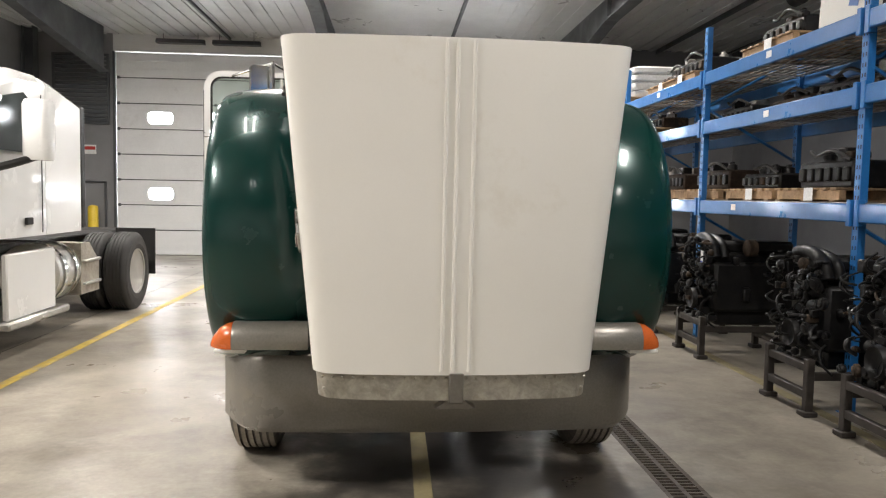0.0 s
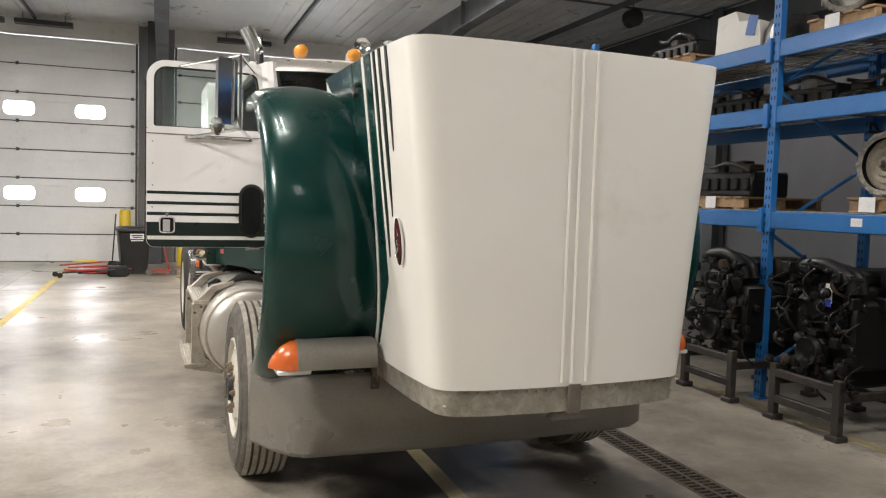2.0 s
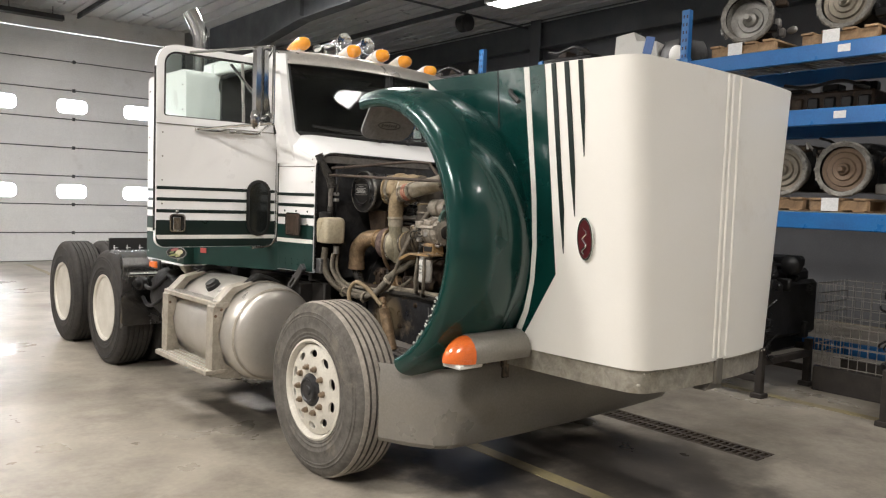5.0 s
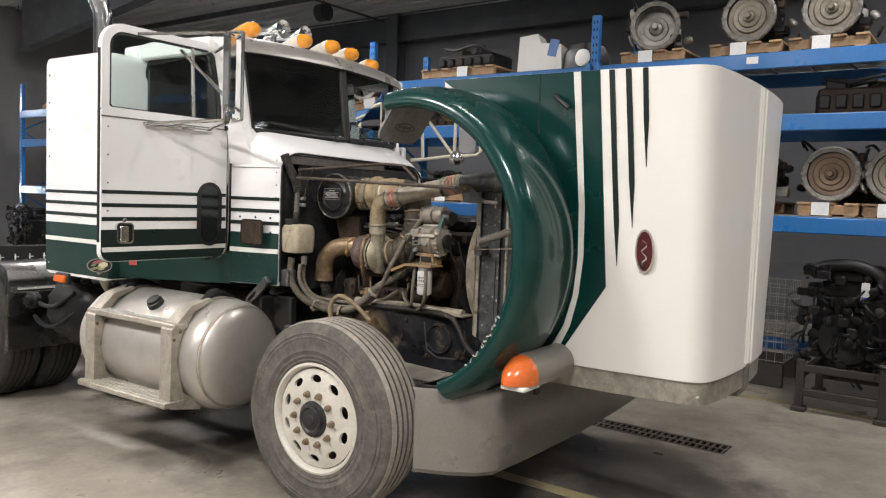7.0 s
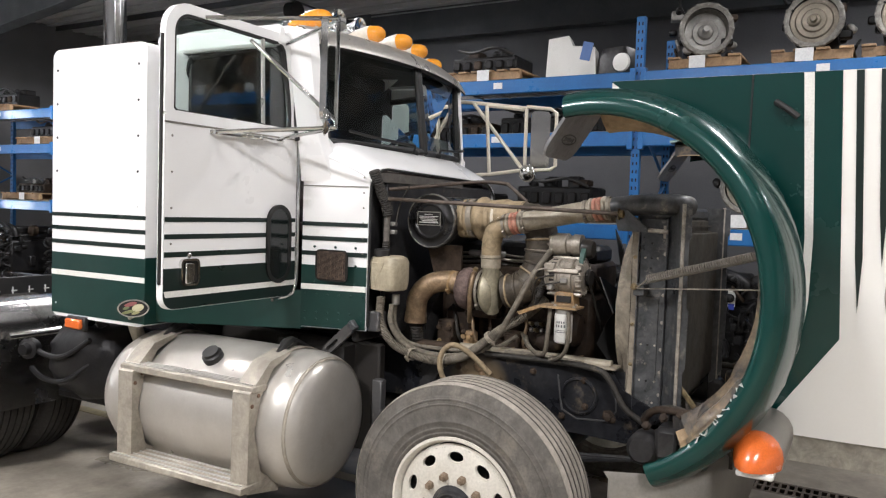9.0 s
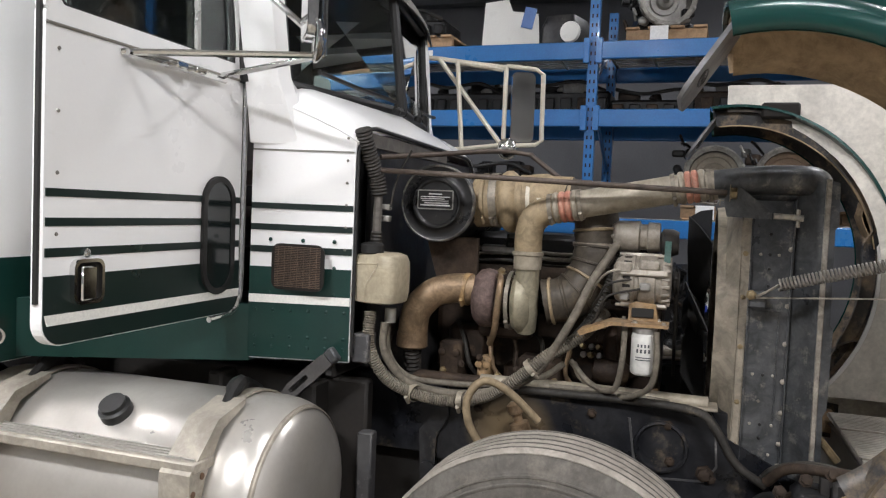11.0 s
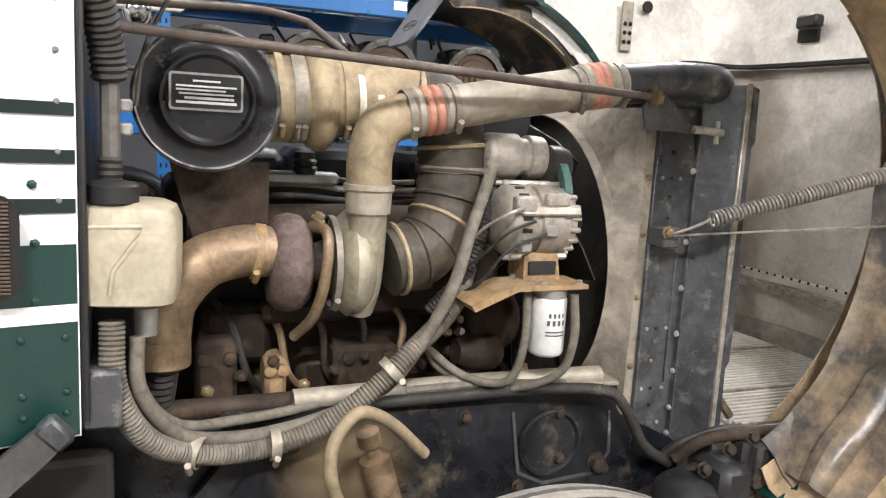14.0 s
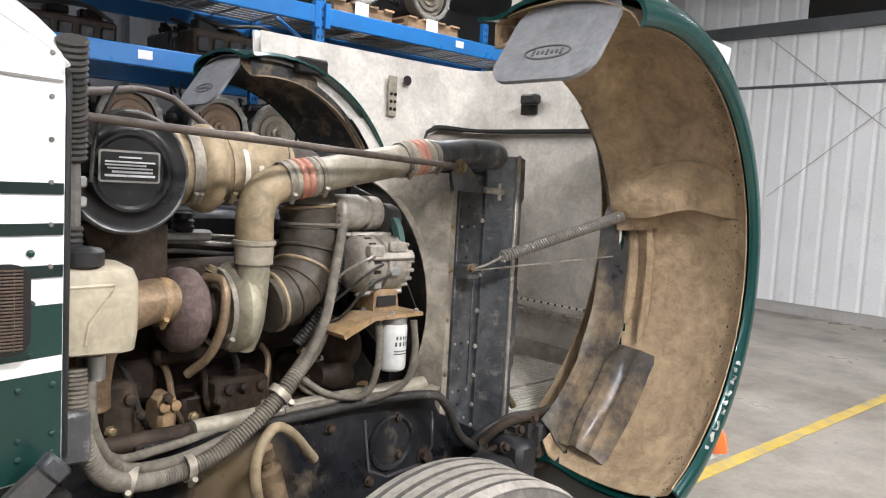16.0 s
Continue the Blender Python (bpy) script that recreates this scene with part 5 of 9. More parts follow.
g.lathe([(0, 0.012), (0.006, 0.012), (0.010, 0.006)], (LX, DYF - 0.003, LZ + 0.072), (0, -1, 0), 12)
part("lock", g, M_CHROME, lt)
for x in (-1.1, -1.19):
    g = Geo()
    g.box(x, DYF - 0.03, 1.985, 0.05, 0.05, 0.02, 0.004)
    part("mirror_foot", g, M_CHROME, door)

# mirrors: tall chrome heads on tube arms
def mirror(cx, cy, mx, my, arms, parent, tilt):
    mt = Matrix.Translation((cx, cy, 2.27 if cx < 0 else 2.18)) @ Matrix.Rotation(radians(tilt), 4, "Z")
    g = Geo()
    g.prism(rrect(0.160 if cx < 0 else 0.13, 0.43 if cx < 0 else 0.38, 0.03), "y", -0.014, 0.012, mt)
    h = part("mirror", g, M_CHROME, parent, "tall chrome side mirror on tube arms")
    g = Geo()
    g.prism(rrect(0.148 if cx < 0 else 0.12, 0.41 if cx < 0 else 0.36, 0.025), "y", 0.0125, 0.015, mt)
    part("mirror_glass", g, paint("mirror_silver", (0.85, 0.86, 0.86), (0.83, 0.84, 0.84), 0.03, 1, 3, 0, 60, rough_var=0.01), h)
    g = Geo()
    g.lathe([(-0.026, 0.006), (-0.024, 0.026), (-0.016, 0.046), (-0.004, 0.058), (0.003, 0.060), (0.006, 0.054), (0.007, 0.01)], mt @ Vector((-0.078, -0.01, -0.232)), mt.to_3x3() @ Vector((0, 1, 0)), 20)
    part("round_mirror", g, M_CHROME, h)
    for a in arms:
        g = Geo()
        g.tube(a, 0.010 if cx < 0 else 0.013, 8)
        part("mirror_arm", g, M_CHROME if cx < 0 else M_LAMPBODY, h)
    return h


mirror(-1.15, 5.80, 0, 0, [
    [(-1.06, 5.80, 2.51), (-1.06, 5.80, 2.03)],
    [(-1.06, 5.80, 2.51), (-1.42, DYF, 2.47)], [(-1.06, 5.80, 2.50), (-0.90, DYF, 2.46)], [(-1.06, 5.80, 2.03), (-1.38, DYF, 1.985)], [(-1.06, 5.80, 2.03), (-0.93, DYF, 2.0)], [(-1.06, 5.80, 2.06), (-1.14, DYF, 2.43)], [(-1.38, DYF - 0.02, 1.985), (-0.93, DYF - 0.02, 1.985)]], door, 35)
mirror(1.10, 5.69, 0, 0, [
    [(1.06, 5.78, 2.40), (1.06, 5.78, 1.96)], [(1.06, 5.78, 2.40), (1.10, 5.62, 2.385), (1.12, 5.585, 2.36), (1.12, 5.58, 2.0), (1.10, 5.61, 1.975), (1.06, 5.78, 1.965)],
    [(1.06, 5.78, 2.39), (0.97, 6.15, 2.43), (0.95, 6.40, 2.45)], [(1.06, 5.80, 2.38), (0.93, 6.02, 2.40)], [(1.06, 5.78, 1.97), (0.90, 5.97, 1.93), (0.82, 6.03, 1.92)], [(0.95, 6.13, 2.42), (1.06, 5.80, 1.98)], [(0.93, 6.02, 2.40), (0.90, 5.97, 1.93)]], truck, -62)

# amber torpedo lamps and twin air horns on the roof
for x, y, z in ((-0.575, 6.29, 2.665), (-0.20, 6.20, 2.655), (0.035, 6.165, 2.655), (0.275, 6.20, 2.648), (0.60, 6.28, 2.625)):
    g = Geo()
    prof = [(-0.075, 0.005), (-0.070, 0.022), (-0.055, 0.037), (-0.03, 0.046), (0.012, 0.049)]
    g.lathe(prof, (x, y, z), (0, 1, 0.03), 24)
    cl = part("cab_lamp", g, M_AMBER, truck, "amber torpedo roof marker lamp")
    g = Geo()
    g.lathe([(0.010, 0.050), (0.020, 0.051), (0.06, 0.046), (0.12, 0.034), (0.18, 0.018), (0.21, 0.006)], (x, y, z), (0, 1, -0.06), 24)
    part("lamp_body", g, M_AMBER if x < -0.5 else M_LAMPBODY, cl, "pale bullet-shaped lamp body")
    g = Geo()
    g.box(x, y + 0.07, z - 0.040, 0.045, 0.15, 0.03, 0.01)
    part("lamp_base", g, M_LAMPBODY, cl)
for x in (-0.04, 0.18):
    g = Geo()
    prof = [(0.02, 0.010), (0.012, 0.045), (-0.004, 0.066), (0.0, 0.070), (0.008, 0.070), (0.03, 0.055), (0.08, 0.036), (0.16, 0.022), (0.34, 0.014), (0.38, 0.03), (0.42, 0.03)]
    g.lathe(prof, (x, 6.56, 2.80), (0, 1, 0), 24)
    hn = part("air_horn", g, M_CHROME, truck, "chrome trumpet air horn on the roof")
    for y in (6.66, 6.86):
        g = Geo()
        g.box(x, y, 2.71, 0.025, 0.04, 0.19, 0.004)
        part("horn_bracket", g, M_CHROME, hn)
# exhaust stack
g = Geo()
g.tube(curve([(-0.70, 7.74, 1.0), (-0.70, 7.74, 2.0), (-0.70, 7.74, 2.75), (-0.715, 7.745, 2.93), (-0.79, 7.77, 3.09)]), 0.066, 16)
part("exhaust_pipe", g, M_CHROME, truck, "chrome exhaust stack with a curved tip")

M_RUST_BOLT = paint("rust_brown_bolt", (0.16, 0.09, 0.05), (0.10, 0.06, 0.04), 0.7, 0.1, 9, 0.1, 60)
# fuel tank with straps and step
TX, TZ, TR = -0.965, 0.665, 0.325
g = Geo()
g.lathe([(5.825, 0.02), (5.83, 0.14), (5.845, 0.225), (5.865, 0.27), (5.885, 0.292), (5.915, 0.312), (5.955, 0.322), (5.985, TR), (6.0, 0.3235), (6.01, TR), (6.4, TR), (6.95, TR), (7.02, 0.318), (7.09, 0.28), (7.13, 0.20), (7.145, 0.02)], (TX, 0, TZ), (0, 1, 0), 48)
tank = part("fuel_tank", g, M_TANK, truck, "dull brushed aluminium cylindrical fuel tank")
for y in (6.07, 6.82):
    g = Geo()
    prof = []
    for k in range(19):
        a = radians(-80 + 260 * k / 18)
        prof.append((TX - (TR + 0.008) * math.cos(a), TZ + (TR + 0.008) * math.sin(a)))
    outer = [(TX - 0.34 - 0.07, TZ + 0.24), (TX - 0.34 - 0.07, 0.42), (TX - 0.20, 0.40)]
    g.prism([(TX - 0.30, TZ + 0.15), (TX - 0.22, TZ + 0.27), (TX - 0.10, TZ + TR - 0.005), (TX - 0.10, TZ + TR + 0.012), (TX - 0.24, TZ + 0.305), (TX - 0.37, TZ + 0.18), (TX - 0.375, 0.40), (TX - 0.17, 0.36), (TX - 0.17, 0.40), (TX - 0.29, 0.48), (TX - 0.335, TZ)], "y", y - 0.05, y + 0.05)
    part("tank_bracket", g, M_ALU_DIRTY, tank, "dusty pressed metal tank bracket")
for z, x, w in ((0.425, TX - 0.34, 0.16), (0.86, TX - 0.31, 0.10)):
    g = Geo()
    g.box(x, 6.445, z, w, 0.86, 0.035, 0.006)
    st = part("step", g, M_ALU_DIRTY, tank, "ribbed aluminium step")
    for k in range(4):
        g = Geo()
        g.box(x - w / 2 + 0.02 + k * (w - 0.04) / 3, 6.445, z + 0.02, 0.006, 0.84, 0.008, 0.002)
        part("step_rib", g, M_ALU, st, smooth=0)
g = Geo()
g.lathe([(0, 0.05), (0.03, 0.05), (0.035, 0.04), (0.05, 0.04)], (TX - 0.185, 6.42, TZ + 0.262), (-0.58, 0, 0.82), 20)
part("tank_cap", g, M_BLACK, tank, "black fuel filler cap")
# cab marker lamp, oval plate, quarter fender
g = Geo()
g.box(-1.19, 7.386, 1.005, 0.03, 0.15, 0.075, 0.012)
ml_ = part("marker_lamp", g, M_BLACK, truck, "black framed side marker lamp")
g = Geo()
g.box(-1.212, 7.386, 1.005, 0.03, 0.12, 0.052, 0.012)
part("lens", g, M_ORANGE, ml_, "orange lens")


def oval(a, b, d0, d1):
    g = Geo()
    return g.prism([(a * math.cos(radians(q)), b * math.sin(radians(q))) for q in range(0, 360, 15)], "y", d0, d1)


# oval plate on the corner of the sleeper, on top of a grey pipe
em = Matrix.Translation((-1.222, 6.908, 1.132)) @ Matrix.Rotation(radians(-44), 4, "Z")
plate = part("oval_plate", oval(0.076, 0.046, -0.004, 0.016), M_CHROME, truck, "oval emblem plate with a bright rim", em)
part("plate_face", oval(0.068, 0.039, -0.008, -0.003), M_BLACK, plate, "black face of the oval plate")
for dx, dz, a, b, c in ((-0.012, 0.022, 0.030, 0.010, (0.30, 0.10, 0.10)), (0.022, 0.004, 0.028, 0.018, (0.60, 0.56, 0.36)), (-0.020, -0.016, 0.034, 0.008, (0.22, 0.24, 0.10)), (0.012, -0.022, 0.020, 0.007, (0.34, 0.33, 0.16)), (-0.034, 0.002, 0.016, 0.007, (0.16, 0.20, 0.09))):
    ob = part("emblem_shape", oval(a, b, -0.0105, -0.007), paint("emblem_tone", c, None, 0.5), plate, smooth=0)
    ob.matrix_basis = Matrix.Translation((dx, 0, dz)) @ Matrix.Rotation(radians(-14), 4, "Y")
g = Geo()
g.tube(curve([(-1.165, 6.97, 1.10), (-1.12, 7.02, 1.03), (-1.03, 7.10, 0.95), (-0.94, 7.18, 0.87)], 5), 0.035, 14)
part("drain_pipe", g, M_ALU_DIRTY, truck, "dusty grey pipe under the sleeper")
g = Geo()
SD = Vector((0.79 - 1.178, 7.03 - 6.185, 0)).normalized()
sm = Matrix.Translation((-1.071, 6.783, 1.155)) @ Matrix.Rotation(math.atan2(SD.y, SD.x), 4, "Z")
g.box(0, 0.002, 0, 0.055, 0.004, 0.035, 0.001, sm)
part("sticker", g, paint("red_sticker", (0.42, 0.05, 0.05), (0.5, 0.12, 0.10), 0.5), truck, "small faded red sticker", smooth=0)
# black straps and hose ends on top of the tank
for y in (6.07, 6.82):
    pipe_pts = [(TX - 0.13, y, TZ + 0.315), (TX - 0.05, y + 0.02, TZ + 0.355), (TX + 0.05, y + 0.05, TZ + 0.345), (TX + 0.15, y + 0.06, TZ + 0.30)]
    g = Geo()
    g.tube(curve(pipe_pts, 5), [0.018] * 4 + [0.026] * 5 + [0.020] * 7, 8)
    part("strap_end", g, M_BLACK, tank, "black rubber strap over the tank")
    g = Geo()
    g.lathe([(TR * 0, TR + 0.004), (0.0, TR + 0.010), (0.045, TR + 0.010), (0.045, TR + 0.004)], (TX, y - 0.022, TZ), (0, 1, 0), 48, cap=False)
    part("tank_strap", g, M_ALU_DIRTY, tank, "thin metal strap round the tank")
g = Geo()
g.lathe([(0.0, 0.2925), (0.004, 0.2985), (0.010, 0.2985), (0.014, 0.3035)], (TX, 5.880, TZ), (0, 1, 0), 48, cap=False)
part("end_seam", g, M_ALU_DIRTY, tank, "rolled seam of the tank end")
# rivets along the tank brackets
for y in (6.07, 6.82):
    for dx, z in ((-0.355, 0.79), (-0.315, 0.83)):
        g = Geo()
        g.lathe([(0, 0.010), (0.003, 0.009), (0.005, 0.005)], (TX + dx, y - 0.051, z), (0, -1, 0), 10)
        part("bracket_bolt", g, M_RUST_BOLT, tank)


# ---- engine bay ----
M_DUCT = paint("dusty_beige_duct", (0.38, 0.295, 0.18), (0.26, 0.20, 0.12), 0.6, 0.1, 7, 0.05, 60, (0.22, 0.18, 0.12), 0.15, dirt_scale=8, grime=0.45, spec=0.4)
M_PIPE = paint("dusty_grey_pipe", (0.40, 0.355, 0.28), (0.30, 0.265, 0.20), 0.5, 0.25, 6, 0.05, 60, (0.42, 0.36, 0.27), 0.2, dirt_scale=7, grime=0.4, spec=0.4)
M_HOSE_RED = paint("faded_red_silicone", (0.42, 0.15, 0.10), (0.50, 0.28, 0.20), 0.6, 0, 14, 0.06, 80, (0.45, 0.38, 0.28), 0.2, dirt_scale=12, grime=0.4, spec=0.4)
M_RUST = paint("rusty_cast_iron", (0.070, 0.047, 0.030), (0.028, 0.020, 0.015), 0.7, 0.1, 9, 0.15, 60, (0.16, 0.11, 0.06), 0.12, dirt_scale=8, grime=0.6, spec=0.28)
M_MAROON = paint("heat_stained_turbine_iron", (0.165, 0.118, 0.104), (0.115, 0.082, 0.072), 0.7, 0.15, 12, 0.12, 80, grime=0.6, spec=0.28)
M_EXH = paint("heat_tanned_exhaust_pipe", (0.36, 0.26, 0.16), (0.25, 0.17, 0.10), 0.45, 0.45, 7, 0.05, 60, (0.13, 0.08, 0.05), 0.12, dirt_scale=9, grime=0.6, spec=0.4)
M_HOSE = paint("dusty_grey_hose", (0.19, 0.165, 0.125), (0.13, 0.115, 0.09), 0.7, 0, 10, 0.05, 80, grime=0.6, spec=0.4)
M_HOSE_DK = paint("black_rubber_hose", (0.03, 0.028, 0.025), (0.05, 0.045, 0.038), 0.6, 0, 10, 0.05, 80, DUST, 0.08, dirt_scale=9, grime=0.6, spec=0.28)
M_BLOCK = paint("greasy_brown_engine_block", (0.044, 0.028, 0.018), (0.016, 0.011, 0.008), 0.6, 0.1, 7, 0.25, 35, (0.17, 0.11, 0.06), 0.12, dirt_scale=7, grime=0.6, spec=0.28)
M_ELBOW = paint("dusty_dark_rubber", (0.085, 0.07, 0.05), (0.045, 0.038, 0.03), 0.55, 0, 7, 0.05, 80, (0.22, 0.175, 0.115), 0.12, dirt_scale=6, grime=0.6, spec=0.28)
M_CLEANER = paint("scuffed_black_steel", (0.010, 0.010, 0.011), (0.022, 0.021, 0.020), 0.30, 0.1, 6, 0.04, 60, (0.20, 0.18, 0.15), 0.07, dirt_scale=11, grime=0.5, spec=0.45)
M_PLASTIC = paint("yellowed_plastic", (0.47, 0.415, 0.305), (0.37, 0.32, 0.22), 0.4, 0, 5, 0.01, 60, (0.22, 0.16, 0.09), 0.12, grime=0.3, spec=0.4)
M_ALT = paint("dull_cast_aluminium", (0.41, 0.37, 0.31), (0.29, 0.26, 0.215), 0.5, 0.4, 9, 0.06, 80, (0.17, 0.13, 0.09), 0.10, dirt_scale=12, grime=0.45, spec=0.4)
M_SHROUD = paint("dusty_grey_shroud", (0.33, 0.29, 0.225), (0.22, 0.19, 0.145), 0.6, 0.05, 4, 0.05, 60, (0.12, 0.105, 0.085), 0.10, dirt_scale=6, grime=0.6, spec=0.4)
M_RADSIDE = paint("scuffed_dark_radiator_frame", (0.06, 0.065, 0.07), (0.115, 0.117, 0.118), 0.38, 0.35, 5, 0.05, 70, (0.40, 0.37, 0.32), 0.17, dirt_scale=16, grime=0.6, spec=0.4)
M_BARE = paint("bare_metal_edge", (0.50, 0.46, 0.40), (0.34, 0.31, 0.26), 0.42, 0.5, 9, 0.06, 70, grime=0.6, spec=0.4)
M_FIN = paint("radiator_fins", (0.05, 0.046, 0.04), (0.075, 0.066, 0.052), 0.7, 0.2, 6, 0.1, 200, grime=0.6, spec=0.28)
M_BRASS = paint("old_brass", (0.30, 0.23, 0.12), (0.22, 0.17, 0.10), 0.5, 0.6, 9, 0.05, 70, grime=0.6, spec=0.4)
M_OCHRE = paint("ochre_bracket", (0.36, 0.23, 0.10), (0.26, 0.175, 0.10), 0.6, 0, 9, 0.08, 70, (0.40, 0.32, 0.22), 0.25, dirt_scale=9, grime=0.6, spec=0.4)
M_MUD = paint("caked_brown_mud", (0.44, 0.325, 0.20), (0.33, 0.24, 0.145), 0.9, 0, 4, 0.8, 38, (0.15, 0.115, 0.078), 0.16, dirt_scale=7, grime=0.45, spec=0.28)
M_MUD_SMOOTH = paint("mud_washed_black_plastic", (0.022, 0.023, 0.026), (0.05, 0.046, 0.041), 0.55, 0, 4, 0.05, 60, (0.30, 0.22, 0.135), 0.42, dirt_scale=6, grime=0.6, spec=0.28)
M_INNER = paint("grimy_white_hood_inside", (0.66, 0.625, 0.555), (0.52, 0.485, 0.42), 0.5, 0, 2.2, 0.03, 60, (0.26, 0.225, 0.18), 0.12, dirt_scale=2.6, grime=0.3, spec=0.4)


M_FLAKY = paint("flaking_black_paint", (0.05, 0.05, 0.053), (0.08, 0.078, 0.076), 0.45, 0.1, 6, 0.05, 60, (0.46, 0.44, 0.41), 0.30, dirt_scale=11)
M_OLIVE = paint("dusty_olive_casting", (0.34, 0.305, 0.215), (0.24, 0.215, 0.15), 0.5, 0.15, 7, 0.05, 60, (0.42, 0.37, 0.27), 0.12, dirt_scale=6, grime=0.5)
M_ROD = paint("brown_grey_painted_rod", (0.115, 0.088, 0.070), (0.075, 0.058, 0.047), 0.55, 0.1, 12, 0.05, 80, grime=0.4, spec=0.4)
M_PALE = paint("pale_worn_band", (0.62, 0.57, 0.47), (0.48, 0.43, 0.34), 0.5, 0.2, 12, 0.05, 80, grime=0.4)
M_SPRING = paint("dull_spring_steel", (0.36, 0.335, 0.30), (0.25, 0.23, 0.20), 0.42, 0.5, 12, 0.03, 80, grime=0.3)
M_CLAMP = paint("dull_clamp_steel", (0.30, 0.265, 0.21), (0.20, 0.175, 0.14), 0.5, 0.35, 9, 0.05, 70, grime=0.5)


def pipe(name, pts, r, mat, parent, label="", n=16, steps=6):
    g = Geo()
    g.tube(curve(pts, steps), r, n)
    return part(name, g, mat, parent, label)


def corrugated(name, pts, r, mat, parent, label="", pitch=0.008, n=12):
    """A ribbed hose."""
    path = curve(pts, 10)
    dist = [0.0]
    for a, b in zip(path, path[1:]):
        dist.append(dist[-1] + (b - a).length)
    total, out, rr, s, k, j = dist[-1], [], [], 0.0, 0, 0
    while s <= total:
        while j < len(dist) - 2 and dist[j + 1] < s:
            j += 1
        t = (s - dist[j]) / max(dist[j + 1] - dist[j], 1e-9)
        out.append(path[j].lerp(path[j + 1], min(1, t)))
        rr.append(r if k % 2 else r * 0.86)
        s += pitch / 2
        k += 1
    g = Geo()
    g.tube(out, rr, n)
    return part(name, g, mat, parent, label, smooth=30)


def clamp(p, axis, r, parent, w=0.014, mat=None):
    """A band clamp with its screw housing."""
    a = Vector(axis).normalized()
    g = Geo()
    g.lathe([(-w / 2, r), (-w / 2, r + 0.003), (w / 2, r + 0.003), (w / 2, r)], p, a, 28, cap=False)
    o = a.orthogonal().normalized()
    if o.x > 0:
        o = -o
    q = Vector(p) + o * (r + 0.008)
    g.tube([q - a.cross(o) * 0.016, q + a.cross(o) * 0.016], 0.007, 8)
    return part("clamp", g, mat or M_CLAMP, parent, "band clamp")


def bolt(p, axis, r, parent, mat=None, name="bolt"):
    g = Geo()
    g.lathe([(0, r * 1.5), (0.002, r * 1.5), (0.0025, r), (r * 1.1, r), (r * 1.25, r * 0.7)], p, axis, 6)
    return part(name, g, mat or M_BARE, parent)


# block, head and covers
g = Geo()
g.box(0.02, 5.28, 1.09, 0.44, 0.86, 0.40, 0.03)
g.box(0.02, 5.30, 0.84, 0.34, 0.78, 0.16, 0.03)
block_part = part("engine", g, M_BLOCK, truck, "greasy brown-black diesel engine block")
g = Geo()
g.box(0.02, 5.28, 1.36, 0.38, 0.84, 0.15, 0.02)
part("cylinder_head", g, M_BLOCK, block_part)
for k in range(3):
    g = Geo()
    g.box(0.02, 5.00 + 0.275 * k, 1.475, 0.30, 0.25, 0.09, 0.03)
    part("rocker_cover", g, M_ENGINE, block_part)
for k in range(6):
    g = Geo()
    g.tube([(-0.20, 4.94 + k * 0.135, 1.36), (-0.27, 4.95 + k * 0.135, 1.36)], 0.03, 10)
    part("exhaust_port", g, M_RUST, block_part)
g = Geo()
g.tube([(-0.28, 4.90, 1.36), (-0.29, 5.28, 1.36), (-0.28, 5.66, 1.36)], [0.04, 0.048, 0.04], 14)
part("exhaust_manifold", g, M_RUST, block_part, "rusty exhaust manifold")
g = Geo()
g.box(-0.24, 5.15, 1.19, 0.10, 0.30, 0.12, 0.02)
part("oil_cooler", g, M_BLOCK, block_part)
for y0, z0, sx, sy, sz in ((5.55, 1.10, 0.12, 0.16, 0.14), (5.34, 0.98, 0.10, 0.14, 0.12), (5.02, 1.02, 0.12, 0.12, 0.16), (5.64, 0.94, 0.10, 0.14, 0.10)):
    g = Geo()
    g.box(-0.23, y0, z0, sx, sy, sz, 0.02)
    part("engine_housing", g, M_BLOCK, block_part)
for k in range(14):
    bolt((-0.205, 4.90 + k * 0.06, 1.285), (-1, 0, 0), 0.008, block_part, M_BLOCK)
for k in range(14):
    bolt((-0.205, 4.90 + k * 0.06, 0.915), (-1, 0, 0), 0.008, block_part, M_BLOCK)
for y0, z0, sx, sy, sz, mt in ((5.60, 1.03, 0.10, 0.09, 0.16, M_RUST), (5.47, 1.01, 0.09, 0.05, 0.10, M_OCHRE), (5.26, 1.03, 0.10, 0.16, 0.10, M_RUST), (5.40, 1.16, 0.06, 0.20, 0.05, M_BLOCK), (5.12, 0.94, 0.08, 0.22, 0.08, M_RUST)):
    g = Geo()
    g.box(-0.30, y0, z0, sx, sy, sz, 0.012)
    for q in (-1, 1):
        g.lathe([(0, 0.014), (0.012, 0.014), (0.014, 0.008)], (-0.30 - sx / 2, y0 + q * sy * 0.3, z0 + sz * 0.25), (-1, 0, 0), 8)
    part("engine_housing", g, mt, block_part)
for q in range(5):
    pipe("oil_line", [(-0.26, 5.60 - q * 0.10, 1.18 - 0.02 * (q % 2)), (-0.30, 5.56 - q * 0.10, 1.12), (-0.31, 5.53 - q * 0.09, 1.02), (-0.26, 5.48 - q * 0.09, 0.95)], 0.009, (M_HOSE_DK, M_EXH, M_RUST)[q % 3], block_part, n=8)
for q in range(9):
    bolt((-0.36, 5.62 - q * 0.07, 1.00 + 0.03 * (q % 3)), (-1, 0.2, 0.1), 0.010, block_part, M_BRASS if q % 3 == 0 else M_RUST)
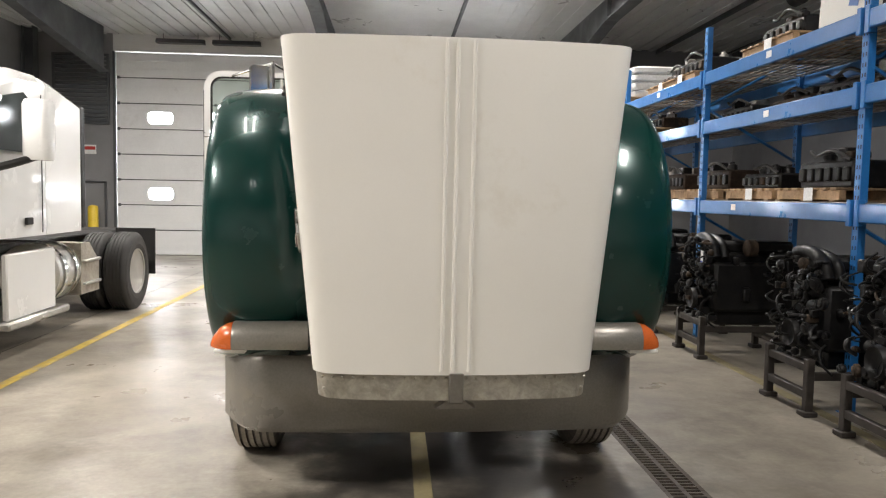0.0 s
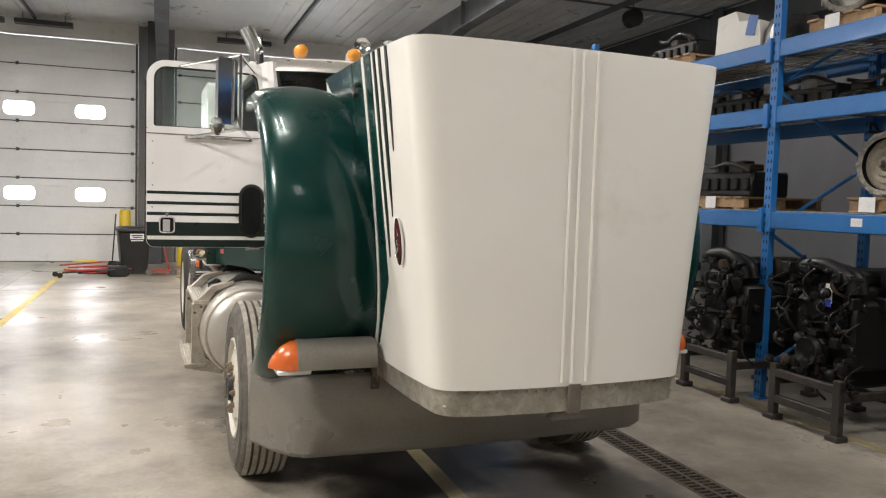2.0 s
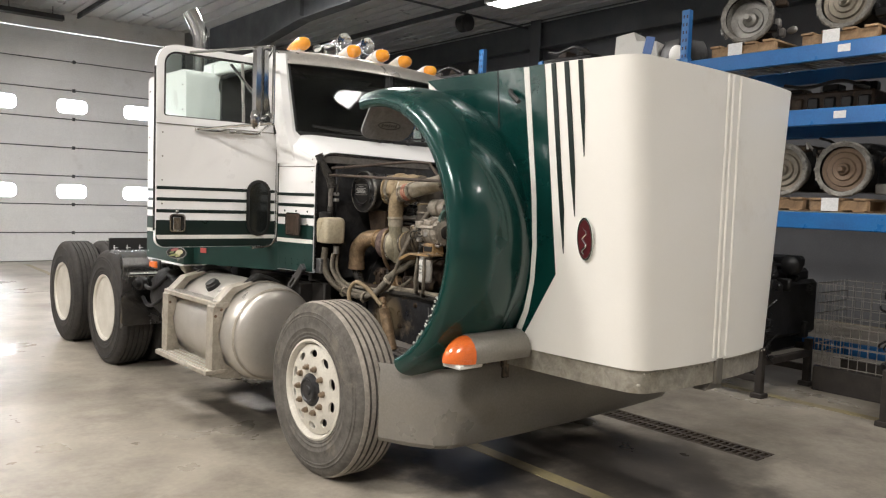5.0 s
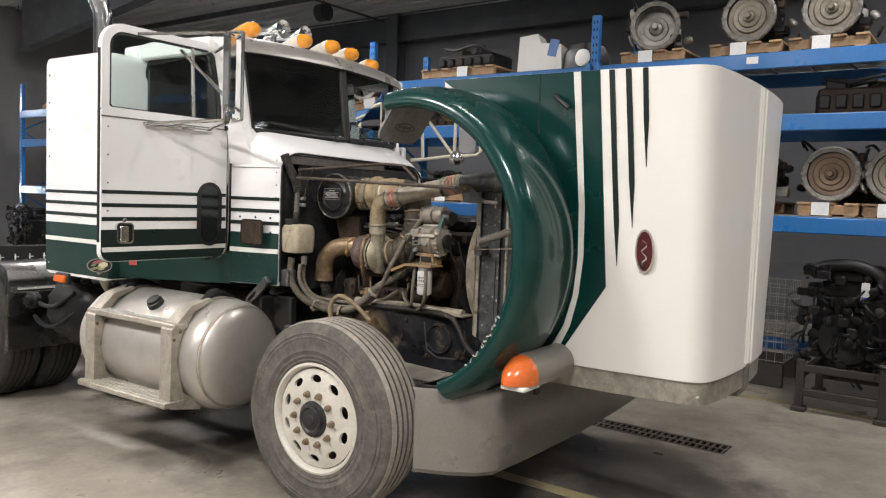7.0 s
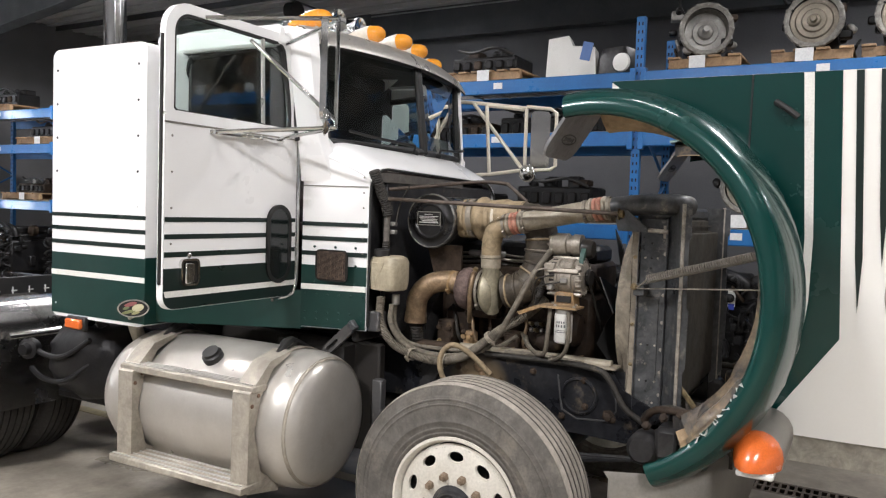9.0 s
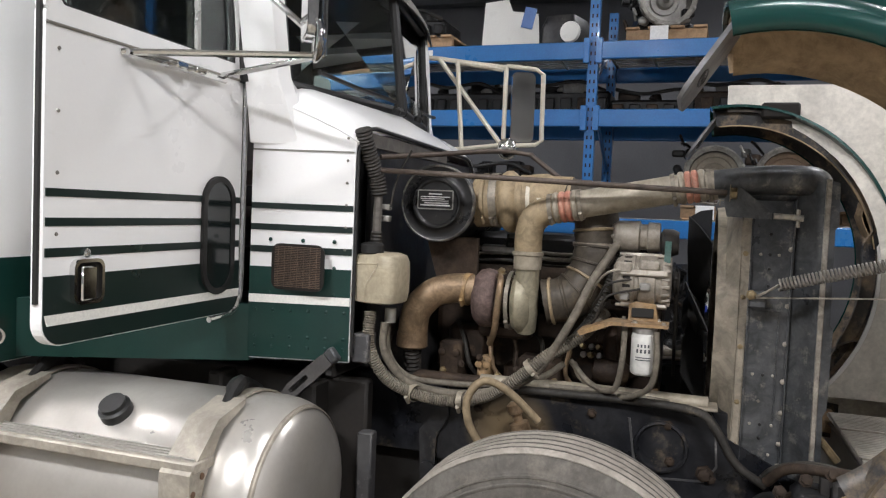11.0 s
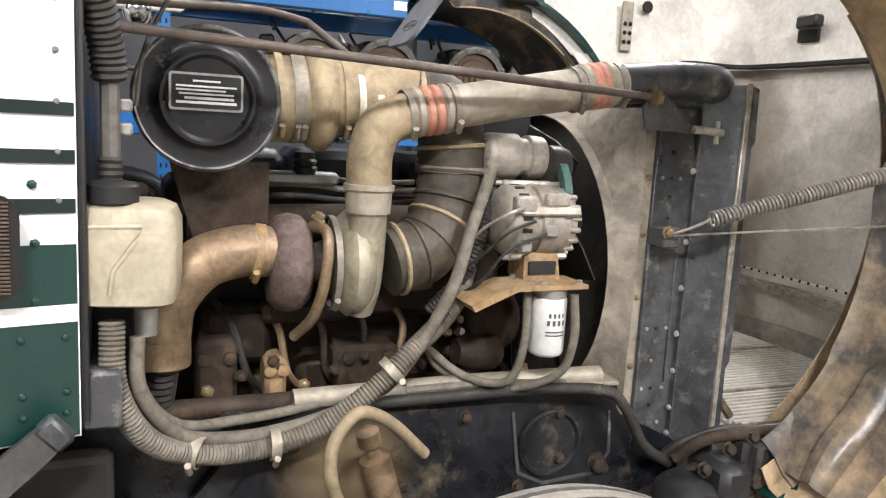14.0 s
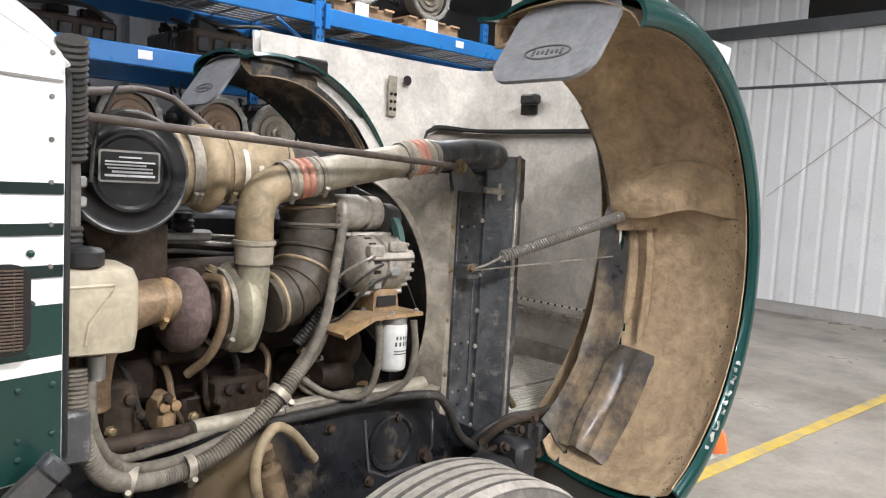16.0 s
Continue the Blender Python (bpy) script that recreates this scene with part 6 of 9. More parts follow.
# fuel lines and rails over the head
for z, dx, mt in ((1.455, -0.22, M_BARE), (1.435, -0.235, M_BARE), (1.41, -0.25, M_HOSE_DK)):
    pipe("fuel_line", [(dx, 5.58, z), (dx, 5.42, z + 0.01), (dx, 5.25, z - 0.004), (dx, 5.12, z)], 0.007, mt, block_part, n=8)
g = Geo()
g.box(-0.24, 5.42, 1.46, 0.05, 0.20, 0.03, 0.008)
part("sensor_block", g, M_CAST, block_part)
g = Geo()
g.lathe([(0, 0.025), (0.015, 0.03), (0.02, 0.024), (0.03, 0.03), (0.036, 0.024), (0.05, 0.024), (0.055, 0.01)], (-0.25, 5.40, 1.47), (0, 0, 1), 16)
part("vent_cap", g, M_BLACK, block_part)

# air cleaner canister, lying across the bay
AC = (5.632, 1.622)
g = Geo()
g.lathe([(-0.478, 0.02), (-0.478, 0.075), (-0.484, 0.082), (-0.484, 0.088), (-0.472, 0.096), (-0.466, 0.112), (-0.472, 0.131), (-0.466, 0.138), (-0.452, 0.138), (-0.446, 0.130), (-0.42, 0.126), (-0.405, 0.126), (-0.40, 0.130), (-0.39, 0.130), (-0.385, 0.126), (0.15, 0.126), (0.16, 0.10)], (0, *AC), (1, 0, 0), 56)
ac = part("air_cleaner", g, M_CLEANER, truck, "black round air cleaner housing with a service label")
g = Geo()
g.prism(rrect(0.135, 0.070, 0.006, 3, AC[0] + 0.004, AC[1] + 0.012), "x", -0.4845, -0.4825)
lb = part("label_plate", g, M_CAST, ac, "grey printed service label")
g = Geo()
g.prism(rrect(0.126, 0.061, 0.004, 3, AC[0] + 0.004, AC[1] + 0.012), "x", -0.486, -0.4846)
part("label_field", g, M_BLACK, lb, smooth=0)
for z, w, dy in ((0.026, 0.05, 0.0), (0.016, 0.11, 0.0), (0.009, 0.09, 0.01), (0.002, 0.10, 0.0), (-0.006, 0.09, -0.005), (-0.014, 0.11, 0.0)):
    g = Geo()
    g.box(-0.4865, AC[0] + 0.004 + dy, AC[1] + 0.006 + z, 0.001, w, 0.0035 if z > 0.0 else 0.005, 0.0002)
    part("label_line", g, M_PAPER, lb, "", smooth=0)
g = Geo()
g.prism([(5.50, 1.50), (5.70, 1.50), (5.64, 1.30), (5.50, 1.26)], "x", -0.38, -0.36)
part("cleaner_bracket", g, M_RUST, ac, "rust-brown support bracket")
g = Geo()
g.lathe([(-0.4735, 0.1300), (-0.4750, 0.1335), (-0.4700, 0.1390), (-0.4560, 0.1390)], (0, *AC), (1, 0, 0), 56, cap=False)
part("worn_rim", g, paint("worn_rim_paint", (0.05, 0.05, 0.05), (0.20, 0.19, 0.17), 0.4, 0.4, 30, 0.03, 90, contrast=0.25), ac, "paint-worn edge of the lid")
# intake duct from the cleaner to the turbo
duct = pipe("intake_duct", [(-0.33, 5.52, 1.632), (-0.335, 5.40, 1.640), (-0.34, 5.28, 1.655), (-0.34, 5.17, 1.655)], [0.092] * 6 + [0.098] * 2 + [0.088] * 6 + [0.080] * 5, M_DUCT, truck, "dusty beige ribbed air intake hose", 24)
for y, r, mt in ((5.485, 0.095, M_DUCT), (5.452, 0.097, M_CLAMP), (5.438, 0.097, M_CLAMP), (5.345, 0.093, M_DUCT), (5.315, 0.093, M_PALE), (5.275, 0.091, M_PALE)):
    clamp((-0.335, y, 1.642), (0, -1, 0.06), r, duct, 0.014, mt)
g = Geo()
g.lathe([(0, 0.094), (0.010, 0.106), (0.024, 0.113), (0.040, 0.113), (0.052, 0.104), (0.062, 0.092)], (-0.335, 5.425, 1.637), (0, -1, 0.06), 32, cap=False)
part("duct_bulge", g, M_DUCT, duct)
big = curve([(-0.34, 5.19, 1.655), (-0.345, 5.10, 1.63), (-0.35, 5.075, 1.52), (-0.365, 5.09, 1.40), (-0.39, 5.15, 1.315), (-0.40, 5.24, 1.29)], 8)
g = Geo()
g.tube(big, [0.078 + 0.004 * (k % 5 == 0) for k in range(len(big))], 24)
elbow = part("intake_elbow", g, M_ELBOW, truck, "black rubber intake elbow with moulded ribs")
for k in range(7):
    a = big[14 + 4 * k if 14 + 4 * k < len(big) - 1 else len(big) - 2]
    d = big[min(15 + 4 * k, len(big) - 1)] - a
    if d.length > 0:
        g = Geo()
        g.lathe([(-0.006, 0.079), (-0.003, 0.085), (0.003, 0.085), (0.006, 0.079)], a, d, 28, cap=False)
        part("elbow_rib", g, M_DUCT if k % 3 == 0 else M_ELBOW, elbow)
clamp((-0.35, 5.075, 1.50), (0, 0, 1), 0.082, elbow)

# turbocharger
turbo = Geo()
turbo.lathe([(-0.045, 0.05), (-0.042, 0.085), (-0.025, 0.103), (0.0, 0.108), (0.025, 0.103), (0.042, 0.085), (0.045, 0.05)], (-0.37, 5.456, 1.285), (0, 1, 0), 36)
turbo_part = part("turbocharger", turbo, M_MAROON, truck, "heat-stained turbocharger turbine housing")
g = Geo()
g.lathe([(0, 0.055), (0.02, 0.045), (0.06, 0.04), (0.08, 0.05)], (-0.375, 5.37, 1.285), (0, 1, 0), 24)
part("bearing_housing", g, M_RUST, turbo_part)
g = Geo()
g.lathe([(0, 0.078), (0.006, 0.098), (0.03, 0.118), (0.05, 0.118), (0.07, 0.10), (0.08, 0.06)], (-0.385, 5.28, 1.285), (0, 1, 0), 36)
comp = part("compressor_housing", g, M_OLIVE, turbo_part, "cast aluminium compressor housing")
clamp((-0.38, 5.365, 1.285), (0, 1, 0), 0.102, comp)
for k in range(8):
    a = k * math.pi / 4
    bolt((-0.385 + 0.09 * math.cos(a), 5.362, 1.285 + 0.09 * math.sin(a)), (0, 1, 0), 0.007, comp)
pipe("oil_feed_line", [(-0.40, 5.41, 1.37), (-0.46, 5.39, 1.36), (-0.475, 5.395, 1.27), (-0.44, 5.41, 1.18), (-0.38, 5.44, 1.12)], 0.012, M_EXH, turbo_part, "copper-brown oil line", 10)
bolt((-0.41, 5.40, 1.385), (-0.3, -0.4, 1), 0.012, turbo_part, M_BRASS)
clamp((-0.405, 5.525, 1.315), (0.1, 1, 0.1), 0.056, turbo_part, 0.022, M_OCHRE)
ex = pipe("exhaust_elbow", [(-0.40, 5.505, 1.315), (-0.415, 5.56, 1.318), (-0.44, 5.640, 1.297), (-0.455, 5.70, 1.23), (-0.45, 5.715, 1.14)], 0.054, M_EXH, turbo_part, "heat-tanned exhaust elbow", 22)
g = Geo()
g.lathe([(0, 0.056), (0.05, 0.058), (0.055, 0.052)], (-0.45, 5.715, 1.148), (0, 0.03, -1), 22)
part("exhaust_sleeve", g, M_EXH, ex)
corrugated("exhaust_flex", [(-0.45, 5.715, 1.10), (-0.43, 5.72, 1.04), (-0.40, 5.73, 0.97)], 0.035, M_HOSE_DK, ex, "", 0.016)
# charge-air pipe: cast riser, beige elbow, long pipe with red couplers
rz = Geo()
rz.tube(curve([(-0.405, 5.305, 1.185), (-0.425, 5.302, 1.24), (-0.44, 5.300, 1.34), (-0.445, 5.300, 1.43)], 5), [0.036, 0.037, 0.038, 0.039, 0.04, 0.041, 0.042, 0.042, 0.042, 0.042, 0.042, 0.042, 0.042, 0.042, 0.042, 0.042], 18)
riser = part("charge_riser", rz, M_OLIVE, turbo_part, "cast aluminium riser pipe")
g = Geo()
g.lathe([(0, 0.048), (0.045, 0.050), (0.05, 0.055), (0.06, 0.055), (0.062, 0.05)], (-0.445, 5.30, 1.405), (0, 0, 1), 24)
part("riser_collar", g, M_PIPE, riser)
pipe("charge_elbow", [(-0.445, 5.30, 1.455), (-0.445, 5.30, 1.53), (-0.447, 5.278, 1.588), (-0.45, 5.225, 1.615), (-0.45, 5.18, 1.625)], 0.0485, M_DUCT, riser, "dusty beige rubber elbow", 22)
charge = pipe("charge_pipe", [(-0.45, 5.20, 1.622), (-0.448, 5.05, 1.652), (-0.447, 4.90, 1.682), (-0.45, 4.76, 1.708), (-0.454, 4.69, 1.716)], 0.047, M_PIPE, truck, "dusty grey charge air pipe with faded red couplers", 24)
for y0, z0, n in ((5.205, 1.622, 4), (4.80, 1.702, 4)):
    for k in range(n):
        g = Geo()
        g.lathe([(-0.010, 0.0485), (-0.005, 0.054), (0.005, 0.054), (0.010, 0.0485)], (-0.45, y0 - k * 0.021, z0 + k * 0.0036), (0, -1, 0.18), 26, cap=False)
        part("coupler_rib", g, M_HOSE_RED if k % 3 else M_PIPE, charge, "faded red silicone coupler ring")
for y, z in ((5.225, 1.617), (5.125, 1.637), (4.825, 1.696), (4.715, 1.714)):
    clamp((-0.45, y, z), (0, -1, 0.18), 0.05, charge)
pipe("pipe_end", [(-0.455, 4.70, 1.716), (-0.46, 4.55, 1.733), (-0.455, 4.43, 1.735), (-0.38, 4.39, 1.73)], 0.047, M_RADSIDE, charge, "dark cast pipe into the cooler", 20)

# alternator and compressor with pulleys and belt
ALT = (-0.445, 1.392)
g = Geo()
g.lathe([(4.815, 0.03), (4.817, 0.060), (4.825, 0.074), (4.845, 0.080), (4.85, 0.076), (4.862, 0.076), (4.866, 0.083), (4.915, 0.084), (4.919, 0.077), (4.93, 0.077), (4.934, 0.083), (4.975, 0.081), (4.992, 0.070), (5.002, 0.052), (5.004, 0.02)], (ALT[0], 0, ALT[1]), (0, 1, 0), 40)
alt = part("alternator", g, M_ALT, truck, "dusty cast aluminium alternator with slotted ends")
for k in range(18):
    a = 2 * math.pi * k / 18
    m = Matrix.Translation((ALT[0], 0, ALT[1])) @ Matrix.Rotation(a, 4, "Y")
    g = Geo()
    g.box(0, 4.832, 0.074, 0.010, 0.028, 0.016, 0.002, m)
    part("end_vane", g, M_ALT, alt, smooth=0)
    g = Geo()
    g.box(0, 4.955, 0.079, 0.012, 0.026, 0.008, 0.002, m)
    part("vent_slot", g, M_DARK, alt, smooth=0)
for k in range(4):
    m = Matrix.Translation((ALT[0], 0, ALT[1])) @ Matrix.Rotation(radians(20 + 90 * k), 4, "Y")
    g = Geo()
    g.box(0, 4.90, 0.086, 0.022, 0.15, 0.016, 0.004, m)
    g.tube([m @ Vector((0, 4.83, 0.088)), m @ Vector((0, 4.99, 0.088))], 0.006, 8)
    part("through_bolt", g, M_ALT, alt)
for dz, dy, sx, sy, sz in ((0.045, 4.965, 0.03, 0.05, 0.035), (-0.015, 4.895, 0.024, 0.036, 0.028), (-0.05, 4.96, 0.03, 0.03, 0.025), (0.055, 4.885, 0.02, 0.06, 0.03)):
    g = Geo()
    g.box(-0.522, dy, ALT[1] + dz, sx, sy, sz, 0.005)
    part("terminal_block", g, M_ALT if sy > 0.04 else M_CAST, alt)
for q in range(3):
    pipe("alternator_wire", [(-0.53, 4.97 - 0.03 * q, 1.43 - 0.03 * q), (-0.55, 5.01, 1.42 - 0.04 * q), (-0.50, 5.05, 1.38 - 0.06 * q), (-0.45, 5.08, 1.32 - 0.05 * q)], 0.004, M_HOSE_DK if q else M_BARE, alt, "", 6)
g = Geo()
g.lathe([(0, 0.036), (0.004, 0.040), (0.010, 0.032), (0.016, 0.040), (0.020, 0.036)], (ALT[0], 4.79, ALT[1]), (0, 1, 0), 28)
part("pulley", g, M_DARK, alt)
g = Geo()
g.lathe([(4.86, 0.02), (4.862, 0.050), (4.90, 0.052), (4.904, 0.044), (4.925, 0.044), (4.93, 0.054), (5.00, 0.054), (5.012, 0.045), (5.02, 0.02)], (-0.38, 0, 1.535), (0, 1, 0), 28)
acc = part("air_compressor", g, M_ALT, truck, "cast aluminium accessory compressor")
for k in range(6):
    a = k * math.pi / 3
    bolt((-0.38 + 0.04 * math.cos(a), 5.013, 1.535 + 0.04 * math.sin(a)), (0, 1, 0), 0.006, acc)
g = Geo()
g.lathe([(0, 0.038), (0.02, 0.046), (0.05, 0.046), (0.06, 0.03)], (-0.40, 4.80, 1.52), (0, 1, 0), 22)
part("clutch_hub", g, M_BLACK, acc)
M_TEAL = paint("faded_green_casting", (0.055, 0.12, 0.10), (0.04, 0.08, 0.066), 0.6, 0, 9, 0.06, 80, (0.25, 0.22, 0.16), 0.15, dirt_scale=10, grime=0.6, spec=0.4)
g = Geo()
arc = [(-0.37 + 0.115 * math.cos(radians(b)), 1.44 + 0.115 * math.sin(radians(b))) for b in range(60, 241, 15)]
inn = [(-0.37 + 0.090 * math.cos(radians(b)), 1.44 + 0.090 * math.sin(radians(b))) for b in range(240, 59, -15)]
g.prism(arc + inn, "y", 4.822, 4.842)
part("mounting_bracket", g, M_TEAL, acc, "faded green curved mounting bracket")
g = Geo()
g.tube([(-0.485, 4.80, 1.41), (-0.12, 4.80, 1.02)], 0.006, 6)
g.tube([(-0.41, 4.80, 1.42), (0.05, 4.80, 1.14)], 0.006, 6)
part("drive_belt", g, M_HOSE_DK, alt)
g = Geo()
g.prism([(4.85, 1.262), (4.945, 1.262), (4.945, 1.315), (4.925, 1.325), (4.86, 1.32)], "x", -0.50, -0.42)
part("alternator_bracket", g, M_OCHRE, alt, "ochre-coloured bracket")
g = Geo()
g.box(-0.503, 4.90, 1.29, 0.008, 0.07, 0.03, 0.003)
part("bracket_plate", g, M_BLACK, alt)

# fuel filter on its bracket
g = Geo()
g.prism([(5.10, 1.222), (5.00, 1.262), (4.815, 1.262), (4.815, 1.252), (4.99, 1.250), (5.09, 1.208)], "x", -0.57, -0.46)
fp = part("filter_bracket", g, M_OCHRE, truck, "dusty ochre steel filter bracket")
for y, x in ((4.83, -0.555), (4.85, -0.475), (4.92, -0.555), (4.96, -0.475)):
    bolt((x, y, 1.262), (0, 0, 1), 0.007, fp)
g = Geo()
g.lathe([(0, 0.038), (0.02, 0.040), (0.025, 0.03)], (-0.525, 4.888, 1.228), (0, 0, 1), 20)
part("filter_head", g, M_CAST, fp)
g = Geo()
g.lathe([(0, 0.030), (0.004, 0.037), (0.012, 0.041), (0.125, 0.0415), (0.134, 0.040), (0.138, 0.034)], (-0.525, 4.888, 1.092), (0, 0, 1), 28)
ff = part("fuel_filter", g, paint("white_filter_paint", (0.72, 0.71, 0.67), (0.64, 0.63, 0.58), 0.35, 0, 8, 0.01, 60, DUST, 0.04), fp, "white spin-on fuel filter with small print")
for z, h, hw in ((1.186, 0.010, 26), (1.168, 0.012, 30), (1.152, 0.003, 34), (1.144, 0.003, 34)):
    g = Geo()
    n = 7
    vs = [(-0.525 - 0.0425 * math.cos(radians(-hw + 2 * hw * k / n)), 4.888 + 0.0425 * math.sin(radians(-hw + 2 * hw * k / n)), zz) for zz in (z, z + h) for k in range(n + 1)]
    fs = [(k, k + 1, n + 2 + k, n + 1 + k) for k in range(n) if h < 0.004 or k % 2 == 0]
    g.add(vs, fs)
    part("print_line", g, M_STEEL, ff, smooth=0)
pipe("filter_hose", [(-0.57, 4.85, 1.24), (-0.575, 4.845, 1.14), (-0.555, 4.87, 1.05), (-0.48, 4.97, 1.00), (-0.42, 5.09, 1.03), (-0.38, 5.13, 1.08)], 0.010, M_HOSE, fp, "dusty fuel hose", 10)
pipe("filter_hose", [(-0.535, 4.95, 1.245), (-0.545, 4.955, 1.12), (-0.52, 4.98, 1.03), (-0.46, 5.06, 1.03), (-0.40, 5.14, 1.09)], 0.010, M_HOSE, fp, "dusty fuel hose", 10)
g = Geo()
g.lathe([(0, 0.05), (0.012, 0.085), (0.03, 0.098), (0.045, 0.098), (0.05, 0.090), (0.10, 0.094), (0.115, 0.085), (0.13, 0.088), (0.16, 0.07), (0.17, 0.04)], (-0.31, 5.04, 1.125), (0.08, -1, 0), 30)
wp = part("fuel_pump", g, M_BLOCK, truck, "oily brown ribbed pump housing")
for k in range(10):
    q = 2 * math.pi * k / 10
    bolt((-0.31 + 0.088 * math.cos(q), 5.052, 1.125 + 0.088 * math.sin(q)), (0, 1, 0), 0.007, wp, M_RUST)
g = Geo()
g.lathe([(0, 0.03), (0.03, 0.045), (0.10, 0.045), (0.12, 0.03)], (-0.40, 5.06, 1.07), (0.1, -1, -0.1), 18)
part("pump_body", g, M_BLOCK, wp)
for k in range(6):
    g = Geo()
    a, b = (k % 3) * 0.028, (k // 3) * 0.03
    g.lathe([(0, 0.010), (0.012, 0.012), (0.02, 0.008), (0.03, 0.008)], (-0.37, 5.10 - a, 1.11 + b), (-1, 0.2 * (k % 2), 0.3), 10)
    part("fitting", g, M_BRASS if k % 2 else M_CAST, wp)
g = Geo()
g.tube([(-0.36, 4.86, 1.01), (-0.36, 4.84, 0.93)], 0.018, 10)
part("drain_pipe", g, M_OCHRE, wp)

# fan, shroud and radiator
g = Geo()
SH = (0.0, 1.235)
rings = []
for k in range(48):
    a = 2 * math.pi * k / 48
    c, s = math.cos(a), math.sin(a)
    q = 1 / max(abs(c) / 0.450, abs(s) / 0.432)
    rings.append(((0.432 * c, 4.675, SH[1] + 0.432 * s * 0.95), (0.437 * c, 4.645, SH[1] + 0.437 * s * 0.95), (q * c, 4.605, SH[1] + q * s)))
g.sheet([[r[k] for r in rings] + [rings[0][k]] for k in range(3)], 0.004)
part("fan_shroud", g, M_SHROUD, truck, "dusty grey fan shroud")
g = Geo()
g.lathe([(0, 0.05), (0.02, 0.09), (0.06, 0.09), (0.08, 0.05)], (0, 4.70, SH[1]), (0, 1, 0), 24)
fan = part("fan", g, M_BLACK, truck, "black engine cooling fan")
blade = None
for k in range(8):
    mm = Matrix.Translation((0, 4.735, SH[1])) @ Matrix.Rotation(2 * math.pi * k / 8 + 0.2, 4, "Y")
    if blade is None:
        g = Geo()
        g.sheet([[(-0.05, -0.025, 0.07), (0, 0, 0.07), (0.05, 0.025, 0.07)], [(-0.075, -0.04, 0.25), (0, 0, 0.25), (0.075, 0.04, 0.25)], [(-0.08, -0.04, 0.40), (0, 0, 0.41), (0.08, 0.04, 0.40)]], 0.004)
        blade = part("fan_blade", g, M_BLACK, fan, "", mm)
    else:
        share(blade, mm, fan)
g = Geo()
g.box(0, 4.52, 1.22, 0.85, 0.16, 0.90, 0.006)
rad = part("radiator", g, M_FIN, truck, "dusty finned radiator core")
for k in range(30):
    g = Geo()
    g.box(0, 4.428, 0.80 + k * 0.029, 0.88, 0.006, 0.006, 0.001)
    part("fin_row", g, M_FIN, rad, smooth=0)
g = Geo()
g.box(0, 4.52, 1.70, 0.92, 0.15, 0.06, 0.02)
part("radiator_top_tank", g, M_RADSIDE, rad)
g = Geo()
g.box(0, 4.40, 1.24, 0.80, 0.03, 0.74, 0.005)
cond = part("condenser", g, M_FIN, rad, "dark finned condenser in front of the radiator")
for s in (-1, 1):
    g = Geo()
    g.box(s * 0.442, 4.516, 1.235, 0.008, 0.128, 0.88, 0.002)
    sp = part("radiator_side", g, M_RADSIDE, rad, "scuffed dark steel side channel with bolt holes")
    for y in (4.577, 4.456):
        g = Geo()
        g.box(s * 0.450, y, 1.235, 0.020, 0.006, 0.88, 0.002)
        part("channel_lip", g, M_RADSIDE, sp)
    # flange strip with the shroud bolted to it
    g = Geo()
    g.box(s * 0.446, 4.592, 1.235, 0.006, 0.026, 0.88, 0.002)
    part("shroud_flange", g, M_SHROUD, sp)
    # angled guide plate, its bare edge and the ragged outer flange
    g = Geo()
    rows = [[(s * x, y, z) for x, y in ((0.444, 4.452), (0.450, 4.440), (0.490, 4.405), (0.512, 4.392), (0.518, 4.380))] for z in (0.80, 0.82, 1.1, 1.4, 1.715, 1.735)]
    g.sheet(rows, 0.005 * s)
    part("channel_flange", g, M_RADSIDE, sp)
    g = Geo()
    g.box(s * 0.522, 4.376, 1.275, 0.010, 0.016, 0.93, 0.003)
    part("edge_strip", g, M_BARE, sp, "bare metal edge")
    g = Geo()
    g.prism([(4.370, 1.735), (4.346, 1.728), (4.342, 1.60), (4.352, 1.585), (4.349, 1.30), (4.340, 1.285), (4.343, 1.04), (4.353, 1.02), (4.350, 0.86), (4.372, 0.83)], "x", s * 0.520 - 0.003, s * 0.520 + 0.003)
    part("front_flange", g, M_RADSIDE, sp)
    for z, dys in ((1.565, (0.0,)), (1.50, (-0.027, 0.0, 0.027)), (1.455, (0.0,)), (1.40, (0.0,)), (1.115, (-0.03, 0.0, 0.03)), (1.03, (0.008,)), (0.955, (-0.035, 0.0, 0.03)), (0.91, (0.0,)), (0.86, (-0.03, 0.03))):
        for dy in dys:
            g = Geo()
            g.lathe([(0, 0.005), (0.003, 0.005), (0.004, 0.003)], (s * 0.446, 4.522 + dy, z), (s, 0, 0), 8)
            part("rivet", g, M_BARE if dy else M_BLACK, sp)
    for z in (0.83, 0.90, 1.00, 1.10, 1.22, 1.34, 1.52):
        bolt((s * 0.452, 4.462, z), (s, 0, 0), 0.006, sp)
    for z in (0.88, 1.02, 1.20, 1.36, 1.50):
        bolt((s * 0.449, 4.594, z), (s, 0, 0), 0.006, sp, M_BRASS)
    # shallow stiffening box pressed into the channel
    g = Geo()
    g.box(s * 0.449, 4.522, 1.325, 0.008, 0.085, 0.012, 0.003)
    g.box(s * 0.448, 4.484, 1.15, 0.006, 0.006, 0.36, 0.002)
    part("channel_rib", g, M_RADSIDE, sp)
    g = Geo()
    g.prism([(4.672, 1.665), (4.645, 1.71), (4.62, 1.705), (4.53, 1.632), (4.53, 1.612), (4.66, 1.615)], "x", s * 0.505, s * 0.513)
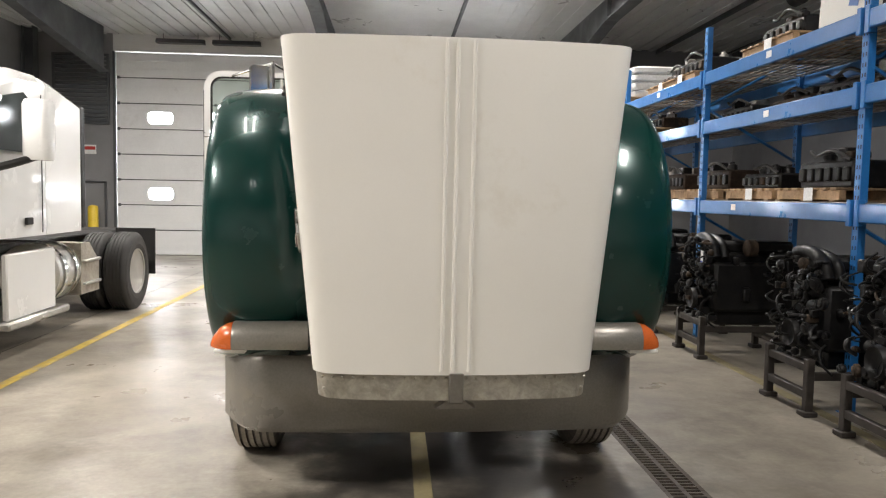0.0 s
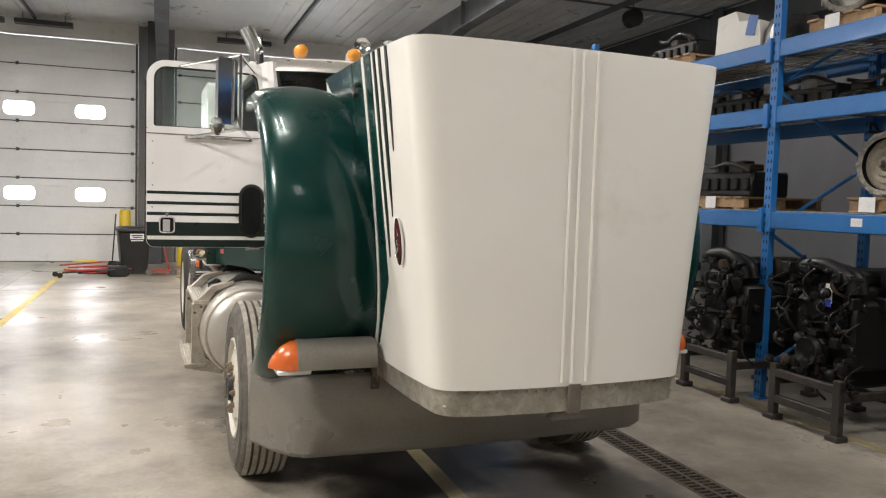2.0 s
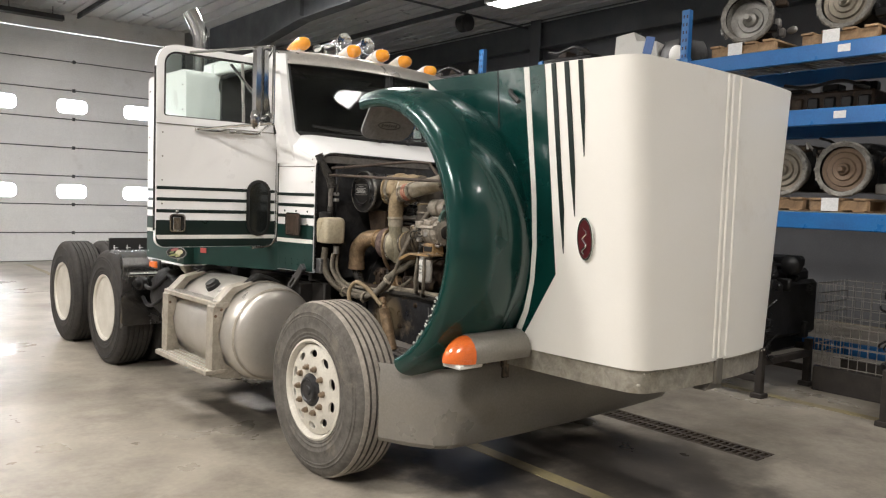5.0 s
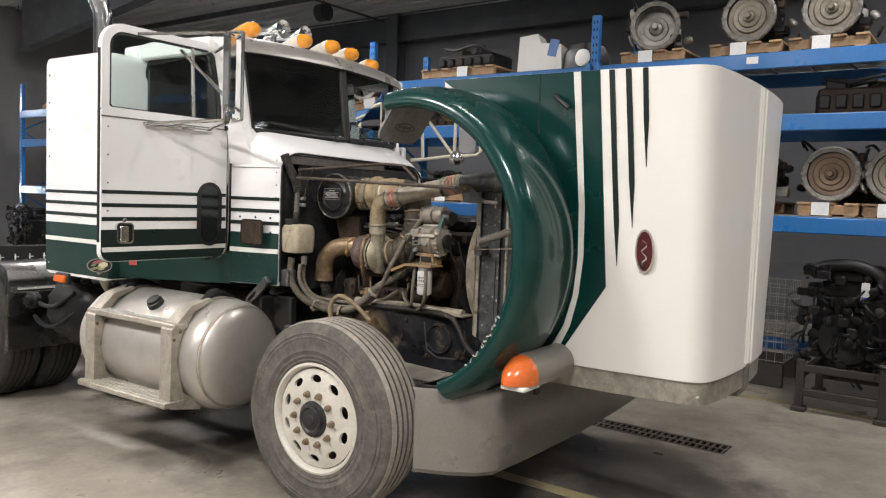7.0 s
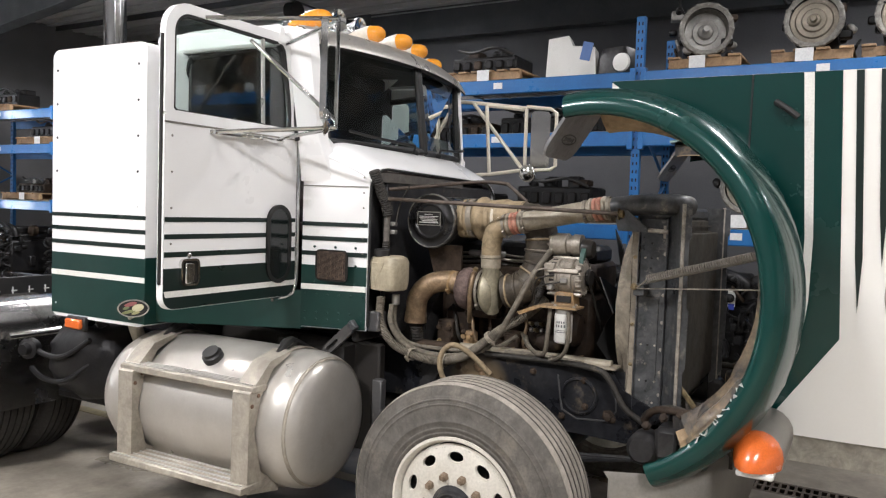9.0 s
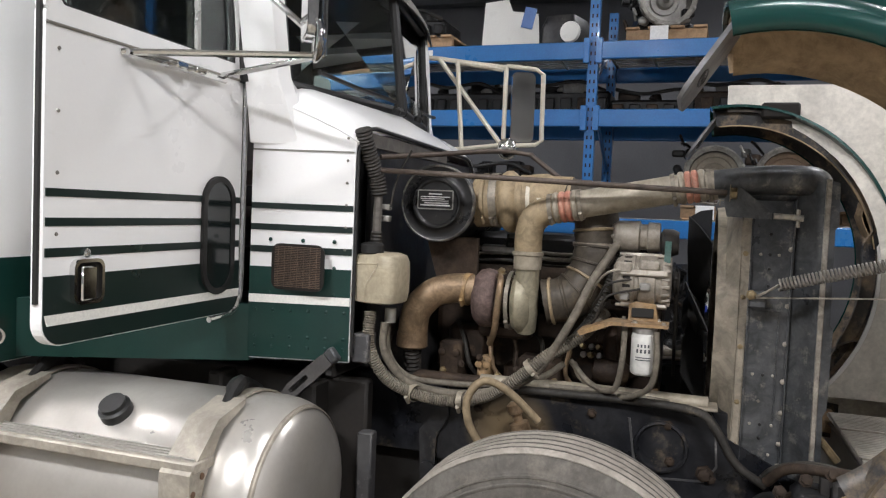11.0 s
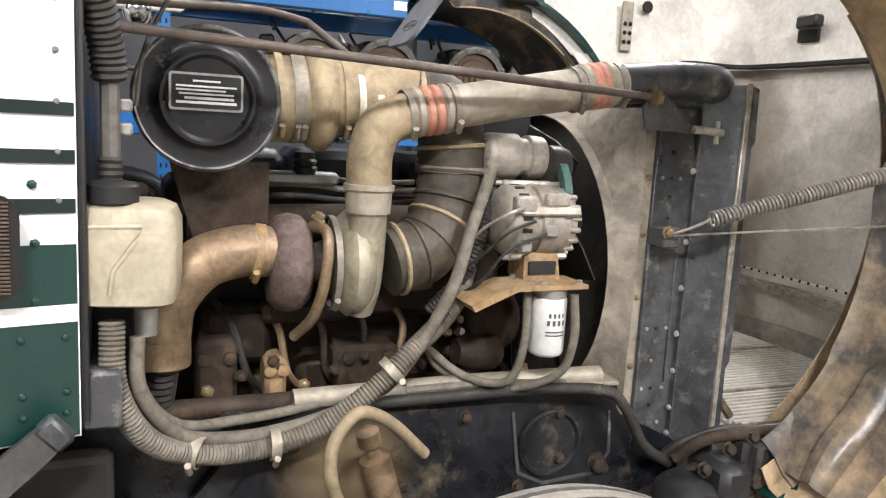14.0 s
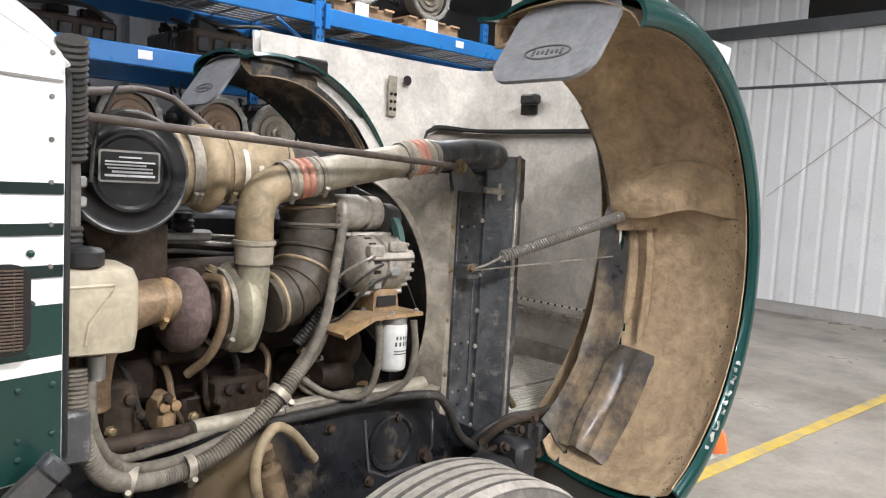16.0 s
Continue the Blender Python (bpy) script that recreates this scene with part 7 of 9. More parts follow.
    part("rod_bracket", g, M_RADSIDE, sp)
    g = Geo()
    g.tube([(s * 0.515, 4.525, 1.622), (s * 0.515, 4.44, 1.618)], 0.010, 10)
    g.tube([(s * 0.515, 4.455, 1.645), (s * 0.515, 4.455, 1.590)], 0.006, 8)
    part("latch_pin", g, M_BARE, sp)
    # support rods from the firewall
    pipe("support_rod", [(s * 0.638, 5.797, 1.726), (s * 0.58, 5.23, 1.708), (s * 0.522, 4.664, 1.689)], 0.0095, M_ROD, truck, "brown-grey radiator support rod", 10)
    bolt((s * 0.522, 4.655, 1.688), (0, -1, 0), 0.018, rad, M_BRASS)
pipe("bent_rod", [(-0.617, 5.796, 1.772), (-0.45, 5.68, 1.795), (-0.20, 5.50, 1.832), (-0.115, 5.385, 1.828), (-0.12, 5.36, 1.815), (-0.14, 5.25, 1.735)], 0.0095, M_ROD, truck, "bent brown brace rod", 10)

# coolant reservoir
g = Geo()
RM = Matrix.Translation((-0.630, 5.770, 1.355)) @ Matrix.Rotation(radians(-8), 4, "Z")
ring = []
for z, sx, sy in ((-0.084, 0.12, 0.13), (-0.078, 0.150, 0.152), (-0.045, 0.158, 0.160), (0.02, 0.160, 0.162), (0.058, 0.158, 0.160), (0.080, 0.142, 0.144), (0.089, 0.11, 0.11)):
    ring.append([(x, y, z) for x, y in rrect(sx, sy, 0.035)])
g.rings(ring, True, True, RM)
res = part("coolant_reservoir", g, M_PLASTIC, truck, "yellowed plastic coolant reservoir with a black cap")
g = Geo()
g.lathe([(0, 0.034), (0.004, 0.040), (0.030, 0.040), (0.036, 0.034), (0.040, 0.01)], (-0.662, 5.795, 1.440), (0, 0, 1), 24)
part("reservoir_cap", g, M_BLACK, res)
g = Geo()
g.tube([(-0.60, 5.745, 1.25), (-0.60, 5.745, 1.20)], 0.02, 10)
part("reservoir_outlet", g, M_CAST, res)
g = Geo()
g.tube([RM @ Vector((-0.076, 0.070, 0.050)), RM @ Vector((-0.078, -0.030, 0.054)), RM @ Vector((-0.079, -0.020, 0.03)), RM @ Vector((-0.079, 0.015, -0.02)), RM @ Vector((-0.078, 0.02, -0.06))], 0.0045, 8)
part("reservoir_seam", g, M_PLASTIC, res)
# hoses at the firewall
corrugated("loom_hose", [(-0.70, 5.83, 1.86), (-0.665, 5.82, 1.78), (-0.625, 5.805, 1.70), (-0.61, 5.80, 1.64)], 0.030, M_HOSE_DK, truck, "black corrugated loom hose", 0.012)
pipe("wire", [(-0.61, 5.80, 1.66), (-0.618, 5.80, 1.60), (-0.62, 5.80, 1.50)], 0.016, M_SHROUD_DK, truck, "", 8)
corrugated("loom_hose", [(-0.62, 5.80, 1.515), (-0.62, 5.80, 1.48), (-0.62, 5.796, 1.42)], 0.021, M_HOSE_DK, truck, "", 0.012)
for z in (1.56, 1.60):
    g = Geo()
    g.box(-0.585, 5.785, z, 0.03, 0.04, 0.022, 0.004)
    part("connector", g, M_CAST, truck, "grey electrical connector")
pipe("wire", [(-0.57, 5.70, 1.80), (-0.585, 5.745, 1.70), (-0.60, 5.76, 1.60)], 0.004, M_HOSE_DK, truck, "", 6)
harness = corrugated("wiring_harness", [(-0.65, 5.80, 1.24), (-0.66, 5.795, 1.12), (-0.63, 5.745, 1.015), (-0.575, 5.66, 0.955), (-0.525, 5.54, 0.928), (-0.52, 5.42, 0.955), (-0.525, 5.30, 1.035), (-0.515, 5.21, 1.115), (-0.46, 5.10, 1.19), (-0.38, 5.03, 1.27)], 0.0225, M_HOSE, truck, "dusty grey corrugated wiring harness", 0.0085, 14)
pipe("coolant_hose", [(-0.57, 5.76, 1.24), (-0.585, 5.755, 1.10), (-0.56, 5.69, 1.01), (-0.50, 5.57, 0.985), (-0.455, 5.42, 0.985), (-0.44, 5.25, 1.02), (-0.41, 5.16, 1.08)], 0.011, M_HOSE, truck, "dusty grey hose", 12)
pipe("coolant_hose", [(-0.612, 5.76, 1.20), (-0.62, 5.755, 1.10), (-0.585, 5.69, 1.00), (-0.525, 5.57, 0.958), (-0.495, 5.44, 0.962), (-0.505, 5.30, 1.012), (-0.515, 5.22, 1.085), (-0.52, 5.13, 1.24), (-0.48, 5.07, 1.38), (-0.42, 5.005, 1.50), (-0.37, 4.97, 1.58)], 0.014, M_HOSE, truck, "dusty grey hose rising to the front", 12)
corrugated("loom_hose", [(-0.40, 5.13, 1.17), (-0.43, 5.06, 1.27), (-0.42, 5.01, 1.40), (-0.36, 4.965, 1.53), (-0.33, 4.94, 1.58)], 0.018, M_HOSE_DK, truck, "black corrugated loom hose", 0.010)
for p, ax in (((-0.572, 5.655, 0.956), (0.5, 1, 0.25)), ((-0.522, 5.50, 0.934), (0, 1, 0)), ((-0.52, 5.255, 1.075), (0, -1, 0.9))):
    clamp(p, ax, 0.029, harness, 0.020, M_PIPE)
g = Geo()
g.tube([(-0.42, 5.72, 0.985), (-0.42, 5.05, 0.985)], 0.022, 12)
part("frame_pipe", g, M_RUST, truck, "rusty pipe along the frame rail")
loop = pipe("air_hose", [(-0.66, 5.36, 0.80), (-0.695, 5.415, 0.90), (-0.700, 5.425, 0.99), (-0.685, 5.375, 1.05), (-0.65, 5.30, 1.015), (-0.61, 5.205, 0.92)], 0.013, M_DUCT, truck, "looped dusty air hose", 12)
# shock absorber
g = Geo()
g.lathe([(0, 0.012), (0.01, 0.026), (0.04, 0.026), (0.05, 0.016), (0.07, 0.016), (0.075, 0.034), (0.34, 0.034), (0.35, 0.02)], (-0.53, 5.31, 0.955), (0.05, -0.32, -1), 18)
part("shock_absorber", g, M_EXH, truck, "dusty tan shock absorber")
# frame horn plate with bolts, cable along its top
for s in (-1, 1):
    g = Geo()
    g.prism([(4.42, 0.72), (4.42, 0.80), (4.62, 0.90), (4.67, 0.975), (5.60, 0.985), (5.60, 0.70), (4.60, 0.66)], "x", s * 0.452 - 0.008, s * 0.452 + 0.008)
    fh = part("frame_plate", g, M_FRAME, truck, "dusty black bolted frame plate")
    for y, z in ((4.66, 0.76), (4.80, 0.92), (4.90, 0.74), (4.79, 0.80), (5.05, 0.93), (5.2, 0.78), (5.45, 0.90)):
        bolt((s * 0.462, y, z), (s, 0, 0), 0.012, fh, M_RUST)
    g = Geo()
    g.lathe([(0.0, 0.088), (0.010, 0.086), (0.012, 0.078), (0.004, 0.072), (0.002, 0.05), (0.008, 0.012), (0.009, 0.004)], (s * 0.460, 4.82, 0.845), (s, 0, 0), 28)
    part("frame_boss", g, M_FRAME, fh, "round boss pressed into the frame plate")
    g = Geo()
    g.prism([(4.93, 0.93), (4.905, 0.77), (4.83, 0.735), (4.68, 0.745), (4.64, 0.80), (4.65, 0.91), (4.655, 0.91), (4.648, 0.80), (4.685, 0.752), (4.83, 0.742), (4.897, 0.775), (4.922, 0.93)][::-1], "x", s * 0.460 - 0.004, s * 0.460 + 0.012)
    part("casting_rib", g, M_FLAKY, fh)
    bolt((s * 0.462, 4.68, 0.775), (s, 0, 0), 0.020, fh, M_RUST)
    g = Geo()
    g.tube([(s * 0.44, 5.45, 0.995), (s * 0.44, 5.05, 1.002), (s * 0.44, 4.68, 1.0)], 0.024, 14)
    part("frame_tube", g, M_PIPE, fh, "dusty grey tube along the frame")
    g = Geo()
    g.box(s * 0.44, 4.86, 0.992, 0.10, 0.42, 0.012, 0.003)
    part("top_flange", g, M_PIPE, fh)
pipe("cable", [(-0.47, 5.30, 0.985), (-0.48, 5.10, 0.99), (-0.49, 4.90, 0.995), (-0.52, 4.72, 0.99), (-0.53, 4.66, 0.95), (-0.53, 4.59, 0.84), (-0.52, 4.50, 0.78)], 0.014, M_HOSE_DK, truck, "black cable sheath", 10)
pipe("cable", [(-0.46, 5.20, 1.005), (-0.47, 5.00, 1.01), (-0.48, 4.80, 1.00)], 0.010, M_HOSE, truck, "", 8)
add_tone_patch(M_FRAME, -0.45, 5.33, 0.20, 0.17, (0.25, 0.185, 0.105), 0.84, 0.14, 0.9, 0.7)
# hood lift spring and cable
SP0, SP1 = Vector((-0.585, 4.505, 1.415)), Vector((-0.70, 4.03, 1.555))
g = Geo()
d = (SP1 - SP0)
u = d.normalized().orthogonal().normalized()
w = d.normalized().cross(u)
coil = [SP0 + d * (k / 600) + (u * math.cos(k * math.pi / 6) + w * math.sin(k * math.pi / 6)) * 0.0165 for k in range(601)]
g.tube(coil, 0.0036, 6)
part("hood_spring", g, M_SPRING, hood, "steel coil hood lift spring")
pipe("spring_hook", [tuple(SP0), (-0.555, 4.535, 1.39), (-0.525, 4.56, 1.372)], 0.004, M_BARE, hood, "", 6)
g = Geo()
g.tube([(-0.525, 4.56, 1.368), (-0.68, 4.03, 1.415)], 0.003, 6)
part("hood_cable", g, M_BARE, hood, "thin steel hood stop cable")
g = Geo()
g.box(-0.480, 4.555, 1.36, 0.07, 0.05, 0.05, 0.004)
part("spring_bracket", g, M_RADSIDE, rad)
bolt((-0.52, 4.575, 1.375), (-1, 0, 0), 0.011, rad, M_BRASS)
# cowl screen panel
g = Geo()
CX = -cab_half(6.09) - 0.004
g.prism(rrect(0.198, 0.156, 0.03, 4, 6.016, 1.385), "x", CX - 0.006, CX)
scr = part("screen_panel", g, M_DARK, cowl_side, "brown mesh vent screen")
M_SCREEN = paint("brown_mesh", (0.13, 0.092, 0.066), (0.09, 0.063, 0.046), 0.6, 0.2, 8, 0.1, 150, grime=0.6, spec=0.4)
for k in range(24):
    g = Geo()
    g.box(CX - 0.0075, 6.016, 1.319 + k * 0.0058, 0.003, 0.172, 0.0030, 0.0005)
    part("screen_wire", g, M_SCREEN, scr, smooth=0)
for k in range(7):
    g = Geo()
    g.box(CX - 0.0085, 5.944 + k * 0.024, 1.385, 0.002, 0.0014, 0.140, 0.0003)
    part("screen_wire", g, M_SCREEN, scr, smooth=0)
for y, z in ((5.905, 1.475), (6.12, 1.475), (5.905, 1.295), (6.12, 1.295), (6.01, 1.475), (5.903, 1.385)):
    bolt((-cab_half(y) - 0.003, y, z), (-1, 0, 0), 0.005, cowl_side, M_GREEN_DULL)
# hinge bracket and steering gear near the bumper
for s in (-1, 1):
    g = Geo()
    g.tube(curve([(s * 0.54, 4.50, 0.80), (s * 0.58, 4.45, 0.86), (s * 0.60, 4.36, 0.875), (s * 0.60, 4.20, 0.87)], 5), 0.016, 10)
    part("hinge_arm", g, M_RUST, truck, "rusty hood hinge arm")
    g = Geo()
    g.box(s * 0.57, 4.38, 0.74, 0.16, 0.10, 0.14, 0.02)
    part("tow_bracket", g, M_CHASSIS, truck)
    g = Geo()
    g.box(s * 0.60, 4.26, 0.80, 0.10, 0.14, 0.12, 0.01)
    part("hinge_box", g, M_MUD_SMOOTH, truck)
g = Geo()
g.tube([(-0.50, 4.30, 0.88), (-0.50, 4.35, 0.94), (-0.47, 4.38, 0.96)], 0.012, 8)
part("grease_line", g, M_BRASS, truck)
g = Geo()
g.lathe([(0, 0.05), (0.03, 0.07), (0.12, 0.07), (0.15, 0.05)], (-0.50, 4.48, 0.70), (-1, 0, 0), 18)
part("steering_gear", g, M_CHASSIS, truck)
g = Geo()
g.prism([(5.565, 0.985), (5.585, 0.985), (5.60, 0.88), (5.665, 0.80), (5.655, 0.62), (5.60, 0.62), (5.60, 0.78), (5.555, 0.86)], "x", -0.475, -0.455)
g.lathe([(-0.02, 0.03), (0.02, 0.03)], (-0.47, 5.625, 0.66), (1, 0, 0), 12)
part("spring_hanger", g, M_CHASSIS, truck, "rusty spring hanger")
for s in (-1, 1):
    for k in range(4):
        g = Geo()
        L = 1.25 - 0.2 * k
        g.tube([(s * 0.46, 5.0 - L / 2, 0.60 - 0.014 * k + 0.02), (s * 0.46, 5.0, 0.55 - 0.014 * k), (s * 0.46, 5.0 + L / 2, 0.60 - 0.014 * k + 0.02)], 0.012, 6)
        part("leaf_spring", g, M_CHASSIS, truck)
g = Geo()
pass
g = Geo()
M_STRAP = paint("dusty_black_rubber_strap", (0.05, 0.048, 0.046), (0.075, 0.07, 0.065), 0.6, 0, 9, 0.05, 80, grime=0.4)
LD = Matrix.Translation((-0.775, 5.97, 1.015)) @ Matrix.Rotation(radians(-42), 4, "X")
so, si = [], []
for k in range(24):
    a = radians(15 * k)
    c, d = math.cos(a), math.sin(a)
    cc, dd = math.copysign(abs(c) ** 0.45, c), math.copysign(abs(d) ** 0.45, d)
    so.append((0.135 * cc, 0.026 * dd * (1.0 if c < 0.5 else 0.75)))
    si.append((0.035 + 0.045 * cc, 0.009 * dd))
lat = part("hood_latch", ring_plate(so, si, "x", -0.010, 0.010), M_STRAP, truck, "black rubber hood latch strap hanging loose", LD)
g = Geo()
g.box(0, -0.125, 0.0, 0.034, 0.035, 0.052, 0.006)
part("latch_hook", g, M_RADSIDE, lat, "worn metal latch hook")
g = Geo()
g.box(-0.66, 5.815, 1.115, 0.075, 0.062, 0.10, 0.006)
part("latch_bracket", g, M_FLAKY, truck, "scratched dark latch bracket")
g = Geo()
g.box(-0.66, 5.79, 0.70, 0.05, 0.055, 0.25, 0.006)
part("valve_bracket", g, M_FLAKY, truck)

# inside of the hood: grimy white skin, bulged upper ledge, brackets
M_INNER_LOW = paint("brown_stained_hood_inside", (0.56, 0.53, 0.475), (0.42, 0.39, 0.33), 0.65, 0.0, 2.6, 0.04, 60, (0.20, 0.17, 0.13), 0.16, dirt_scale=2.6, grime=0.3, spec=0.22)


def liner_rows(z0, z1, n, inset):
    rows = []
    for k in range(n + 1):
        z = z0 + (z1 - z0) * k / n
        half = hood_line(z, 0.10, inset)
        rows.append([(-x, y, z) for x, y in half[::-1]] + [(x, y, z) for x, y in half[1:]])
    return rows


g = Geo()
g.sheet(liner_rows(1.90, 2.222, 10, 0.067), 0.004)
inner = part("hood_liner", g, M_INNER, hood, "grimy off-white inner skin of the hood")
REC_Y = 3.775
g = Geo()
rows = []
for k in range(21):
    z = 0.87 + (1.935 - 0.87) * k / 20
    half = [(x, min(y, REC_Y)) for x, y in hood_line(z, 0.10, 0.022)]
    half[-4:] = [(half[14][0], half[14][1] + (REC_Y - half[14][1]) * t) for t in (0.25, 0.5, 0.75, 1.0)]
    rows.append([(-x, y, z) for x, y in half[::-1]] + [(x, y, z) for x, y in half[1:]])
g.sheet([r[8:-8] for r in rows], 0.004)
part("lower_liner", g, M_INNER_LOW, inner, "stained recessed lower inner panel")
add_tone_patch(M_INNER_LOW, 0.60, 3.56, 0.20, 0.55, (0.17, 0.13, 0.09), 1.42, 0.80, 0.9, 0.9)
add_tone_patch(M_INNER_LOW, -0.66, 3.70, 0.40, 0.40, (0.24, 0.19, 0.13), 1.40, 0.60, 0.9, 0.75)
for cut in (slice(0, 9), slice(-9, None)):
    g = Geo()
    g.sheet([r[cut] for r in rows], 0.004)
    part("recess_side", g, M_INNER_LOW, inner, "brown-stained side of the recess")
for s in (-1, 1):
    rows = []
    for k in range(21):
        z = 0.87 + (1.91 - 0.87) * k / 20
        w = hood_w(z) - 0.062
        yb = max(arch_y(z) + 0.04, REC_Y + 0.02)
        edge = REC_Y - (0.0 if z < 1.80 else 0.16 * ((z - 1.80) / 0.11) ** 2)
        rows.append([(s * (w + 0.036), edge, z), (s * (w + 0.006), edge + 0.004, z), (s * w, edge + 0.014, z)] + [(s * w, edge + 0.014 + (yb - edge - 0.014) * t, z) for t in (0.3, 0.6, 1.0)])
    g = Geo()
    g.sheet(rows, 0.004 * s)
    part("side_liner", g, M_INNER if s > 0 else M_MUD, inner, "grimy white inner side with a rounded recess edge")
g = Geo()
pts = [(x, y, 1.913) for x, y in hood_line(1.913, 0.10, 0.062) if y < 3.60]
for s in (-1, 1):
    w = hood_w(1.9) - 0.062
    path = [(s * x, y, z) for x, y, z in pts] + [(s * w, 3.60, 1.913), (s * w, 3.67, 1.908), (s * w, 3.73, 1.88), (s * w, 3.762, 1.82), (s * (w - 0.005), 3.768, 1.74)]
    g.tube(path, [0.014] * (len(path) - 3) + [0.011, 0.008, 0.003], 6)
part("liner_seam", g, M_DARK, inner, "dark gap under the liner ledge")
# dented catch pocket on the front of the ledge
g = Geo()
g.box(0.30, 3.365, 2.02, 0.10, 0.02, 0.05, 0.006)
cp = part("catch_pocket", g, M_DARK, inner, "dark latch pocket in the ledge")
g = Geo()
g.box(0.30, 3.37, 2.055, 0.07, 0.04, 0.025, 0.006)
part("catch_tongue", g, M_BARE, cp)
# riveted lower flange of the recess
g = Geo()
g.box(0, 3.405, 1.075, 1.0, 0.02, 0.035, 0.004)
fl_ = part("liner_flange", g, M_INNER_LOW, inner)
for q in range(24):
    bolt((-0.48 + q * 0.0417, 3.416, 1.092), (0, 1, 0), 0.004, fl_, M_DARK)
for s in (-1, 1):
    g = Geo()
    g.box(s * 0.648, 3.955, 2.03, 0.012, 0.05, 0.19, 0.004)
    lb = part("hinge_plate", g, M_PIPE, inner, "riveted reinforcing plate")
    for q in range(3):
        for dy in (-0.012, 0.012):
            bolt((s * 0.641, 3.955 + dy, 1.97 + q * 0.035), (-s, 0, 0), 0.006, lb, M_DARK)
    g = Geo()
    g.lathe([(0, 0.024), (0.004, 0.024)], (s * 0.655, 3.86, 2.115), (-s, 0, 0), 18)
    part("drain_hole", g, M_DARK, inner)
    g = Geo()
    g.box(s * 0.64, 4.42, 2.10, 0.04, 0.16, 0.07, 0.012)
    part("latch_catch", g, M_DARK, inner, "dark hood latch catch")
    g = Geo()
    g.box(s * 0.25, 3.42, 2.06, 0.10, 0.05, 0.05, 0.01)
    part("hood_stop", g, M_BLACK, inner)
g = Geo()
g.box(0, 3.40, 1.03, 1.06, 0.03, 0.03, 0.004)
gm = part("grille_frame", g, M_BARE, hood, "bare metal frame of the grille opening")
for k in range(18):
    bolt((-0.5 + k * 0.058, 3.417, 1.05), (0, 1, 0), 0.006, gm)
g = Geo()
g.box(0, 3.76, 0.79, 1.10, 0.82, 0.012, 0.003)
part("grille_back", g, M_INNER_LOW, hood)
for k in range(42):
    x = -0.51 + k * 0.0248
    strip = k in (4, 14, 30)
    g = Geo()
    g.box(x, 3.78, 0.806 if strip else 0.802, 0.016 if strip else 0.010, 0.78, 0.016, 0.002)
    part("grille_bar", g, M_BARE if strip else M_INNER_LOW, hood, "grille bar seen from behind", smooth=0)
M_TRAY = paint("mud_dusted_black_plastic", (0.038, 0.041, 0.047), (0.085, 0.072, 0.055), 0.36, 0, 5, 0.03, 60, (0.36, 0.265, 0.16), 0.52, dirt_scale=3.5, grime=0.4, spec=0.4)
# muddy inner liners of the fenders
# flaked paint on the lower lip of the near fender
M_FLAKE = paint("bare_white_primer", (0.62, 0.61, 0.58), (0.45, 0.44, 0.42), 0.6, 0, 20, 0.05, 80, grime=0, spec=0.4)
rgf = random.Random(3)
for k in range(14):
    a = radians(203 + k * 1.9 + rgf.uniform(-1, 1))
    g = Geo()
    q = [(FC[0] + (FA - rgf.uniform(0.05, 0.075)) * math.cos(a + j), FC[1] + (FB - rgf.uniform(0.05, 0.075)) * math.sin(a + j)) for j in (0.0, 0.008, 0.018, 0.012)]
    g.prism(q, "x", -1.1655, -1.156)
    part("paint_flake", g, M_FLAKE, hood, smooth=0)
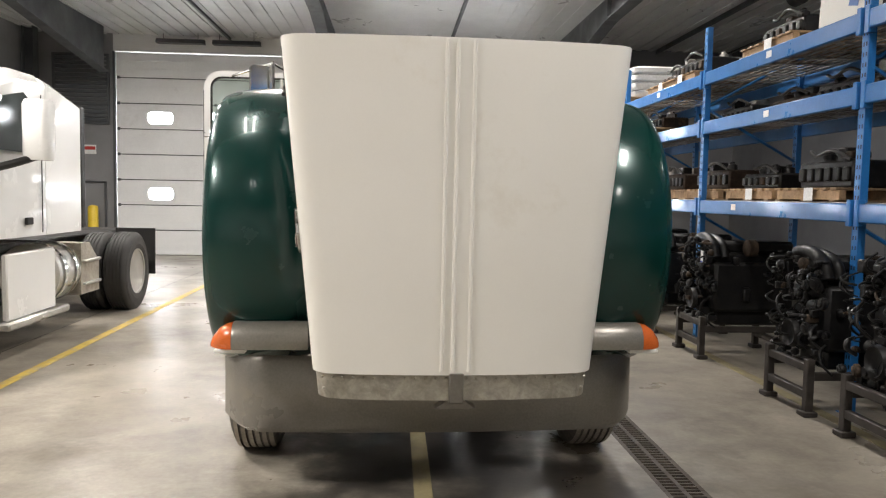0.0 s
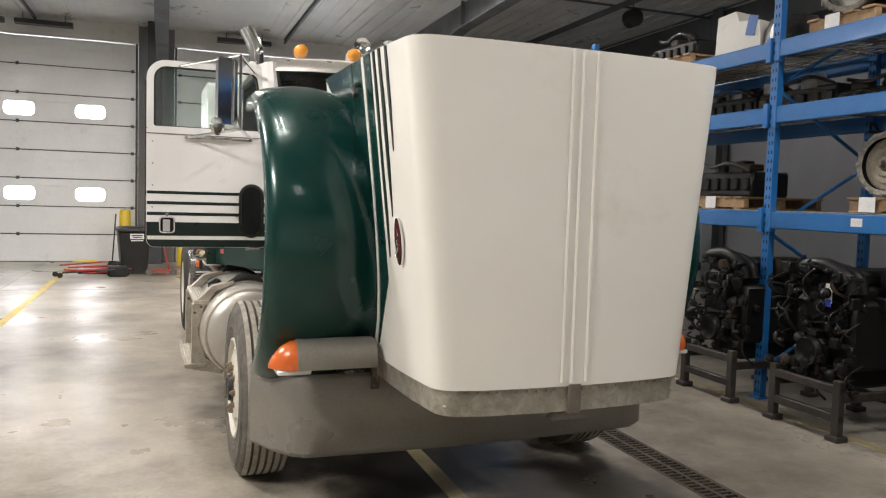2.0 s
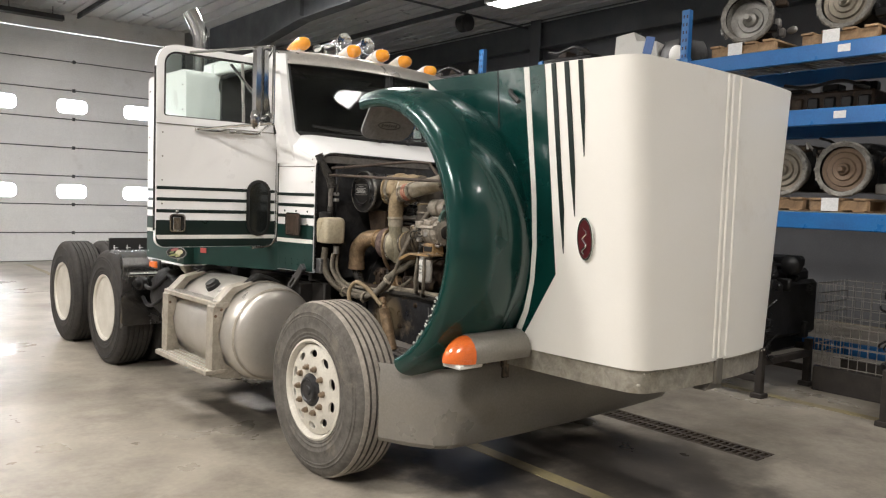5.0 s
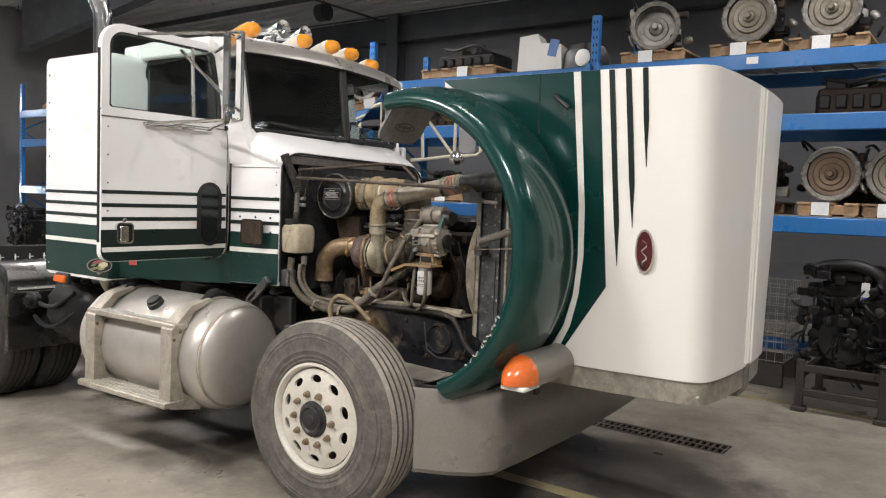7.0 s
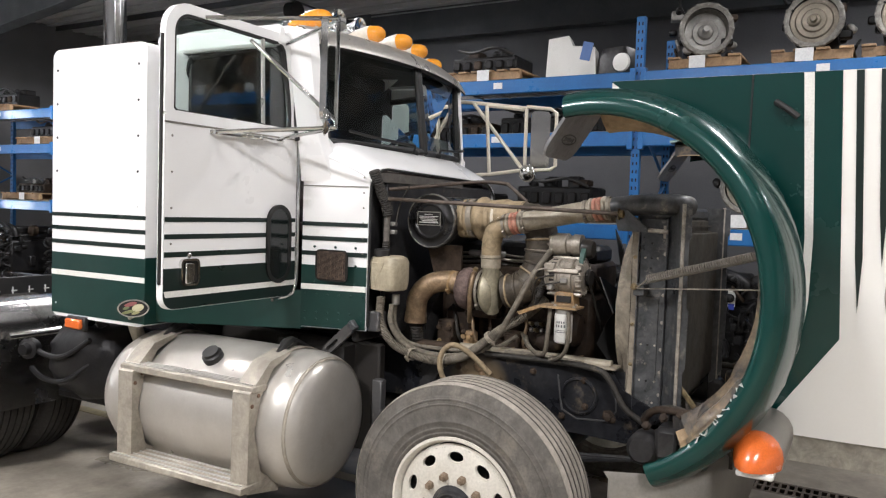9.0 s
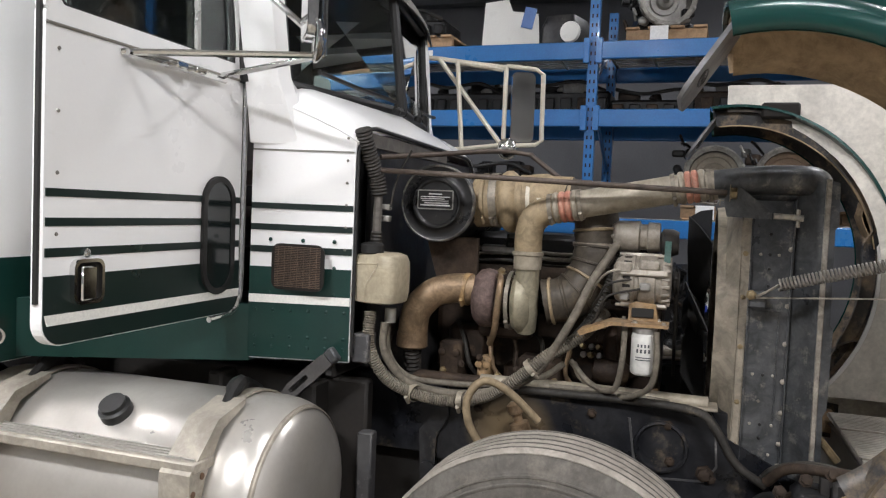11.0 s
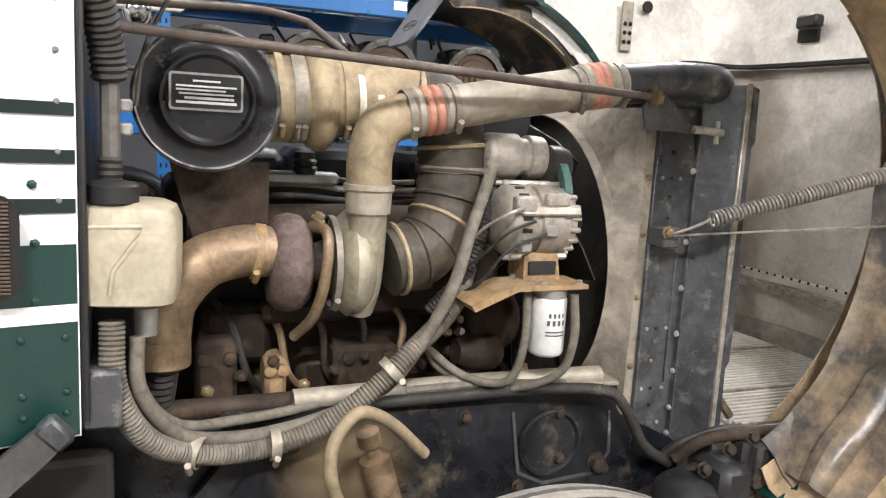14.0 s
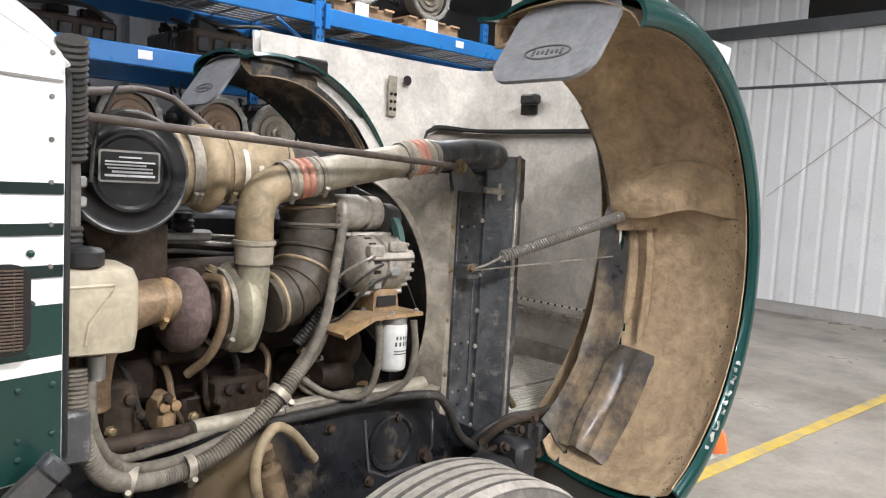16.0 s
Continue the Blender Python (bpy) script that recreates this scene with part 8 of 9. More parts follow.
for s in (-1, 1):
    gr = []
    for k in range(41):
        a = radians(81 + (245 - 81) * k / 40)
        row = []
        step = 0.0
        for x, d in ((0.665, -0.07), (0.672, -0.012), (0.70, 0.005), (0.80, 0.022), (0.90, 0.028), (1.00, 0.018), (1.07, -0.004), (1.115, -0.028), (1.132, -0.050), (1.137, -0.062)):
            dd = d - step * (0.5 if x > 1.05 else 1)
            row.append((s * x, FC[0] + (FA + dd) * math.cos(a), FC[1] + (FB + dd) * math.sin(a)))
        gr.append(row)
    g = Geo()
    g.sheet(gr, 0.004 * s)
    # The far liner takes the darker of the two muddy materials.
    ln_ = part("fender_liner", g, M_MUD if s < 0 else M_MUD_SMOOTH, hood, "mud-caked inner side of the fender")
    # dark inner wall of the wheel well and the ribbed tray low on it
    def on_well(x, deg, dd):
        a = radians(deg)
        return (s * x, FC[0] + (FA - dd) * math.cos(a), FC[1] + (FB - dd) * math.sin(a))
    g = Geo()
    g.sheet([[on_well(x, 128 + 113 * k / 26, dd * (0.6 if k < 9 else 1.0) + (0.012 if 10 <= k <= 19 else 0)) for x, dd in ((0.640, 0.115), (0.650, 0.108), (0.668, 0.08), (0.675, 0.03), (0.70, -0.004))] for k in range(27)], 0.006 * s)
    part("well_wall", g, M_TRAY, ln_, "mud-streaked black inner wall of the wheel well")
    g = Geo()
    g.sheet([[on_well(x, 205 + 35 * k / 10, -0.005 + (dd + 0.005) * (0.35, 0.8, 1, 1, 1, 1, 1, 1, 0.9, 0.7, 0.4)[k]) for x, dd in ((0.640, 0.115), (0.665, 0.105), (0.675, 0.075), (0.72, 0.065), (0.735, 0.088), (0.755, 0.088), (0.765, 0.060), (0.79, 0.045), (0.80, 0.05), (0.815, 0.010), (0.84, -0.035))] for k in range(11)], 0.006 * s)
    part("splash_panel", g, M_TRAY, ln_, "mud-streaked black plastic splash tray with ribs")
    g = Geo()
    g.sheet([[on_well(x, 82 + 88 * k / 20, dd) for x, dd in ((0.655, 0.072), (0.68, 0.070), (0.71, 0.060), (0.745, 0.036), (0.77, 0.008), (0.79, -0.020))] for k in range(21)], 0.005 * s)
    part("inner_lip", g, M_MUD, ln_, "mud-caked inner lip of the fender")
    # mud ledge across the liner and folds below it
    g = Geo()
    rows = []
    for k in range(7):
        deg = (152, 153.2, 156, 160, 164, 164.8, 165.2)[k]
        lift = (0.0, 0.070, 0.092, 0.092, 0.086, 0.04, 0.0)[k]
        rows.append([on_well(0.67 + 0.052 * j, deg + 1.2 * math.sin(j), -0.012 + lift * (1.1 if j < 4 else 0.85 if j < 5 else 0.4 if j < 7 else 0.25)) for j in range(9)])
    g.sheet(rows, 0.004 * s)
    part("mud_ledge", g, M_MUD, ln_, "mud-covered ledge across the liner")
    for x, r, d0, d1 in ((0.70, 0.020, 168, 198), (0.765, 0.016, 168, 202)):
        g = Geo()
        g.tube([on_well(x + 0.012 * (k / 6), d0 + (d1 - d0) * k / 6, 0.012) for k in range(7)], [r * 0.5] + [r] * 5 + [r * 0.4], 8)
        part("liner_fold", g, M_MUD, ln_)
    rgm = random.Random(12)
    g = Geo()
    for k in range(1100 if s < 0 else 40):
        c = Vector(on_well(rgm.uniform(0.86, 1.11), rgm.uniform(95, 245), 0.02 + 0.03 * rgm.random() * 0))
        x = abs(c.x)
        prof = ((0.80, 0.022), (0.90, 0.028), (1.00, 0.018), (1.07, -0.008), (1.12, -0.045))
        for (xa, da), (xb, db) in zip(prof, prof[1:]):
            if xa <= x <= xb:
                dd = -(da + (db - da) * (x - xa) / (xb - xa)) + 0.001
        c = Vector(on_well(x, rgm.uniform(95, 245), dd))
        r = rgm.uniform(0.0010, 0.0028) * (1.6 if rgm.random() < 0.1 else 1.0)
        g.lathe([(-r * 0.6, r * 0.3), (0, r), (r * 0.6, r * 0.3)], c, (rgm.uniform(-1, 1), rgm.uniform(-1, 1), rgm.uniform(-1, 1)), 5)
    tagged(part("mud_clod", g, M_RUST, ln_, "small dark clods stuck in the mud"), kind="stuff")

# hinge clutter ahead of the wheel
for s in (-1, 1):
    pipe("hinge_hose", [(s * 0.50, 4.52, 0.78), (s * 0.54, 4.48, 0.84), (s * 0.58, 4.39, 0.88), (s * 0.60, 4.30, 0.875), (s * 0.60, 4.20, 0.85)], 0.014, M_HOSE_DK, truck, "black hose at the hood hinge", 8)
    pipe("hinge_hose", [(s * 0.52, 4.46, 0.75), (s * 0.57, 4.38, 0.80), (s * 0.59, 4.30, 0.79), (s * 0.58, 4.22, 0.74)], 0.010, M_RUST, truck, "", 8)
    g = ring_plate([(4.12, 0.68), (4.36, 0.70), (4.36, 0.86), (4.12, 0.83)], [(4.145, 0.705), (4.335, 0.722), (4.335, 0.836), (4.145, 0.806)], "x", s * 0.60 - 0.02, s * 0.60 + 0.02)
    hf = part("hinge_frame", g, M_MUD_SMOOTH, truck, "muddy black hinge frame", smooth=0)
    g = Geo()
    g.prism([(4.145, 0.705), (4.335, 0.722), (4.335, 0.836), (4.145, 0.806)], "x", s * 0.57 - 0.004, s * 0.57 + 0.004)
    part("hinge_plate", g, M_MUD, hf, "mud-covered plate in the hinge frame")
    for y, z in ((4.40, 0.845), (4.33, 0.87), (4.25, 0.85), (4.47, 0.80)):
        bolt((s * 0.615, y, z), (s, 0, 0.4), 0.014, hf, M_RUST)
    g = Geo()
    g.box(s * 0.60, 4.40, 0.725, 0.05, 0.20, 0.03, 0.006)
    part("hinge_bar", g, M_RUST, hf)


# ---- goods on and under the racks ----
def pallet_geo(w=1.0):
    """Deck boards, stringers and bottom boards of a pallet w wide along the shelf."""
    boards = []
    n = max(3, round(7 * w))
    for k in range(n):
        boards.append((0.0, -w / 2 + 0.05 + k * (w - 0.10) / (n - 1), 0.105, 0.95, 0.55 * w / n + 0.02, 0.02))
    for x in (-0.42, 0.0, 0.42):
        boards.append((x, 0, 0.055, 0.06, w, 0.08))
    for k in range(3):
        boards.append((0.0, (k - 1) * (w / 2 - 0.06), 0.0075, 0.95, 0.09, 0.015))
    return boards


def make_pallet(m, label="worn wooden pallet on a blue rack shelf", w=1.0):
    e = thing("pallet", label, "pallet", m, "pallets")
    for b in pallet_geo(w):
        g = Geo()
        g.box(*b, 0.003)
        part("board", g, M_WOOD, e, smooth=0)
    return e


def place(x, y, z, rz=0.0, s=1.0):
    return Matrix.Translation((x, y, z)) @ Matrix.Rotation(radians(rz), 4, "Z")


M_BELL = paint("dull_cast_rim", (0.27, 0.26, 0.235), (0.16, 0.15, 0.13), 0.5, 0.4, 8, 0.12, 50, (0.07, 0.06, 0.045), 0.15, dirt_scale=9, grime=0.5)


def gearbox(m, tone, label, rnd):
    """A truck gearbox lying with its open bell housing towards the aisle (-x)."""
    e = thing("gearbox", label, "gearbox", m, "gearboxes")
    g = Geo()
    g.lathe([(0.0, 0.19), (-0.01, 0.225), (0.0, 0.235), (0.03, 0.235), (0.05, 0.205), (0.12, 0.19), (0.22, 0.165), (0.24, 0.05)], (0, 0, 0.245), (1, 0, 0), 40, cap=False)
    bell = part("bell_housing", g, M_BELL, e, "bare aluminium bell housing rim")
    for k in range(16):
        a = 2 * math.pi * k / 16
        g = Geo()
        g.lathe([(0, 0.017), (-0.012, 0.017), (-0.014, 0.010)], (0.0, 0.222 * math.cos(a), 0.245 + 0.222 * math.sin(a)), (1, 0, 0), 8)
        part("bolt_boss", g, M_BELL, bell)
    if rnd == 9:
        prof = [(0.16, 0.19), (0.17, 0.12), (0.14, 0.11), (0.14, 0.07), (0.10, 0.06), (0.08, 0.03), (-0.02, 0.025), (-0.02, 0.005)]
    else:
        prof = [(0.05, 0.195), (0.035, 0.185), (0.04, 0.15), (0.025, 0.14), (0.03, 0.10), (0.015, 0.09), (0.02, 0.055), (-0.005, 0.045), (-0.01, 0.03), (-0.05, 0.02), (-0.05, 0.005)]
    g = Geo()
    g.lathe(prof, (0, 0, 0.245), (1, 0, 0), 36)
    part("clutch_face", g, tone, e, "concentric clutch or converter face")
    g = Geo()
    g.lathe([(0.012, 0.222), (0.004, 0.216), (0.05, 0.198), (0.06, 0.196)], (0, 0, 0.245), (1, 0, 0), 36, cap=False)
    part("bell_gap", g, M_DARK, e)
    rg = random.Random(rnd * 7 + int(m.translation.y * 10))
    for k in range(12):
        g = Geo()
        y, z, x = rg.choice((-1, 1)) * rg.uniform(0.16, 0.30), rg.uniform(0.06, 0.50), rg.uniform(0.10, 0.65)
        if k % 3 == 0:
            g.lathe([(0, 0.02), (0.02, 0.035), (0.07, 0.035), (0.09, 0.02)], (x, y, z), (rg.uniform(-1, 0), rg.uniform(-1, 1), rg.uniform(-0.5, 1)), 12)
        elif k % 3 == 1:
            g.box(x, y, z, rg.uniform(0.05, 0.12), rg.uniform(0.05, 0.12), rg.uniform(0.05, 0.10), 0.012)
        else:
            g.tube(curve([(x, y, z), (x - 0.06, y * 1.15, z + 0.08), (x - 0.10, y * 1.05, z + 0.02)], 5), 0.011, 6)
        part("fitting", g, rg.choice((M_ENGINE, M_ENGINE, M_CAST, M_RUST)), e)
    g = Geo()
    g.box(0.45, 0, 0.24, 0.44, 0.34, 0.36, 0.05)
    part("case", g, M_ENGINE, e)
    g = Geo()
    g.box(0.44, 0, 0.445, 0.36, 0.22, 0.07, 0.02)
    part("top_cover", g, M_BLOCK if rnd % 2 else M_ENGINE, e)
    g = Geo()
    g.lathe([(0, 0.10), (0.06, 0.09), (0.10, 0.05), (0.14, 0.05)], (0.66, 0, 0.25), (1, 0, 0), 18)
    part("output_flange", g, M_ENGINE, e)
    for k in range(4):
        g = Geo()
        g.box(0.30 + 0.1 * k, (-1) ** k * 0.19, 0.20 + 0.05 * (k % 3), 0.08, 0.06, 0.09, 0.015)
        part("side_cover", g, M_ENGINE if (k + rnd) % 2 else M_CAST, e)
    g = Geo()
    g.tube(curve([(0.30, 0.15, 0.42), (0.25, 0.22, 0.50), (0.12, 0.26, 0.48 + 0.02 * rnd)], 5), 0.012, 6)
    part("air_line", g, M_BLACK, e)
    return e


def paper_tag(m, label="white paper tag fixed to a pallet"):
    g = Geo()
    g.box(0, 0, 0, 0.003, 0.14, 0.11, 0.0005)
    return tagged(part("paper_tag", g, M_PAPER, None, "", m, smooth=0), label, "tag", "paper tags")


TOP, MID, LOW = BEAMS[3] + 0.082, BEAMS[2] + 0.082, BEAMS[1] + 0.082
M_DISC = paint("scored_clutch_steel", (0.27, 0.24, 0.19), (0.15, 0.13, 0.10), 0.4, 0.6, 9, 0.05, 60)
M_DISC2 = paint("brown_converter_steel", (0.19, 0.13, 0.085), (0.13, 0.09, 0.06), 0.5, 0.4, 9, 0.05, 60)
boxes = [
    (5.15, TOP, M_CAST, 9, 16), (4.28, TOP, M_DISC, 2, 0), (3.60, TOP, M_DISC, 3, 0), (2.25, TOP, M_DISC2, 2, 0), (1.45, TOP, M_DISC, 1, 0),
    (4.73, LOW, M_DISC, 1, 0), (4.20, LOW, M_DISC2, 2, 0), (3.52, LOW, M_DISC2, 3, 0), (3.02, LOW, M_DISC, 0, 0), (2.15, LOW, M_DISC, 2, 0), (1.3, LOW, M_DISC2, 1, 0),
]
pal, small = None, {}
for y, z, tone, rnd, rz in boxes:
    m = place(RX + 0.52, y, z, 0)
    w = 0.62 if z == TOP else 0.47
    if w in small:
        copy_thing(small[w], m)
    else:
        small[w] = make_pallet(m, "worn dark wooden pallet under a gearbox on a blue rack shelf", w)
    gearbox(place(RX + 0.12, y, z + 0.115, rz), tone, "used truck gearbox with open bell housing on a pallet", rnd)
    paper_tag(place(RX + 0.035, y + 0.05, z + 0.06))


def component(m, kind, rnd, label, category):
    """Odd machine parts: long castings with covers, ribs, ports and pipes."""
    rg = random.Random(rnd)
    e = thing(kind, label, category, m)
    L, W, H = rg.uniform(0.7, 0.95), rg.uniform(0.35, 0.5), rg.uniform(0.14, 0.24)
    g = Geo()
    g.box(0, 0, H / 2, W, L, H, 0.02)
    part("casting", g, M_ENGINE if rg.random() < 0.75 else M_BLOCK, e)
    for k in range(6):
        g = Geo()
        g.box(-W / 2 - 0.01, -L / 2 + (k + 0.5) * L / 6, H * 0.5, 0.04, L / 9, H * 0.5, 0.01)
        part("port", g, M_ENGINE if rg.random() < 0.8 else M_RUST, e)
    for k in range(5):
        g = Geo()
        a = rg.uniform(-L / 2.4, L / 2.4)
        if rg.random() < 0.5:
            g.box(rg.uniform(-W / 3, W / 3), a, H + 0.04, rg.uniform(0.08, 0.2), rg.uniform(0.08, 0.2), rg.uniform(0.06, 0.14), 0.012)
        else:
            g.lathe([(0, 0.05), (0.06, 0.055), (0.08, 0.03), (0.10, 0.03)], (rg.uniform(-W / 3, W / 3), a, H - 0.01), (0, 0.3, 1), 14)
        part("fitting", g, rg.choice([M_ENGINE, M_ENGINE, M_CAST, M_BLOCK]), e)
    g = Geo()
    g.tube(curve([(-W / 2, -L / 2.2, H), (-W / 2 - 0.04, -L / 5, H + 0.08), (-W / 2, L / 6, H + 0.05), (-W / 3, L / 2.2, H + 0.10)], 5), 0.016, 8)
    part("pipe", g, M_BLACK, e)
    return e


pal = make_pallet(place(RX + 0.52, 9.9, BEAMS[1] + 0.082))
for y, z, r, lab in ((7.45, TOP, 3, "grey engine top casting with fittings on a pallet"), (8.9, LOW, 5, "oily dark cylinder head on a pallet"), (7.7, LOW, 8, "grey cylinder head casting on a pallet"), (6.6, LOW, 11, "dark engine casting on a pallet"),
                     (10.2, LOW, 13, "dark engine casting on a pallet"), (12.4, LOW, 17, "dark engine casting on a pallet"), (13.8, TOP, 19, "dark machine casting on a pallet"), (10.4, TOP, 22, "dark machine casting on a pallet"), (11.2, MID, 41, "dark machine casting on a pallet"), (12.9, MID, 43, "brown machine casting on a pallet"), (13.6, LOW, 45, "dark machine casting on a pallet"), (15.2, MID, 47, "dark machine casting on a pallet"), (15.6, LOW, 49, "dark machine casting on a pallet"), (16.4, TOP, 50, "dark machine casting on a pallet"), (9.7, TOP, 53, "dark machine casting on a pallet")):
    copy_thing(pal, place(RX + 0.52, y, z))
    component(place(RX + 0.45, y, z + 0.115), "casting", r, lab, "engine part")
    paper_tag(place(RX + 0.035, y - 0.1, z + 0.06))
for y, z, r in ((3.3, MID, 36), (2.2, MID, 37), (1.2, MID, 40)):
    component(place(RX + 0.5, y, z), "axle_part", r, "dark greasy driveline part lying on a rack shelf", "truck part")

for k, (y, z, r) in enumerate(((2.0, LOW, 60), (3.2, LOW, 61), (6.1, MID, 62), (7.0, MID, 63), (7.9, MID, 64), (9.2, MID, 65), (10.1, MID, 66), (3.4, MID, 67), (4.6, MID, 68), (5.2, MID, 69), (0.6, LOW, 70), (11.9, LOW, 71), (9.5, LOW, 72))):
    component(place(RX + 0.78, y, z), "axle_part", r, "dark greasy machine part lying at the back of a rack shelf", "truck part")

# white plastic housing and dark hopper by the upright
e = thing("plastic_housing", "broken cream-white plastic housing with blue tape on the shelf", "housing", place(RX + 0.35, 6.50, TOP, 12))
g = Geo()
g.prism([(-0.26, 0.0), (0.24, 0.0), (0.22, 0.40), (0.02, 0.43), (-0.02, 0.33), (-0.24, 0.31)], "y", -0.14, 0.14, Matrix.Rotation(radians(90), 4, "Z"))
part("shell", g, M_STRIPE_W, e)
g = Geo()
g.box(-0.145, -0.10, 0.30, 0.006, 0.10, 0.18, 0.002, Matrix.Rotation(radians(12), 4, "X"))
part("tape", g, paint("blue_tape", (0.12, 0.22, 0.50), None, 0.5), e, "strip of blue tape")
e = thing("dark_hopper", "dark worn plastic box lying on the shelf", "box", place(RX + 0.45, 6.02, TOP, -14))
g = Geo()
g.rings([[(x, y, 0.0) for x, y in rrect(0.42, 0.34, 0.04)], [(x, y, 0.20) for x, y in rrect(0.40, 0.32, 0.04)], [(x * 0.8, y * 0.8, 0.30) for x, y in rrect(0.40, 0.32, 0.04)]])
part("shell", g, M_CHASSIS, e)
g = Geo()
g.lathe([(0, 0.09), (-0.03, 0.085), (-0.04, 0.03)], (-0.22, -0.14, 0.13), (1, 0, 0), 20)
part("white_port", g, M_STRIPE_W, e)


# black diesel engines on steel stands, flywheel or damper end to the aisle
def stand_engine(m, rnd, flywheel):
    rg = random.Random(rnd)
    e = thing("diesel_engine", "black oily diesel engine standing on a low steel stand", "engine", m, "engines on stands")
    g = Geo()
    g.box(0.50, 0, 0.72, 0.90, 0.54, 0.50, 0.03)
    part("block", g, M_ENGINE, e)
    g = Geo()
    g.box(0.50, 0, 0.42, 0.80, 0.38, 0.20, 0.03)
    part("oil_pan", g, M_ENGINE, e)
    g = Geo()
    g.box(0.50, 0.02, 1.00, 0.88, 0.42, 0.14, 0.03)
    part("head", g, M_ENGINE, e)
    g = Geo()
    g.box(0.50, 0.0, 1.12, 0.84, 0.32, 0.12, 0.035)
    part("valve_cover", g, M_ENGINE, e)
    for k, r in ((0, 0.052), (1, 0.045)):
        g = Geo()
        g.tube(curve([(0.05 + 0.1 * k, -0.25, 1.02), (0.04 + 0.1 * k, -0.20, 1.14), (0.04 + 0.1 * k, -0.04, 1.21 - 0.02 * k), (0.05 + 0.1 * k, 0.16, 1.20), (0.12 + 0.1 * k, 0.27, 1.15), (0.30 + 0.1 * k, 0.30, 1.12)], 6), r, 14)
        part("intake_pipe", g, M_ENGINE, e, "smooth black curved intake pipe")
    g = Geo()
    g.lathe([(0, 0.06), (0.02, 0.085), (0.10, 0.085), (0.12, 0.05)], (0.34, -0.28, 1.12), (1, 0, 0), 20)
    part("turbo", g, M_RUST if rg.random() < 0.5 else M_ENGINE, e)
    g = Geo()
    if flywheel:
        g.lathe([(0.0, 0.10), (-0.015, 0.15), (-0.02, 0.20), (0.0, 0.225), (0.05, 0.24), (0.06, 0.10)], (0.0, 0, 0.62), (1, 0, 0), 36)
    else:
        g.lathe([(-0.07, 0.05), (-0.08, 0.085), (-0.10, 0.10), (-0.06, 0.115), (-0.05, 0.10), (-0.03, 0.10), (-0.02, 0.12), (0.02, 0.12), (0.04, 0.06)], (0.0, 0, 0.58), (1, 0, 0), 30)
    part("flywheel" if flywheel else "crank_damper", g, M_ENGINE, e)
    for k in range(120):
        y, z, x = rg.uniform(-0.36, 0.36), rg.uniform(0.34, 1.20), rg.uniform(-0.06, 0.05)
        g = Geo()
        q = rg.random()
        if q < 0.30:
            r = rg.uniform(0.015, 0.05)
            g.lathe([(0, r * 0.6), (-0.015, r), (-0.04, r), (-0.045, r * 0.7), (-0.055, r * 0.7), (-0.06, r * 0.3)], (x, y, z), (1, rg.uniform(-0.5, 0.5), rg.uniform(-0.4, 0.4)), 12)
            nm = "accessory"
        elif q < 0.55:
            g.box(x, y, z, rg.uniform(0.04, 0.10), rg.uniform(0.02, 0.09), rg.uniform(0.02, 0.09), 0.008)
            nm = "bracket"
        elif q < 0.68:
            g.lathe([(0, 0.012), (-0.012, 0.012), (-0.014, 0.007), (-0.03, 0.007)], (x - 0.03, y, z), (1, 0, 0), 6)
            nm = "bolt"
        else:
            dy, dz = rg.uniform(-0.16, 0.16), rg.uniform(-0.22, 0.16)
            g.tube(curve([(x, y, z), (x - 0.06, y + dy * 0.3, z + dz * 0.2), (x - 0.07, y + dy * 0.7, z + dz * 0.6), (x, y + dy, z + dz)], 4), rg.choice((0.006, 0.009, 0.014)), 6)
            nm = "hose"
        part(nm, g, M_RUST if rg.random() < 0.05 else M_ENGINE, e)
    for k in range(14):
        g = Geo()
        sgn = rg.choice((-1, 1))
        g.box(0.15 + k * 0.055, sgn * 0.26, rg.uniform(0.50, 1.02), rg.uniform(0.05, 0.12), rg.uniform(0.05, 0.14), rg.uniform(0.05, 0.16), 0.015)
        part("side_fitting", g, M_ENGINE, e)
    g = Geo()
    g.box(-0.035, -0.12, 1.02, 0.004, 0.06, 0.14, 0.001, None)
    part("tag", g, M_PAPER, e, "white paper tag", smooth=0)
    g = Geo()
    g.box(-0.037, -0.12, 0.95, 0.004, 0.05, 0.05, 0.001)
    part("tag_holder", g, paint("blue_plastic_tag", (0.03, 0.06, 0.40), None, 0.4), e, "blue plastic tag", smooth=0)
    return e


M_STAND = paint("brown_black_stand_steel", (0.05, 0.042, 0.036), (0.035, 0.03, 0.027), 0.6, 0.2, 6, 0.06, 60, (0.12, 0.09, 0.07), 0.08)


def stand(m):
    e = thing("engine_stand", "low welded brown-black steel engine stand on the floor", "engine stand", m, "engine stands")
    for x in (0.0, 0.85):
        for y in (-0.30, 0.30):
            g = Geo()
            g.box(x, y, 0.215, 0.06, 0.06, 0.43, 0.005)
            part("leg", g, M_STAND, e, smooth=0)
            g = Geo()
            g.box(x, y, 0.02, 0.11, 0.11, 0.04, 0.006)
            part("foot", g, M_STAND, e, smooth=0)
        for z in (0.36, 0.16):
            g = Geo()
            g.box(x, 0, z, 0.05, 0.66, 0.06, 0.005)
            part("crossbar", g, M_STAND, e, smooth=0)
    for y in (-0.30, 0.30):
        g = Geo()
        g.box(0.42, y, 0.30, 0.86, 0.05, 0.06, 0.005)
        part("side_rail", g, M_STAND, e, smooth=0)
    return e


